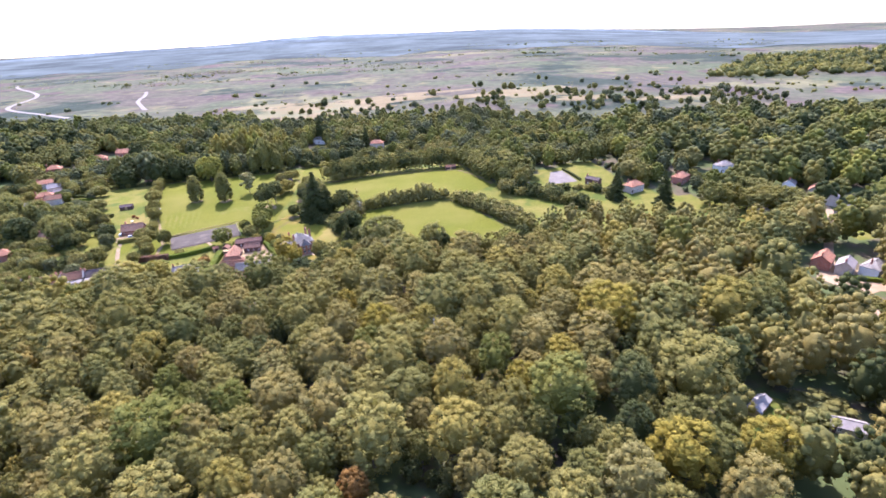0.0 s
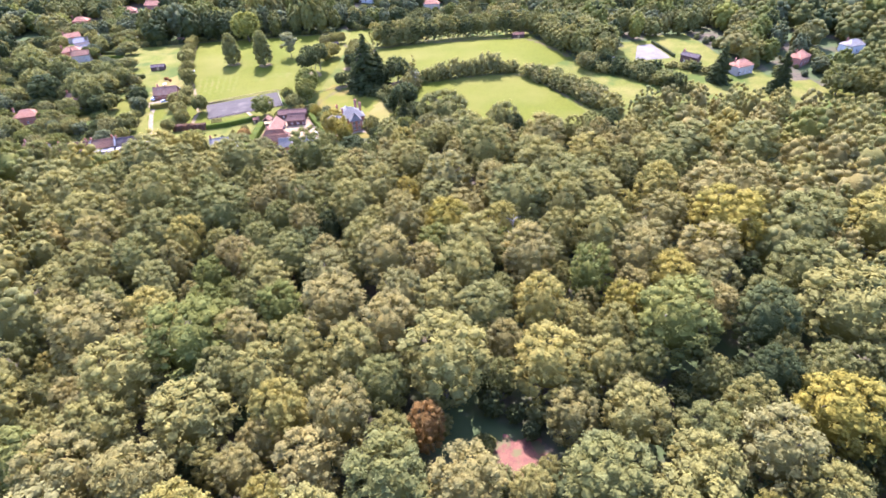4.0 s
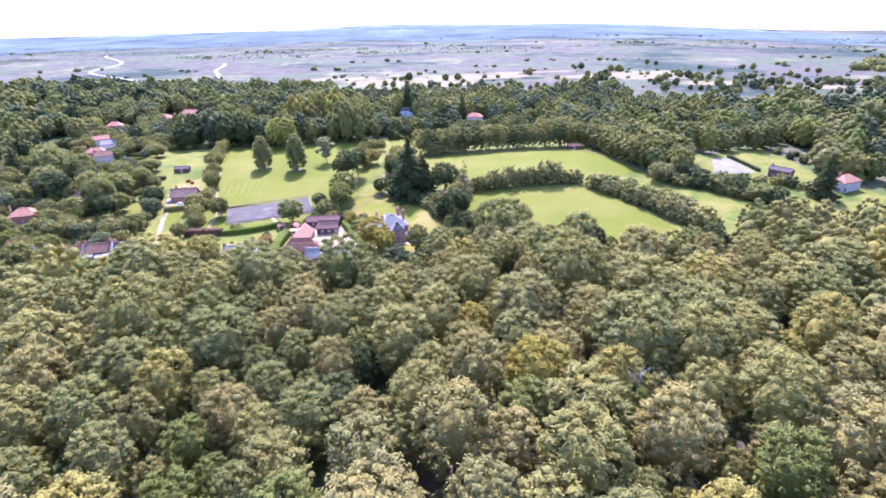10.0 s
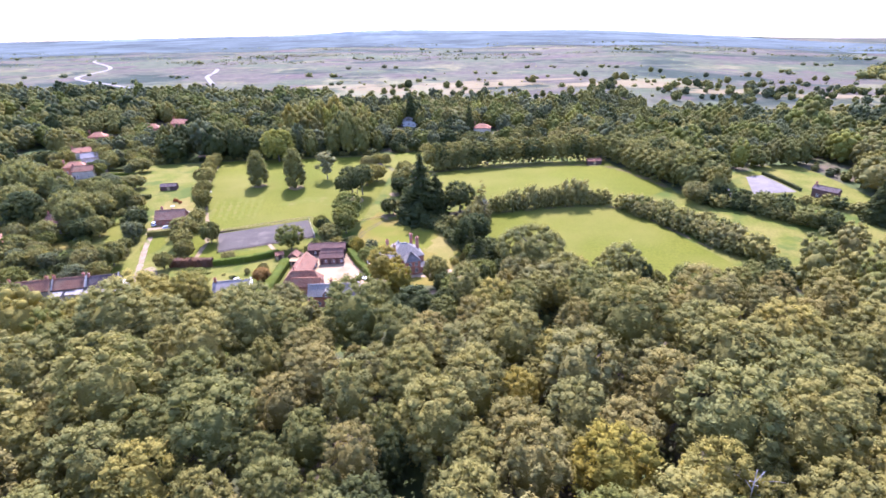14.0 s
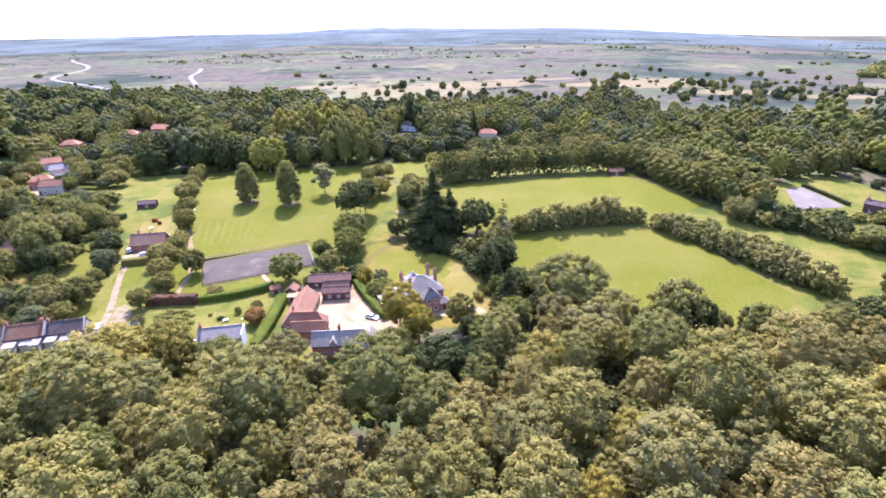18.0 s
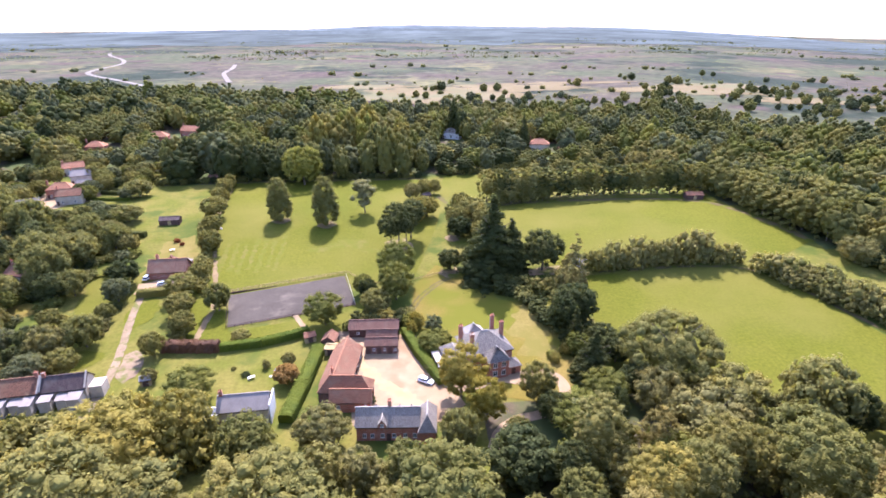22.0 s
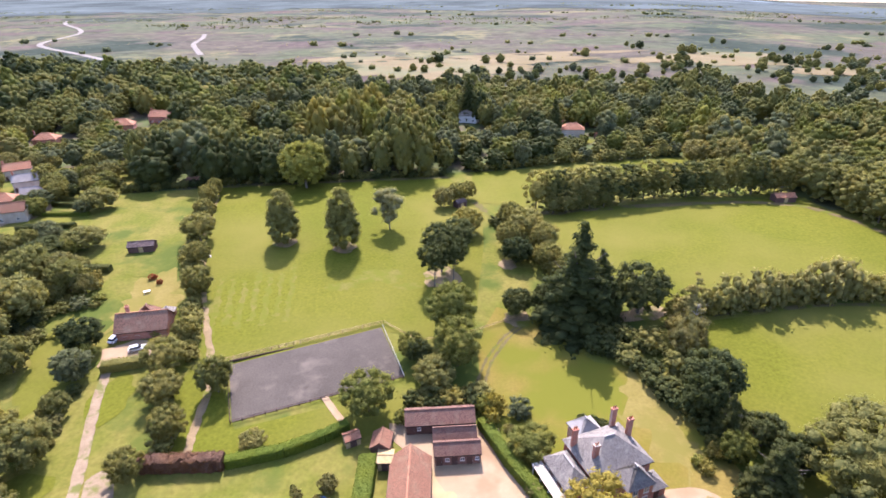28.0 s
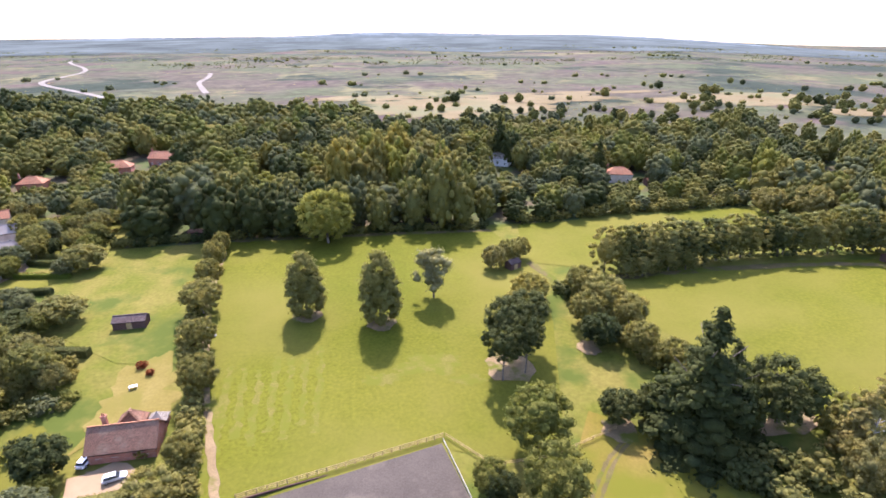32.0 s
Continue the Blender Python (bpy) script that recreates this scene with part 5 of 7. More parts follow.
for x, y, r, h in ((-105, 411.5, 5.9, 20), (-84, 405.5, 6.2, 22)):
    specimen("pair", "oval", "green", x, y, r, h, "dense oval tree standing alone in the meadow", "meadow_tree", 110, 24, 0.42, 0.05, "pair of meadow trees", 0.45)
specimen("silver", "pine", "silver", -68, 418, 6.4, 16.5, "thin silvery-grey tree with a sparse crown", "silver_tree", 60, 34, 0.36, 0.02)
specimen("great_oak", "broad", "lime", -104, 467, 10.5, 22, "large bright green oak in front of the tree belt", "oak_tree", 120, 28, 0.5, 0.05, "", 0.6)
for x, y, r, h in ((-52, 386, 6.2, 17), (-47, 390, 6.4, 16.5), (-55, 378, 5.0, 15), (-49, 380, 4.6, 16)):
    specimen("pine", "broad", "dark", x, y, r, h, "dark pine with bare trunk and clumped needles", "pine_tree", 54, 34, 0.32, 0.42, "clump of pines", 0.32)
for tint, kind, rows in (
    ("yellow", "garden_round", [(-40, 412, 5.5, 9.5), (-45, 404, 4.5, 9), (-99, 279, 7.2, 15), (-112, 281, 6.6, 14), (-3, 309, 2.2, 3)]),
    ("gold", "garden_gold", [(-34.8, 293, 6.4, 16), (-29.6, 283, 4.8, 13.5)]),
    ("lush", "garden_lush", [(-52, 357, 7.0, 15), (-52.5, 343, 6.2, 14), (-74.5, 329.5, 6.2, 11.5), (-40.5, 314.5, 5.0, 6.5), (-104, 297, 6.4, 9), (-64, 347, 3.6, 8), (-0.6, 306.8, 3.4, 8), (-8.7, 277.2, 6.6, 11), (0, 286.6, 5.6, 10.5), (6.4, 261, 6.0, 13)]),
    ("green", "garden_green", [(-59, 336, 5.0, 8), (-110.5, 340, 4.2, 10), (-84, 275, 6.2, 11), (-96, 280, 5.0, 9), (-172, 288, 6.2, 13), (-159, 286, 5.6, 11.5), (-185, 288, 6.4, 14), (-11.8, 263, 4.9, 11), (-22.6, 278.7, 2.9, 4), (-37, 273, 4.6, 12), (35.5, 263.8, 8.0, 14), (46.3, 275.2, 7.9, 17),
                              (66, 266, 6.2, 13), (58, 272, 3.2, 8)]),
    ("dark", "garden_dark", [(-33, 362, 4.0, 8.5), (-10, 356, 5.0, 13), (-25, 362, 4.0, 9), (3, 324, 6.4, 13), (9, 303, 4.4, 9), (7, 310, 4.0, 8), (9, 290, 4.2, 9), (-2, 318, 4.4, 13), (-62, 345, 3.2, 7), (-14, 281.5, 3.6, 9), (-0.7, 276.8, 2.8, 13), (-25.2, 264.2, 7.2, 12.5), (51.4, 271, 4.0, 13), (-27, 389, 5.0, 9)]),
    ("olive", "garden_olive", [(-135, 416, 6.0, 10.5), (-126, 381, 4.6, 10), (-130, 398, 4.0, 9), (-138, 434, 4.2, 9), (-140, 448, 3.8, 10), (-141, 460, 3.2, 9), (-125, 349, 5.4, 9), (-122, 338, 4.6, 8), (-117, 327, 4.0, 8), (-122, 317, 3.6, 7.5), (-123, 360, 3.6, 7),
                              (-99, 323, 3.0, 3.4), (-20, 405, 6.6, 11), (-27, 399, 5.0, 10), (-24, 412, 5.0, 11), (-16, 396, 5.0, 10), (-18, 384, 4.6, 9), (-13, 376, 4.6, 9), (-40, 440, 4.2, 9), (-35, 444, 3.4, 8), (28.4, 279.7, 8.0, 13), (-16, 288.9, 4.6, 12), (-4, 259, 6.0, 11), (22, 260, 6.0, 14)]),
    ("pale", "garden_pale", [(-68, 278, 6.4, 9.5), (5, 339, 5.0, 11), (113, 349, 6.6, 10), (-82, 310, 2.0, 4), (-46, 436, 4.2, 8.5), (11.7, 283, 6.2, 12), (-118, 305, 2.2, 4), (19.4, 273.3, 10.0, 12.5), (-36.9, 278.3, 3.4, 8), (36.9, 273.6, 3.5, 10.5)]),
    ("copper", "garden_brown", [(-81, 302, 3.1, 5.4)]),
):
    words = {"gold": "golden-green tree beside the villa bright in the sun", "lush": "rich green garden tree with a full rounded crown", "yellow": "yellow-green garden tree with a bright sunlit crown", "green": "fresh green garden tree in full leaf", "dark": "dark evergreen tree with a heavy shade beneath", "olive": "olive-green hedgerow tree with a rounded crown",
             "pale": "pale grey-green tree with soft foliage", "copper": "small copper-coloured garden tree"}[tint]
    for x, y, r, h in rows:
        specimen(kind, "broad", tint, x, y, r, h, words, "garden_tree", skirt=0.12)
for x, y, r, h, words in ((-18.5, 356, 14.0, 33, "tall dark cedar with layered drooping boughs"), (-11, 359, 9.0, 22, "dark conifer close beside the cedar"), (0.6, 297.4, 7.0, 15.5, "dark conifer beside the gravel drive"), (0, 312, 4.6, 14, "dark conifer at the lawn edge"),
                          (-14, 584, 9, 31, "tall dark conifer beside a white house"), (30, 541, 6.5, 25, "dark pointed conifer among far trees"), (-250, 415, 8, 19, "dark spreading conifer beside the gardens"), (201, 297, 8, 25, "tall dark conifer beside the paddock"), (179, 317, 8, 23, "dark conifer beside the paddock")):
    specimen("cedar", "cone", "dark", x, y, r, h, words, "conifer", 300, 14, 0.5, 0.02, "", 0.5)


for x, y, r, h in ((96, 470, 9, 15), (110, 478, 10, 16), (124, 468, 9, 14), (84, 480, 7, 12), (104, 462, 7, 12)):
    specimen("willow", "broad", "pale", x, y, r, h, "large pale willow with a soft rounded crown", "willow_tree", 90, 22, 0.5, 0.04)
row_shrubs = [(-66, 266, 4.6, 11), (-58, 264, 4.2, 12), (-49, 265, 4.4, 12.5), (-42, 264, 4.4, 12), (-62, 270, 3.2, 3.4), (-56, 268, 3.6, 3.6), (-50, 270, 3.0, 4.2), (-45, 268, 3.4, 4.0), (-72, 266, 4.0, 6), (-80, 262, 4.5, 8), (-40, 262, 4.0, 7), (-66, 260, 4.4, 7.5), (-52, 258, 4.6, 8)]
for k, (x, y, r, h) in enumerate(row_shrubs):
    specimen("low_" + ("olive", "pale", "green")[k % 3], "mound", ("olive", "pale", "green")[k % 3], x, y, r, h, "low bushy tree in front of the lodge", "bushy_tree", 46, 20, 0.36, 0.02)
specimen("larch", "cone", "tan", 9, 346, 7.0, 20, "thinning olive larch at the lawn edge", "larch_tree", 110, 9, 0.4, 0.05, "", 0.35)
specimen("great_green", "broad", "green", 20, 296, 13.0, 17.5, "broad spreading oak beside the field", "oak_tree", 150, 54, 0.30, 0.06, "", 0.6)
specimen("open_oak", "broad", "dark", 0.5, 357, 8.0, 15.5, "oak with an open crown beside the cedar", "oak_tree", 80, 30, 0.42, 0.16, "", 0.5)


def dead_tree(x, y, h, label):
    root = site("dead_tree", x, y, 40, label, "tree")
    for k in range(4):
        v, q = trunk_arrays(300 + k, h * (1 - 0.1 * k), 0.15 - 0.025 * k, 11, h * 0.17, 6)
        ob = mesh_ob("branch" if k else "trunk", v, q, DEADWOOD, root)
        ob.matrix_basis = pose(0.3 * k, 0.2 * k, 0, 9 * k, -7 * k, 120 * k)


dead_tree(27.6, 175.5, 19.5, "bare grey dead tree rising among leafy crowns")
dead_tree(10.0, 345.0, 11, "bare grey branches of a dying conifer")
dead_tree(48, 66, 15, "bare pale dead tree beside the golden meadow")

for x, y in [(229, 289), (237, 284), (246, 277), (255, 274), (265, 273), (263, 260), (259, 247), (247, 225), (253, 297), (265, 291), (274, 275), (274, 261)]:
    specimen("lane_oak", "broad", "green" if x % 3 else "olive", x, y, 8.0 + x % 4 * 0.6, 13 + y % 5, "broad leafy tree beside the paddocks", "oak_tree", 60, 30, 0.36, 0.06, "paddock oaks", 0.5)

# ---- shrubs and hedges ----
SHRUB = {}


def shrub(tint, x, y, r, h, label="", name="shrub", group="", squat="mound"):
    m = pose(x, y, terrain(x, y) - 0.15, 0, 0, (x * 53 + y * 29) % 360)
    if tint not in SHRUB:
        v, t, q = crown_arrays(400 + len(SHRUB), squat, 26, 2.0, 1.45, 0.0, 10, 0.25)
        ob = mesh_ob(name, v.tolist(), t.tolist() + q.tolist(), LEAF[tint])
        SHRUB[tint] = ob
    else:
        ob = SHRUB[tint].copy()
        scene.collection.objects.link(ob)
        ob.name = name
    ob.matrix_basis = m @ Matrix.Diagonal((r / 2.0, r / 2.0, h / 3.0, 1))
    words = {"olive": "rounded olive-green shrub in leaf", "green": "fresh green rounded garden shrub", "dark": "dense dark evergreen garden shrub", "lush": "rich green leafy garden shrub", "gold": "golden conifer shrub bright in the sun", "blue": "blue-green leafy garden shrub", "lime": "bright lime-green garden shrub", "hedge": "fresh green leafy garden bush", "yellow": "golden-yellow leafy garden shrub", "pale": "pale silvery-green soft garden shrub", "brown": "brownish dry garden shrub", "red": "dark red-leaved garden shrub", "purple": "purple-leaved garden shrub"}[tint]
    return tagged(ob, label or words, "shrub", group)


ROW_SHRUB = [crown_arrays(440 + k, "mound", 22, 2.0, 1.45, 0.0, 11, 0.24) for k in range(4)]
ROW_MESH = {}


def row_of(line, gap, r, h, tints, seed, jitter=0.8, group=""):
    """A hedge of shrubs along a line, their crowns grown together."""
    rng = random.Random(seed)
    pts = [Vector(p) for p in line]
    root = new("hedgerow")
    root.location = (pts[0].x, pts[0].y, terrain(pts[0].x, pts[0].y))
    for a, b in zip(pts, pts[1:]):
        n = max(1, round((b - a).length / gap))
        for k in range(n):
            p = a.lerp(b, (k + 0.5) / n)
            s = rng.uniform(0.8, 1.25)
            x, y = p.x + rng.uniform(-jitter, jitter), p.y + rng.uniform(-jitter, jitter)
            key = (rng.randrange(4), rng.choice(tints))
            if key not in ROW_MESH:
                v, t, q = ROW_SHRUB[key[0]]
                first = mesh_ob("bush", v.tolist(), t.tolist() + q.tolist(), LEAF[key[1]], root)
                first.data.shade_smooth()
                ROW_MESH[key] = first.data
                ob = first
            else:
                ob = new("bush", ROW_MESH[key])
                ob.parent = root
            z = terrain(x, y) - 0.15
            m = pose(x - root.location.x, y - root.location.y, z - root.location.z, 0, 0, rng.uniform(0, 360))
            ob.matrix_basis = m @ Matrix.Diagonal((r * s / 2, r * s / 2, h / 3.0 * s * rng.uniform(0.85, 1.1), 1))
    words = {"olive": "olive-green", "green": "green", "dark": "dark evergreen", "pale": "pale silvery", "yellow": "golden"}[tints[0]]
    return tagged(root, words + " unclipped shrubs grown together as a " + (group or "hedge"), "hedge")


def tree_row(line, gap, r, h, tints, seed, kind, label, group, jitter=1.0):
    rng = random.Random(seed)
    pts = [Vector(p) for p in line]
    for a, b in zip(pts, pts[1:]):
        n = max(1, round((b - a).length / gap))
        for k in range(n):
            p = a.lerp(b, (k + 0.5) / n)
            s = rng.uniform(0.85, 1.2)
            specimen(kind, "mound", rng.choice(tints), p.x + rng.uniform(-jitter, jitter), p.y + rng.uniform(-jitter, jitter), r * s, h * rng.uniform(0.9, 1.1), label, "hedgerow_tree", 52, 18, 0.42, 0.04, group)


# belt between the two far fields, willow hedge and paddock hedges
# The green and dark tints also paint the shaded near side of the belt.
tree_row([(-12, 429), (60, 434), (98, 431)], 4.6, 5.6, 17.0, ["green", "olive", "green", "dark"], 3, "belt", "tree of the tall clipped belt along the field", "field belt")
tree_row([(-8, 424), (20, 427)], 6, 3.6, 9, ["green", "olive"], 31, "belt", "tree of the tall clipped belt along the field", "field belt")
row_of([(8, 353), (24, 354)], 2.8, 3.2, 7.0, ["olive", "green"], 4, 0.8, "field hedge")
row_of([(24, 354), (60, 354)], 2.8, 4.0, 9.5, ["pale"], 5, 1.2, "willow hedge")
row_of([(60, 353), (71, 352)], 2.8, 3.2, 6.0, ["olive", "pale"], 6, 0.8, "field hedge")
row_of([(76, 346), (84, 338), (92, 322), (100, 306), (108, 288)], 3.0, 4.6, 7.6, ["olive", "olive", "green", "pale"], 7, 1.6, "paddock hedge")
tree_row([(88, 336), (98, 322), (104, 308), (112, 292)], 8.5, 4.6, 9, ["green", "olive"], 71, "paddock_tree", "bushy tree standing in the paddock hedge", "paddock hedge trees", 2.0)
# Green and dark leaf tints paint the shaded sides of these oaks.
tree_row([(104, 424), (108, 400), (112, 380), (118, 364)], 7.5, 7.2, 17, ["green"], 72, "wall_oak", "tall field edge oak in darker leaf painting its shaded side", "field edge oaks", 1.5)
tree_row([(116, 428), (121, 402), (126, 384), (132, 366)], 8.5, 8.0, 18, ["green", "dark"], 73, "wall_oak", "tall field edge oak in darker leaf painting its shaded side", "field edge oaks", 2.0)
tree_row([(120, 352), (134, 338), (146, 322), (152, 306)], 8.0, 5.0, 9, ["dark", "green"], 74, "paddock_tree", "bushy tree standing in the paddock hedge", "paddock hedge trees", 2.0)
row_of([(78, 340), (86, 328), (93, 312), (101, 296)], 4.0, 3.2, 5.0, ["olive", "green", "pale"], 17, 1.2, "paddock hedge")
row_of([(112, 352), (124, 340), (138, 326), (152, 312), (160, 300)], 3.6, 3.6, 5.5, ["olive", "green", "dark"], 8, 1.6, "paddock hedge")
row_of([(128, 340), (150, 344), (170, 338), (186, 322)], 4.2, 3.2, 4.5, ["olive", "green", "dark"], 9, 1.6, "arena hedge")
row_of([(-132, 392), (-135, 405), (-139, 425), (-142, 445), (-143, 468)], 4.5, 2.4, 3.6, ["olive", "green", "dark"], 10, 1.0, "meadow hedge")
row_of([(-128, 392), (-125, 372), (-121, 352)], 3.6, 2.6, 4.0, ["olive", "green"], 11, 1.0, "meadow hedge")
row_of([(-124, 345), (-120, 330), (-118, 322)], 3.4, 2.6, 3.6, ["olive", "green", "dark", "yellow"], 12, 1.5, "track shrubs")
row_of([(-22, 350), (-12, 342), (-6, 332), (-4, 320), (0, 308)], 2.8, 2.8, 3.6, ["dark", "green", "dark"], 13, 1.4, "lawn shrubs")
row_of([(-16, 352), (-2, 344), (4, 332), (6, 316)], 3.2, 3.2, 4.4, ["dark", "green", "olive"], 14, 2.0, "lawn shrubs")
row_of([(-60, 340), (-56, 330), (-48, 334)], 2.6, 2.4, 3.6, ["pale", "green", "olive", "yellow"], 15, 1.2, "yard shrubs")
row_of([(-66, 332), (-58, 329), (-50, 329)], 2.8, 2.2, 3.4, ["dark", "green", "pale"], 16, 0.8, "yard shrubs")
row_of([(-30, 420), (-24, 400), (-16, 380), (-10, 366)], 4.0, 3.0, 4.5, ["olive", "dark", "green"], 18, 1.6, "meadow shrubs")
row_of([(-185, 472), (-140, 476), (-90, 477), (-40, 476)], 4.0, 2.4, 3.5, ["dark", "green"], 19, 0.8, "wood edge")
row_of([(-172, 282), (-150, 286), (-128, 284), (-112, 280), (-92, 276)], 4.2, 3.6, 6.0, ["olive", "yellow", "green", "pale"], 41, 2.5, "wood edge")
row_of([(-180, 272), (-150, 274), (-120, 270), (-96, 268)], 5.0, 4.6, 8.0, ["olive", "green", "yellow"], 42, 3.0, "wood edge")
row_of([(-34, 262), (-24, 266), (-8, 270), (8, 272)], 4.4, 3.2, 5.0, ["green", "olive", "lush"], 43, 2.0, "wood edge")
row_of([(24, 258), (44, 256), (66, 258), (90, 266)], 4.6, 4.0, 7.0, ["olive", "green", "pale"], 44, 2.5, "wood edge")
row_of([(-14, 95), (4, 96.5), (22, 95)], 3.2, 3.2, 5.0, ["olive", "pale", "green"], 45, 1.6, "wood edge")
row_of([(192, 172), (206, 166), (218, 160)], 3.4, 3.0, 3.4, ["green", "olive", "dark"], 51, 2.5, "garden hedge")
row_of([(198, 184), (206, 194), (212, 206)], 3.4, 3.0, 4.0, ["green", "dark", "olive"], 52, 2.5, "garden hedge")
row_of([(-28, 480), (20, 488), (80, 492)], 4.5, 3.0, 4.5, ["olive", "green"], 20, 1.2, "wood edge")
for tint, x, y, r, h in (("yellow", -7.3, 305.5, 1.7, 2.8), ("lime", -8.0, 307.6, 1.4, 2.2), ("pale", -88, 309, 1.2, 2.6), ("pale", -84, 308, 1.0, 1.6), ("dark", -93, 306, 1.3, 1.2), ("olive", -97, 309, 0.8, 1.0), ("green", -89, 311, 0.7, 1.4), ("red", -143, 392, 1.4, 1.8), ("red", -140, 389, 1.1, 1.5), ("gold", -46.5, 327, 2.1, 5.4),
                         ("gold", -47.5, 323.0, 1.9, 4.8), ("gold", -45.4, 326.8, 2.0, 4.6), ("lime", -48.6, 327.2, 1.9, 4.4), ("lush", -67.2, 326.2, 2.0, 3.4), ("pale", -43.8, 321.0, 1.4, 1.8), ("pale", -61.5, 333.0, 1.8, 3.0), ("green", -50.2, 332.0, 1.8, 2.6), ("blue", -40.5, 325.5, 2.9, 4.4), ("dark", -27, 322, 1.5, 1.6), ("dark", -25, 321, 1.6, 1.8), ("dark", -23, 320, 1.4, 1.5), ("yellow", -4, 309, 1.6, 2.2), ("yellow", -7, 308, 1.2, 1.6), ("olive", -132, 363, 1.6, 2.4), ("green", -42, 305, 2.0, 2.6), ("dark", -58.2, 292.5, 1.5, 2.2)):
    shrub(tint, x, y, r, h)

# left-hand gardens: shrubs and small trees between lawns
garden = Spread(21, 10.0)
LEFT_GARDENS = [(-262, 520), (-188, 500), (-186, 420), (-158, 392), (-146, 360), (-142, 330), (-142, 306), (-262, 300)]
KEEP = [(-197, 436, 13), (-196, 455, 10), (-155, 352, 6.5), (-158, 360, 5), (-160, 371, 5), (-153, 342, 5.5), (-150, 334, 3.5), (-142, 316, 4.5), (-175, 344, 5), (-199, 449, 7), (-188, 438, 6), (-151, 368, 6), (-158, 345, 7), (-155, 372, 6), (-166, 330, 7), (-242, 492, 12), (-228, 474, 13), (-219, 462, 12), (-224, 448, 12), (-213, 436, 12), (-228, 430, 9), (-184, 362, 8), (-203, 344, 9), (-153, 411, 8), (-178, 300, 8), (-198, 424, 7), (-200, 452, 6), (-192, 440, 6), (-164, 340, 5), (-160, 358, 6), (-200, 400, 5), (-152, 326, 4), (-147, 299, 7)]


def in_gardens(x, y):
    return inside(x, y, LEFT_GARDENS) and not inside(x, y, LEFT_FIELD) and all((x - a) ** 2 + (y - b) ** 2 > c * c for a, b, c in KEEP)


beds = Stand()


def bed_shrub(tint, x, y, r, h):
    """Shrubs beside the track stand alone; those deep in the gardens grow together."""
    if x > -152 and y < 380:
        shrub(tint, x, y, r, h)
    else:
        beds.add(ROW_SHRUB[garden.rng.randrange(4)], tint, x, y, terrain(x, y) - 0.15, r / 2.0, garden.rng.uniform(0, 6.28), 0.67 * h / r)


for x, y, r in garden.fill((-262, 300, -142, 520), 4000, 1.4, 5.6, in_gardens, 0.64):
    tint = garden.rng.choice(["olive", "green", "green", "dark", "lush", "pale", "blue"])
    if r > 2.9:
        specimen("garden_" + tint, "broad", tint, x, y, r, r * 1.9, "garden tree with a rounded leafy crown", "garden_tree", skirt=0.1)
    else:
        bed_shrub(tint, x, y, r, r * 1.2)
for x, y, r in garden.fill((-262, 300, -141, 420), 3000, 1.2, 2.6, in_gardens, 0.66):
    bed_shrub(garden.rng.choice(["dark", "green", "olive", "lush", "blue"]), x, y, r, r * 1.3)
for x, y, r in garden.fill((-168, 302, -141, 398), 1000, 0.6, 1.5, in_gardens, 0.80):
    bed_shrub(garden.rng.choice(["lime", "green", "yellow", "olive", "pale", "hedge", "lush"]), x, y, r, r * 1.3)
beds.build("garden_shrubs", "mixed green shrubs grown together in the back gardens", "shrubs")
for x, y, r, h in ((-201, 368, 9.0, 17), (-176, 361, 7.5, 15), (-226, 408, 10, 18), (-205, 401, 8.5, 16), (-214, 384, 8, 15), (-236, 425, 9, 17), (-172, 375, 7.2, 13), (-184, 372, 7.6, 15), (-178, 392, 6.8, 13), (-192, 384, 7.0, 14), (-168, 350, 5, 10), (-173, 415, 6.5, 8), (-184, 452, 6.5, 9), (-180, 404, 6, 10)):
    specimen("garden_dark" if int(x) % 3 == 0 else "garden_green", "broad", "dark" if int(x) % 3 == 0 else "green", x, y, r, h, "large garden tree shading the lawns", "garden_tree", skirt=0.1)


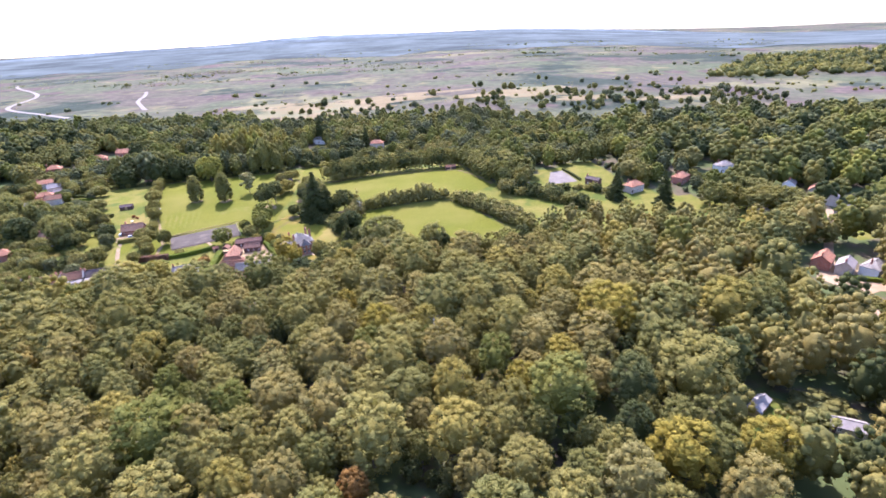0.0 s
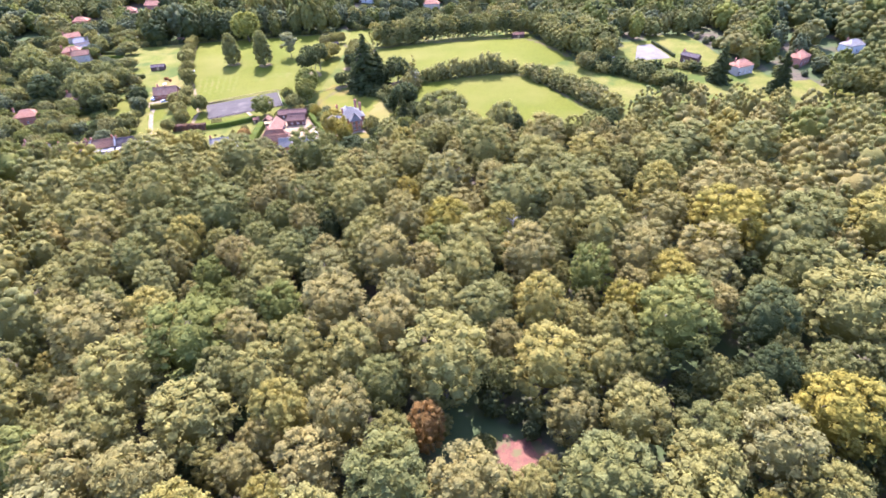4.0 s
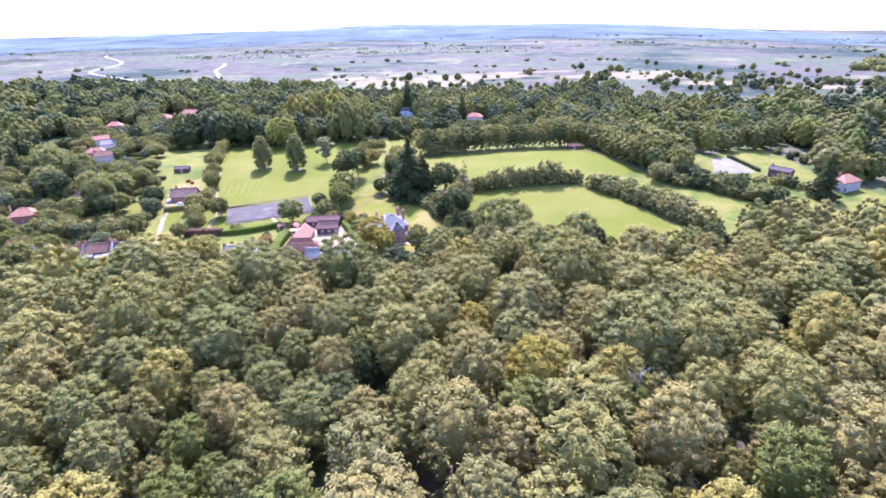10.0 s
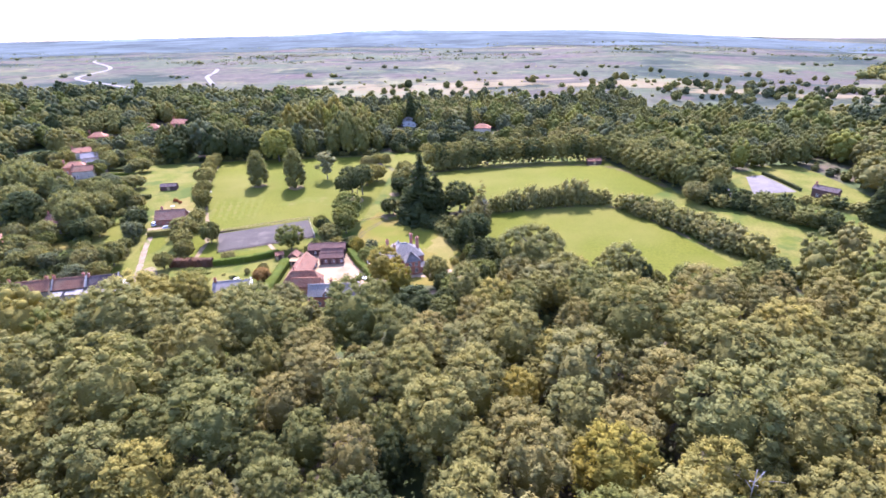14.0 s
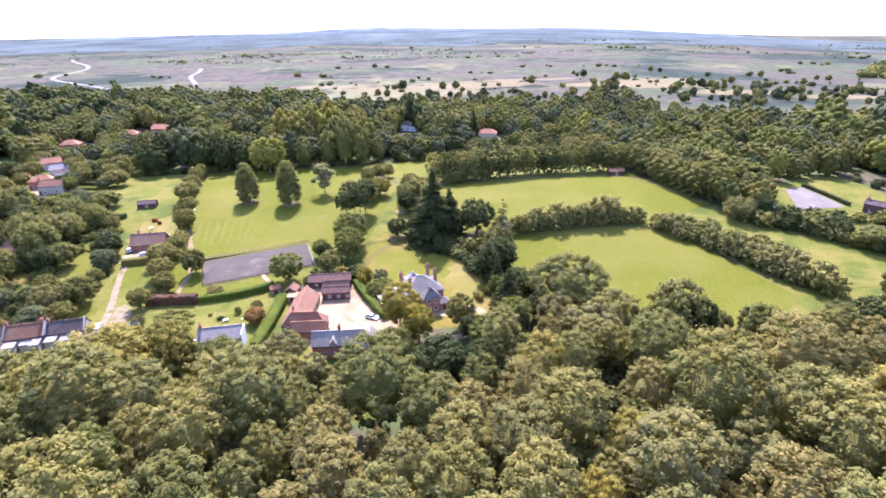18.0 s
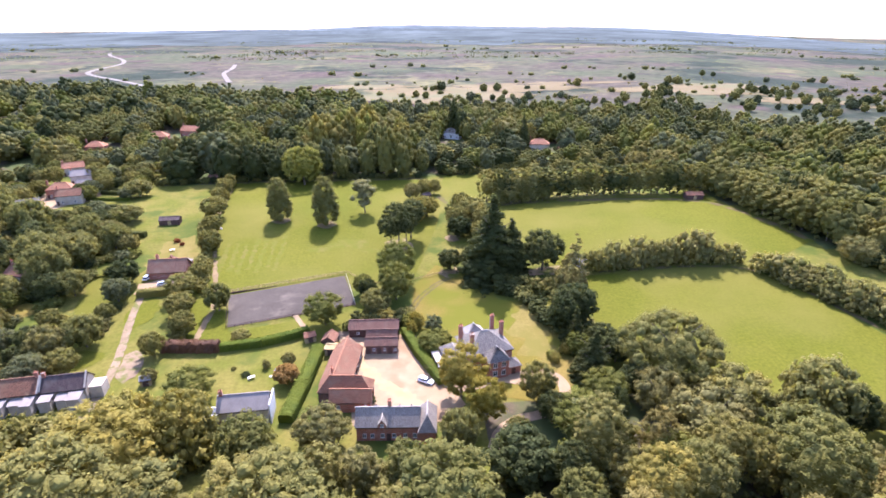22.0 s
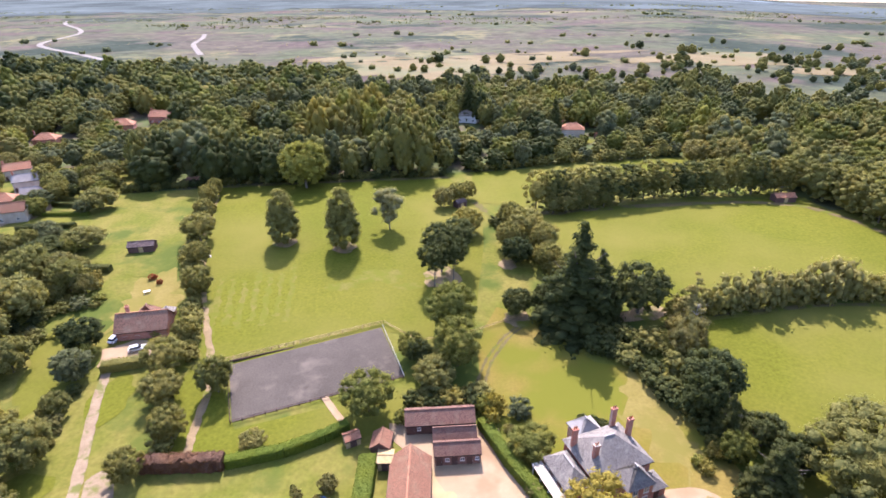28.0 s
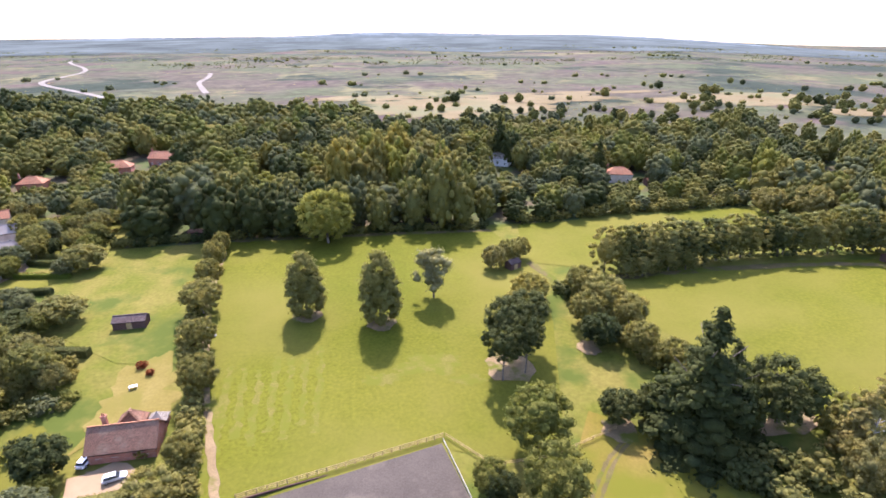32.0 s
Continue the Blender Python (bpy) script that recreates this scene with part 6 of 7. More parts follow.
def clipped_hedge(line, width, height, tint, label, seed):
    """A hedge cut square: a soft-edged core with leaf sprays over top and sides."""
    rng = np.random.default_rng(seed)
    pts = [Vector(p) for p in line]
    verts, faces = [], []
    for a, b in zip(pts, pts[1:]):
        d = (b - a).normalized()
        s = Vector((-d.y, d.x))
        n = max(2, int((b - a).length / 0.8))
        base = len(verts)
        prof = [(-0.5, 0.0), (-0.52, 0.6), (-0.46, 0.93), (-0.25, 1.02), (0.25, 1.02), (0.46, 0.93), (0.52, 0.6), (0.5, 0.0)]
        for k in range(n + 1):
            p = a.lerp(b, k / n)
            z = terrain(p.x, p.y) - 0.1
            for u, w in prof:
                j = rng.normal(scale=0.05 if tint != "purple" else 0.22, size=2)
                q = p + s * (u * width + j[0])
                verts.append((q.x, q.y, z + w * height + j[1]))
        for k in range(n):
            for j in range(7):
                o = base + k * 8 + j
                faces.append((o, o + 1, o + 9, o + 8))
        faces += [tuple(base + j for j in range(8)), tuple(base + n * 8 + 7 - j for j in range(8))]
        cards = int((b - a).length * (width + 2 * height) * 9)
        f, u = rng.random(cards), rng.random(cards)
        run = width + 2 * height
        for k in range(cards):
            w = u[k] * run
            off, zz, nn = (-width / 2, w, -s) if w < height else (w - height - width / 2, height, None) if w < height + width else (width / 2, run - w, s)
            p = a.lerp(b, float(f[k]))
            c = Vector((p.x + s.x * off, p.y + s.y * off, terrain(p.x, p.y) + zz))
            nv = Vector((0, 0, 1)) if nn is None else Vector((nn.x, nn.y, 0.3))
            nv = (nv + Vector(rng.normal(scale=0.35, size=3))).normalized()
            e = nv.cross(Vector(rng.normal(size=3))).normalized() * 0.2
            g = nv.cross(e) * 0.6
            o = len(verts)
            verts += [tuple(c - e), tuple(c + g), tuple(c + e), tuple(c - g)]
            faces.append((o, o + 1, o + 2, o + 3))
    return tagged(mesh_ob("hedge", verts, faces, LEAF[tint]), label, "hedge")


clipped_hedge([(-120.5, 319.2), (-103.6, 318.2)], 2.8, 3.2, "purple", "clipped purple beech hedge along the garden", 1)
clipped_hedge([(-103.4, 318.2), (-92, 320), (-84, 323), (-79, 325.6)], 2.2, 2.4, "hedge", "clipped green hedge along the garden", 2)
clipped_hedge([(-74.4, 316), (-76.2, 300), (-78, 286)], 3.6, 2.6, "hedge", "broad clipped green hedge beside the long barn", 3)
clipped_hedge([(-49.4, 323.4), (-45.4, 312), (-39.2, 298.5)], 2.6, 2.4, "hedge", "clipped hedge between courtyard and villa", 4)
clipped_hedge([(-193, 455), (-206, 458)], 1.8, 2.0, "dark", "dark clipped hedge between small lawns", 21)
clipped_hedge([(-186, 445), (-204, 447)], 1.6, 1.6, "hedge", "low clipped green hedge between small lawns", 22)
clipped_hedge([(-185, 433), (-204, 434)], 1.8, 2.0, "dark", "dark clipped hedge between small lawns", 23)
clipped_hedge([(224, 186), (237, 177)], 2.2, 2.0, "hedge", "clipped hedge beside the lane houses", 25)
clipped_hedge([(-141, 350.5), (-130.5, 352)], 2.8, 2.4, "green", "thick clipped hedge in front of the bungalow", 5)
clipped_hedge([(-206, 433), (-186, 434)], 2.0, 1.8, "dark", "dark clipped hedge across the back gardens", 7)
clipped_hedge([(-212, 448), (-188, 446)], 1.8, 1.6, "green", "low clipped hedge across the back gardens", 8)
clipped_hedge([(-208, 464), (-186, 462)], 1.8, 1.6, "green", "low clipped hedge beside the far gardens", 9)
clipped_hedge([(169.5, 383), (171.5, 356)], 1.6, 1.8, "dark", "dark clipped hedge beside the sand arena", 10)
clipped_hedge([(-186, 402), (-158, 398)], 2.2, 2.2, "dark", "dark hedge beside the paddock", 11)

# ---- tracks and drives ----
strip("farm_track", [(-128, 284), (-129, 300), (-131, 314), (-135.5, 330), (-138.5, 342), (-140, 352), (-140.5, 360)], 2.3, TRACK, 0.16, "pale stony track between the gardens", "track", 0.12)
patch("drive", blob(-137.2, 356.2, 7.0, 5.4, 3, 16), GRAVEL, 0.18, "pale gravel drive in front of the bungalow", "drive")
patch("gravel_heap_ground", blob(-126.5, 312, 3.2, 7.0, 5, 14, 0.3), TRACK, 0.13, "stony parking place beside the track", "track")
strip("worn_path", [(-112, 320), (-113, 330), (-112.5, 342), (-115, 352), (-122, 372), (-128, 392), (-136, 425), (-141, 462)], 1.8, BARE, 0.15, "worn earth path along the meadow hedge", "path", 0.3)
strip("path", [(-85, 335.5), (-82.5, 331), (-80, 327)], 1.6, GRAVEL, 0.17, "short gravel path to the riding arena", "path", 0.05)
strip("path", [(-40, 316), (-35, 308), (-33, 302)], 2.0, GRAVEL, 0.17, "gravel path along the villa hedge", "path", 0.08)
strip("drive", [(-38, 296), (-28, 297.5), (-18, 301.5), (-10, 301), (-7, 296), (-9, 288), (-16, 284.4), (-22, 283.6), (-27, 280), (-30, 272)], 3.0, GRAVEL, 0.17, "gravel drive curving past the villa", "drive", 0.08)
patch("forecourt", blob(-19, 299.5, 6, 3, 7, 16), GRAVEL, 0.19, "gravel forecourt in front of the villa", "drive")
for dx in (-0.9, 0.9):
    strip("worn_path", [(-48 + dx, 335), (-44.5 + dx, 344), (-38.5 + dx, 352), (-31 + dx, 358.5)], 0.8, EARTH_AND_SHADE, 0.12, "faint worn wheel rut across the dry lawn", "path", 0.5)
# Margin strips: dark earth colour that also paints the shade by trees and hedges.
strip("field_margin", [(-10, 424), (40, 425.5), (92, 421), (101, 398), (109, 366)], 3.4, EARTH_AND_SHADE, 0.13, "bare margin with painted shade along the field edge", "path", 0.4)
strip("field_margin", [(20, 352), (72, 350), (80, 338), (95, 300)], 1.4, EARTH_AND_SHADE, 0.13, "bare strip with painted shade under the field hedge", "path", 0.5)
strip("field_margin", [(-33, 440), (-27, 420), (-22, 400), (-14, 376)], 2.4, EARTH_AND_SHADE, 0.13, "bare worn path with painted shade beside the meadow trees", "path", 0.4)
strip("field_margin", [(-140, 473), (-90, 474), (-40, 473)], 2.6, EARTH_AND_SHADE, 0.13, "bare shaded margin below the tree belt", "path", 0.4)
for k, (x, y, rx, ry) in enumerate(((-52, 383, 5.5, 6.5), (-33, 360, 4, 4), (2, 356, 9, 3), (-105, 411, 4.2, 3.4), (-84, 405, 4.4, 3.6), (-30, 388, 3, 3))):
    patch("bare_patch", blob(x, y, rx, ry, 30 + k), BARE, 0.18, "bare earth worn under the trees", "ground")
PARCHED = surface("parched_grass", (0.102, 0.095, 0.019), (0.112, 0.100, 0.024), 0.3, 2.0, c=(0.088, 0.092, 0.013), c_scale=0.35, c_lo=0.36, c_hi=0.56)
for k in range(7):
    strip("worn_streak", [(-118 + 3.3 * k, 362 + k * 0.6 + 3 * (k % 2)), (-119.5 + 3.5 * k, 376 + k), (-121 + 3.6 * k, 390 + k - 2 * (k % 3))], 1.7, PARCHED, 0.10, "pale worn streak in the mown grass", "ground", 0.75)
for k, (x, y, rx, ry) in enumerate(((-72, 386, 8, 4.0), (-84, 381, 4, 2.2), (-122, 372, 3.0, 7), (-64, 379, 4, 2.0), (-120, 354, 2.4, 6))):
    patch("worn_patch", ragged(x, y, rx, ry, 41 + k), PARCHED, 0.105, "pale parched patch in the meadow", "ground")
strip("lane", [(205, 120), (208, 150), (218, 184), (236, 206), (262, 232), (290, 256), (300, 280), (318, 320)], 4.4, GRAVEL, 0.2, "pale lane between houses at the wood's edge", "road", 0.05)
patch("garden_ground", blob(226, 184, 13, 15, 50), GRAVEL, 0.1, "pale gravel and paving round the lane houses", "drive")
patch("garden_ground", blob(-220, 462, 15, 26, 51), GRAVEL, 0.1, "pale paved yards round the old houses", "drive")
patch("garden_ground", blob(-200, 425, 12, 5, 52), GRASS, 0.10, "small bright lawn between hedges", "lawn")
patch("garden_ground", blob(-199, 441, 10, 5, 53), GRASS, 0.10, "small bright lawn between hedges", "lawn")
BRACKEN = surface("dry_bracken", (0.120, 0.052, 0.036), (0.165, 0.074, 0.046), 0.5, 3.0, c=(0.10, 0.085, 0.035), c_scale=0.3)
patch("bracken_bank", ragged(12.5, 103.5, 7.5, 6.5, 60), BRACKEN, 0.1, "rusty brown bracken and bare earth in the wood", "ground")
patch("garden_ground", blob(-142, 316, 6, 4.5, 61), GRASS, 0.11, "small lawn among flower beds behind the terrace", "lawn")
patch("garden_ground", blob(-175, 344, 7, 4, 62), LAWN, 0.11, "sun-dried sloping lawn among trees", "lawn")
patch("garden_ground", blob(-155, 350, 4.5, 13, 54, 18, 0.2), GRASS, 0.10, "narrow bright lawn behind the cottages", "lawn")
patch("garden_ground", blob(-158.5, 364, 4.0, 11, 63), GRASS, 0.11, "bright narrow lawn between garden shrubs", "lawn")
patch("garden_ground", blob(-135, 340, 4.6, 8, 55), GRASS, 0.10, "square bright lawn beside the track", "lawn")
patch("garden_ground", blob(40, 526, 9, 6, 56), GRASS, 0.10, "bright lawn in front of a far house", "lawn")
patch("straw_paddock", blob(-238, 392, 12, 16, 57), STRAW, 0.14, "small dry tan paddock among trees", "field")
patch("garden_ground", blob(124, 108, 12, 14, 58), ROUGH_GRASS, 0.1, "sunny glade beside the woodland sheds", "lawn")
patch("garden_ground", blob(76, 76, 10, 8, 59), LAWN, 0.1, "dry grass glade in the wood", "lawn")


# ---- fences ----
def fence(name, line, gap, post, height, rails, label, material):
    root = new(name)
    a0 = Vector(line[0])
    root.location = (a0.x, a0.y, terrain(a0.x, a0.y))
    bm = bmesh.new()
    add_box(bm, -post / 2, post / 2, -post / 2, post / 2, -0.3, height)
    bmesh.ops.bevel(bm, geom=[e for e in bm.edges if all(v.co.z > 0 for v in e.verts)], offset=post * 0.2, segments=1, affect="EDGES")
    me = bpy.data.meshes.new("post")
    bm.to_mesh(me)
    bm.free()
    me.materials.append(material)
    for a, b in zip(line, line[1:]):
        a, b = Vector(a), Vector(b)
        n = max(1, round((b - a).length / gap))
        d = (b - a) / n
        side = Vector((-d.y, d.x)).normalized() * 0.03
        for k in range(n + 1):
            p = a + d * k
            ob = new("post", me)
            ob.parent = root
            ob.location = Vector((p.x, p.y, terrain(p.x, p.y))) - root.location
        for z in rails:
            for k in range(n):
                bm = bmesh.new()
                p, q = a + d * k, a + d * (k + 1)
                ends = []
                for w in (p, q):
                    zz = terrain(w.x, w.y) + z
                    ends.append([bm.verts.new(Vector((w.x + side.x * s, w.y + side.y * s, zz + dz)) - root.location) for s, dz in ((-1, -0.06), (1, -0.06), (1, 0.06), (-1, 0.06))])
                for j in range(4):
                    bm.faces.new((ends[0][j], ends[0][(j + 1) % 4], ends[1][(j + 1) % 4], ends[1][j]))
                part("rail", bm, material, root)
    return tagged(root, label, "fence")


fence("arena_fence", [(-111, 350.6), (-71.2, 361.6)], 1.9, 0.16, 1.35, (0.45, 0.85, 1.25), "tan timber post and rail fence above the arena", FENCE_WOOD)
fence("arena_fence", [(-110.4, 348.8), (-105.2, 329.6)], 2.4, 0.14, 1.2, (0.5, 1.05), "dark timber rail fence at the arena end", DARK_WOOD)
fence("arena_fence", [(-105.2, 329.6), (-66.2, 340)], 2.6, 0.14, 1.1, (0.5, 1.0), "dark timber rail fence along the arena", DARK_WOOD)
fence("arena_kickboard", [(-71.2, 361.0), (-66.0, 340.6)], 1.6, 0.12, 0.5, (0.15, 0.3, 0.42), "pale low kickboard at the arena end", STONE)
fence("wire_fence", [(-70.6, 361.8), (-62, 353), (-50, 354), (-34, 360)], 2.2, 0.1, 1.1, (0.55, 1.0), "weathered post fence across the lawn", FENCE_WOOD)
box_part("arena_edge", (0, 39.6, -0.15, 0.15, -0.2, 0.42), DARK_WOOD, None).matrix_basis = pose(-110.2, 350.1, terrain(-90, 355) - 0.1, 0, 1.0, 15.6)
tagged(bpy.data.objects["arena_edge"], "dark retaining board along the arena", "edging")


# ---- cars ----
def car(x, y, rot, colour, label, long=4.3, tall=1.5):
    root = site("car", x, y, rot, label, "car")
    w = 0.88
    prof = [(-long / 2, 0.35), (-long / 2, 0.75), (-long / 2 + 0.15, 0.92), (long * 0.22, 0.95), (long / 2 - 0.1, 0.78), (long / 2, 0.55), (long / 2, 0.32)]
    bm = bmesh.new()
    sides = []
    for yy in (-w, w):
        sides.append([bm.verts.new((px, yy, pz)) for px, pz in prof])
    bm.faces.new(sides[0])
    bm.faces.new(sides[1][::-1])
    for j in range(len(prof)):
        k = (j + 1) % len(prof)
        bm.faces.new((sides[0][j], sides[1][j], sides[1][k], sides[0][k]))
    bmesh.ops.bevel(bm, geom=bm.edges[:], offset=0.07, segments=2, affect="EDGES")
    part("body", bm, colour, root)
    bm = bmesh.new()
    low = [bm.verts.new(p) for p in ((-long * 0.44, -0.8, 0.92), (long * 0.24, -0.8, 0.93), (long * 0.24, 0.8, 0.93), (-long * 0.44, 0.8, 0.92))]
    up = [bm.verts.new(p) for p in ((-long * 0.38, -0.62, tall - 0.05), (long * 0.08, -0.62, tall - 0.05), (long * 0.08, 0.62, tall - 0.05), (-long * 0.38, 0.62, tall - 0.05))]
    for j in range(4):
        bm.faces.new((low[j], low[(j + 1) % 4], up[(j + 1) % 4], up[j]))
    part("window_band", bm, GLASS, root, "dark car windows")
    box_part("roof", (-long * 0.385, long * 0.085, -0.64, 0.64, tall - 0.05, tall), colour, root, "", 0.02)
    for px in (-long * 0.31, long * 0.31):
        for yy in (-w, w):
            bm = bmesh.new()
            bmesh.ops.create_cone(bm, cap_ends=True, segments=18, radius1=0.32, radius2=0.32, depth=0.2, matrix=pose(px, yy * 0.95, 0.32, 90))
            wh = part("wheel", bm, RUBBER, root, "black rubber tyre")
            bm = bmesh.new()
            bmesh.ops.create_cone(bm, cap_ends=True, segments=14, radius1=0.19, radius2=0.17, depth=0.04, matrix=pose(px, yy * 0.95 + math.copysign(0.12, yy), 0.32, 90))
            part("rim", bm, STEEL, wh, "silver wheel rim")
    for yy in (-0.62, 0.62):
        box_part("headlight", (long / 2 - 0.03, long / 2 + 0.02, yy - 0.14, yy + 0.14, 0.6, 0.72), GLASS, root)
        box_part("tail_light", (-long / 2 - 0.02, -long / 2 + 0.03, yy - 0.12, yy + 0.12, 0.68, 0.84), TERRACOTTA, root)


SILVER, WHITE_CAR, BLUE = paint("silver_paint", (0.45, 0.46, 0.48)), paint("white_car_paint", (0.75, 0.75, 0.75)), paint("blue_paint", (0.08, 0.16, 0.35))
car(-43.8, 299.8, -32, WHITE_CAR, "white estate car parked on the gravel courtyard", 4.6)
car(-135.2, 357.6, 20, SILVER, "silver car parked before the bungalow")
car(-142.6, 362.4, 80, WHITE_CAR, "white car parked beside the bungalow")
car(-142.8, 367.4, 82, BLUE, "blue car parked beside the bungalow")
car(-209, 477, 30, WHITE_CAR, "white car beside the old houses")
car(292, 252, 40, WHITE_CAR, "white car on the pale lane")
car(212, 164, 70, SILVER, "silver car on the pale lane")


# ---- small things in the gardens ----
def rock(x, y, r, label, material=None):
    bm = bmesh.new()
    bmesh.ops.create_icosphere(bm, subdivisions=2, radius=r)
    rng = random.Random(int(x * 10))
    for v in bm.verts:
        v.co *= 1 + rng.uniform(-0.18, 0.18)
        v.co.z *= 0.6
    me = bpy.data.meshes.new("boulder")
    bm.to_mesh(me)
    bm.free()
    me.materials.append(material or STONE)
    ob = new("boulder", me)
    ob.location = (x, y, terrain(x, y) + 0.3 * r)
    tagged(ob, label, "boulder")


def table_set(x, y, rot, label):
    t = site("garden_table", x, y, rot, label, "table")
    box_part("tabletop", (-0.9, 0.9, -0.5, 0.5, 0.70, 0.75), WHITE, t, "", 0.01)
    for px in (-0.8, 0.8):
        for py in (-0.4, 0.4):
            box_part("leg", (px - 0.04, px + 0.04, py - 0.04, py + 0.04, -0.1, 0.70), WHITE, t)


def round_pool(x, y):
    p = site("round_pool", x, y, 0, "round white raised garden pool beside old houses", "pool")
    bm = bmesh.new()
    bmesh.ops.create_cone(bm, cap_ends=False, segments=28, radius1=2.6, radius2=2.6, depth=1.3, matrix=Matrix.Translation((0, 0, 0.55)))
    part("wall", bm, WHITE, p)
    bm = bmesh.new()
    bmesh.ops.create_cone(bm, cap_ends=True, segments=28, radius1=2.62, radius2=2.3, depth=0.12, matrix=Matrix.Translation((0, 0, 1.26)))
    part("cover", bm, WHITE, p, "white fabric cover")


round_pool(-211.5, 465)


def greenhouse(x, y, w, d, rot, label):
    """A white-framed glasshouse: frame bars over a glass body."""
    h = site("conservatory", x, y, rot, label, "greenhouse")
    house_body(h, -w / 2, w / 2, -d / 2, d / 2, 2.0, 2.9, "gable", WHITE, WHITE, 0.1)
    for k in range(4):
        window(h, -w / 2 + (k + 0.5) * w / 4, -d / 2, 0.5, w / 5, 1.3)


greenhouse(-215, 458, 6, 3.6, 15, "white conservatory behind the old houses")
greenhouse(-221, 470, 5, 3.4, -20, "white garden room beside the paved yard")
table_set(-142, 384, 20, "pale garden table on the dry lawn")
table_set(-91, 304.4, 30, "white garden table on the rough lawn")
table_set(-132, 407, 50, "pale bench table beside the field shelter")
rock(-129, 404, 0.7, "pale stone beside the paddock path")
rock(-44.5, 312, 0.6, "white stone at the hedge foot")
rock(-86, 305, 0.5, "pale stone on the rough lawn")


def trampoline(x, y):
    t = site("trampoline", x, y, 0, "round trampoline with a dark blue mat beside the copper tree", "trampoline")
    bm = bmesh.new()
    bmesh.ops.create_cone(bm, cap_ends=True, segments=28, radius1=1.7, radius2=1.7, depth=0.04, matrix=Matrix.Translation((0, 0, 0.8)))
    part("mat", bm, plain("dark_blue_mat", (0.03, 0.05, 0.12)), t)
    bm = bmesh.new()
    for k in range(28):
        a, b = 2 * math.pi * k / 28, 2 * math.pi * (k + 1) / 28
        quad = [bm.verts.new((r * math.cos(w), r * math.sin(w), 0.83)) for r, w in ((1.7, a), (1.95, a), (1.95, b), (1.7, b))]
        bm.faces.new(quad)
    part("rim_pad", bm, BLUE, t, "blue padded rim")
    for k in range(6):
        a = 2 * math.pi * k / 6
        box_part("leg", (1.75 * math.cos(a) - 0.04, 1.75 * math.cos(a) + 0.04, 1.75 * math.sin(a) - 0.04, 1.75 * math.sin(a) + 0.04, -0.1, 0.8), STEEL, t)


trampoline(-83.5, 306.5)

# ---- the heath beyond ----
strip("heath_road", [(-390, 930), (-460, 1010), (-540, 1090), (-580, 1150), (-590, 1230), (-600, 1330), (-660, 1450), (-764, 1601), (-840, 1760)], 8, CHALK, 0.5, "pale winding road over the heath", "road")
strip("heath_road", [(-290, 960), (-320, 1040), (-345, 1110), (-350, 1180), (-372, 1270)], 7, CHALK, 0.5, "pale sandy road over the heath", "road", 0.2)
for k, (x, y, rx, ry) in enumerate(((-20, 800, 95, 62), (70, 850, 90, 36), (300, 820, 85, 44), (360, 730, 50, 22), (-100, 880, 60, 20), (150, 900, 80, 14), (480, 700, 90, 18), (240, 600, 26, 10))):
    patch("straw_field", ragged(x, y, rx, ry, 70 + k), STRAW, 0.45, "dry straw-coloured grassland on the heath edge", "field", step=30)
heath_rng = random.Random(77)
scrub = Stand()
BUSH = [crown_arrays(500 + k, "mound", 10, 5.0, 3.2, 0.0, 4, 0.8, body_size=0.8) for k in range(4)]
TUFT = [crown_arrays(520 + k, "mound", 3, 4.0, 2.0, 0.0, 2, 1.2, body_size=0) for k in range(4)]
for k in range(9000):
    y = 700 + 1700 * heath_rng.random() ** 1.5
    x = heath_rng.uniform(-0.85, 0.85) * (y + 100)
    if noise.noise((x / 90, y / 60, 3)) > 0.02:
        scrub.add(TUFT[k % 4], heath_rng.choice(["brown", "olive", "green", "pale", "blue"]), x, y, terrain(x, y) - 0.2, heath_rng.uniform(0.15, 0.6), heath_rng.uniform(0, 6.28), 0.5)
for x, y, r in Spread(33, 60).fill((-700, 690, 900, 1250), 1100, 1.2, 4.4, lambda x, y: heath_rng.random() < 1.1 - (y - 690) / 260, 1.1):
    scrub.add(BUSH[heath_rng.randrange(4)], heath_rng.choice(["green", "green", "olive", "blue"]), x, y, terrain(x, y) - 0.3, r / 5, heath_rng.uniform(0, 6.28))
for k in range(46):
    y = heath_rng.uniform(900, 2300)
    x0 = heath_rng.uniform(-0.9, 0.9) * y
    n = heath_rng.randrange(2, 9)
    for j in range(n):
        x, yy = x0 + heath_rng.uniform(-1, 1) * n * 9, y + heath_rng.uniform(-22, 22)
        scrub.add(BUSH[heath_rng.randrange(4)], heath_rng.choice(["green", "blue"]), x, yy, terrain(x, yy) - 0.5, heath_rng.uniform(0.3, 1.3), heath_rng.uniform(0, 6.28), 0.9)
# Mostly blue leaf here, haze painted into the tree colour.
for k in range(46):  # belts of far trees across the heath
    y0 = 1350 + 1100 * heath_rng.random()
    x0, n, lean = heath_rng.uniform(-0.9, 0.9) * y0, heath_rng.randrange(14, 60), heath_rng.uniform(-0.2, 0.2)
    for j in range(n):
        u = heath_rng.uniform(-1, 1) * n * 3.2
        x, y = x0 + u, y0 + lean * u + heath_rng.uniform(-14, 14)
        scrub.add(TUFT[j % 4], heath_rng.choice(["blue", "dark", "blue"]), x, y, terrain(x, y) - 0.5, heath_rng.uniform(0.8, 1.8), heath_rng.uniform(0, 6.28), heath_rng.uniform(0.6, 1.0))
scrub.build("heath_scrub", "scattered dark bushes and copses over the open heath", "scrub")

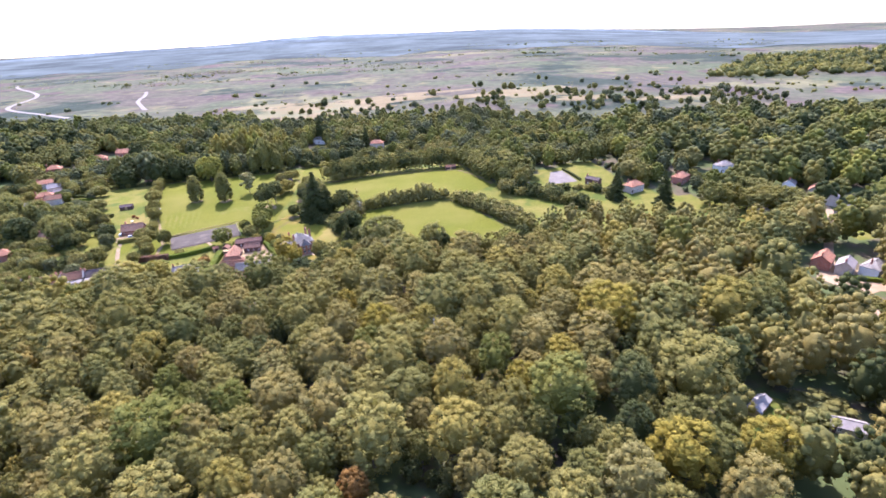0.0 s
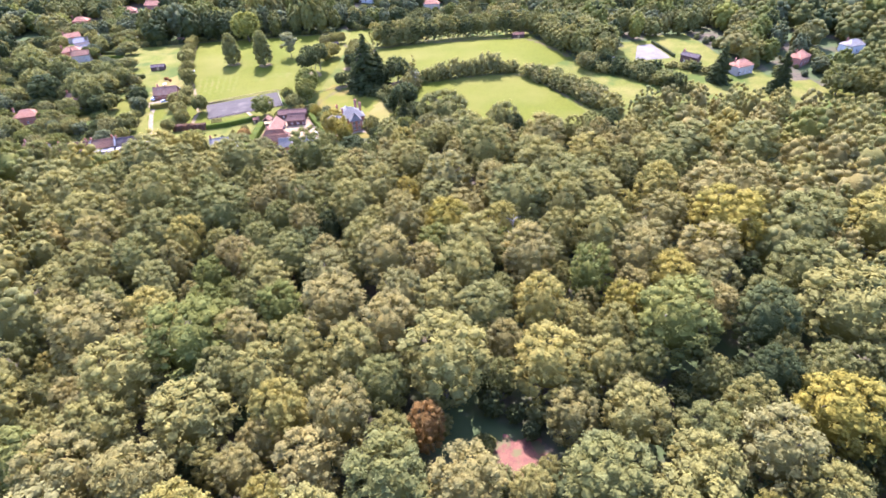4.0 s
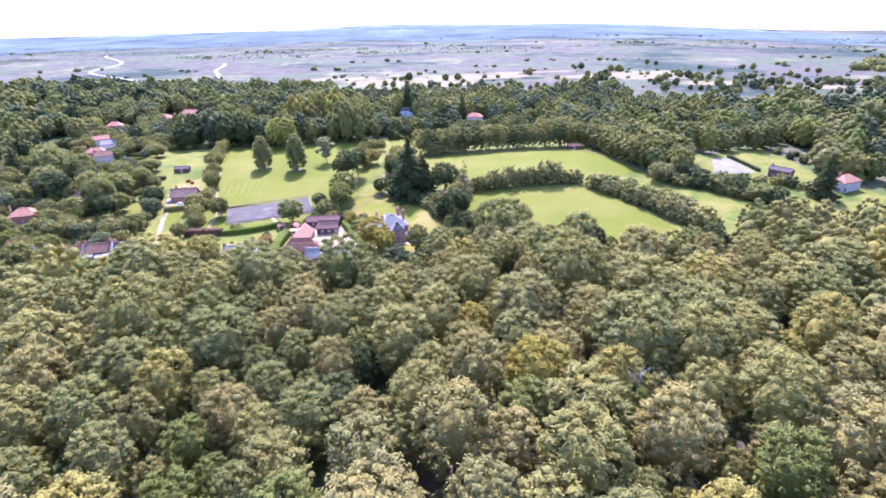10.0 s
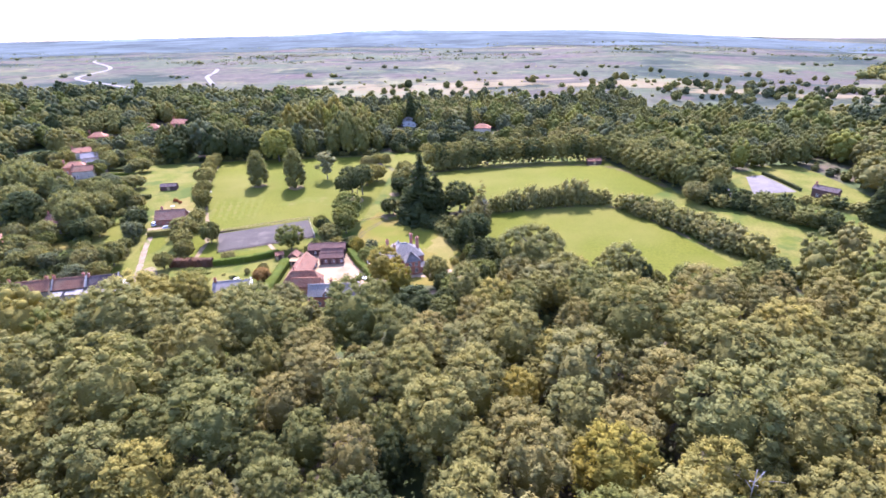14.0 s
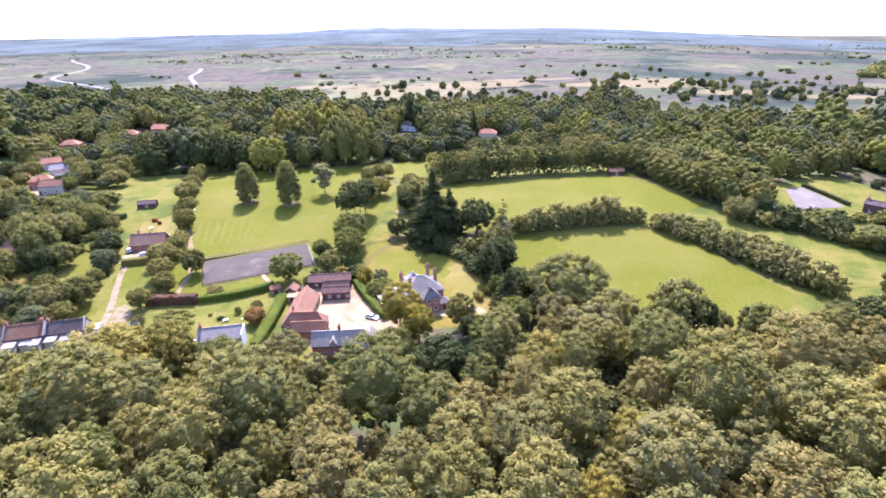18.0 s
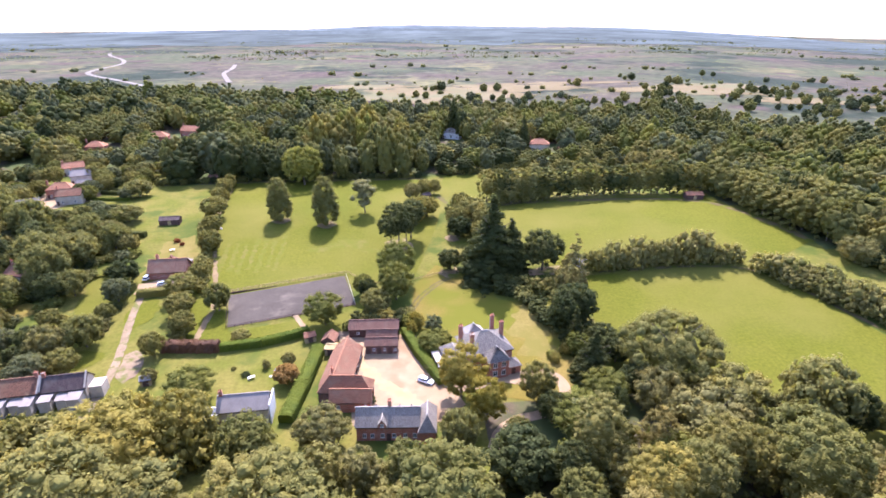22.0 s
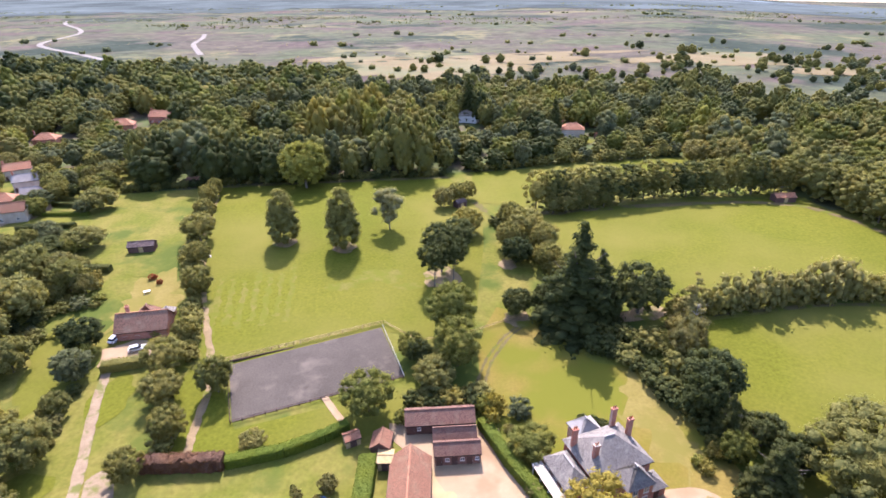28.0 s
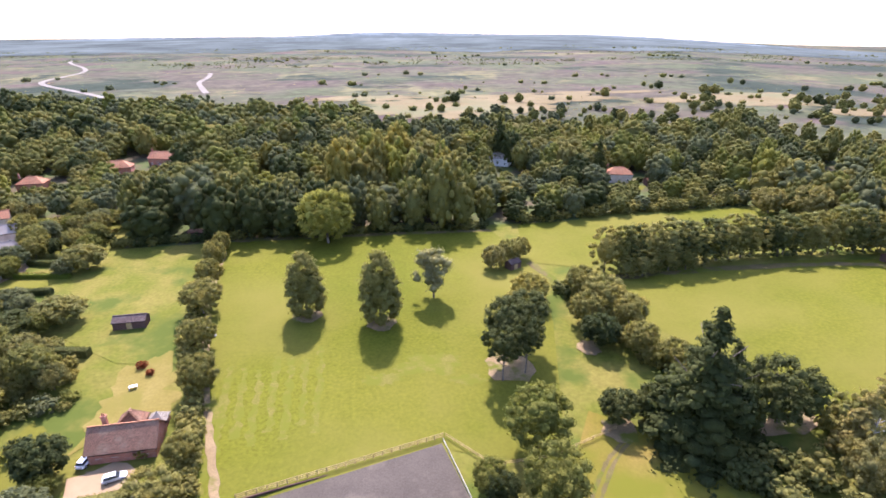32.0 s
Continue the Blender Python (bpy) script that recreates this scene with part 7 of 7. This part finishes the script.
# a wood on the heath to the right of the fields
heath_wood = Stand()
for x, y, r in Spread(34, 24).fill((520, 620, 1500, 1250), 3000, 7, 12, lambda x, y: inside(x, y, [(700, 940), (1000, 860), (1500, 900), (1500, 1240), (1050, 1250)]), 0.8):
    heath_wood.add(BUSH[heath_rng.randrange(4)], heath_rng.choice(["green", "dark", "olive"]), x, y, terrain(x, y) - 0.3, r / 5, heath_rng.uniform(0, 6.28), 1.1)
heath_wood.build("heath_wood", "distant mixed wood on the edge of the heath")


# ---- the distance: low wooded ridges with summer haze painted into their glow ----
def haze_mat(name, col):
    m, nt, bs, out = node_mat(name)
    # Unlit emission: the haze is painted in as a paler, bluer colour.
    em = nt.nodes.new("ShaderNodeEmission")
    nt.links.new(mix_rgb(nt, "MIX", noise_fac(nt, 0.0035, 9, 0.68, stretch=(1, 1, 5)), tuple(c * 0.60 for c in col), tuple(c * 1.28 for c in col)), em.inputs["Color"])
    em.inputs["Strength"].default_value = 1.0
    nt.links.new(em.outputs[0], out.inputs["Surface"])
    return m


def far_land(name, near, far, span, col, label):
    """A stretch of distant wooded plain with the haze painted into its glowing colour."""
    verts, faces, n, m = [], [], 120, 8
    for i in range(m + 1):
        for j in range(n + 1):
            a = radians(span[0] + (span[1] - span[0]) * j / n)
            edge = near * (1 + 0.16 * noise.noise((j / 9, near * 0.01, 1)) + 0.05 * noise.noise((j / 2.2, near * 0.01, 5)))
            d = edge + (far - edge) * i / m
            x, y = d * math.sin(a), d * math.cos(a)
            verts.append((x, y, terrain(x, y) + 1.0))
            if i and j:
                o = i * (n + 1) + j
                faces.append((o - n - 2, o - n - 1, o, o - 1))
    tagged(mesh_ob(name, verts, faces, haze_mat("hazed_plain_glow", col)), label, "hills", kind="structure")


far_land("backdrop", 2250, 4700, (-60, 60), (0.072, 0.087, 0.090), "distant wooded plain glowing with painted blue haze")
# Each farther ridge glows paler and bluer, haze painted as colour.
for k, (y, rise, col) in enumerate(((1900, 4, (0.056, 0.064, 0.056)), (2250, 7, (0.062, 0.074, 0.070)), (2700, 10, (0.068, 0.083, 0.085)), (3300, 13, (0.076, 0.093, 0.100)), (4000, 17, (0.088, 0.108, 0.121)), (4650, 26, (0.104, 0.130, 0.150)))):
    verts, faces = [], []
    n = 360
    for j in range(n + 1):
        a = radians(-62 + 124 * j / n)
        wave = 260 * noise.noise((j / 40, k * 7.7, 2))
        x, yy = (y + wave) * math.sin(a) * 1.02, (y + wave) * math.cos(a) * 1.02
        side = 1 - 0.75 * smooth(0.0, 0.7, math.sin(a))
        top = side * rise * (0.55 + 1.1 * noise.noise((j / 30, k * 3.1, 0))) + 2.2 * noise.noise((j / 3.5, k, 4)) + 1.6 * noise.noise((j / 1.3, k, 8))
        if k < 3:
            top *= 1.0 if noise.noise((j / 22, k * 5.3, 11)) > -0.1 + 0.4 * smooth(-0.1, 0.4, math.sin(a)) else 0.1
        g = terrain(x, yy)
        verts += [(x, yy, g - 6), (x, yy, g + max(0.2, top))]
        if j:
            faces.append((2 * j - 2, 2 * j, 2 * j + 1, 2 * j - 1))
    tagged(mesh_ob("backdrop", verts, faces, haze_mat("hazed_ridge_glow", col)), "low wooded ridge far off in blue haze", "hills", kind="structure")
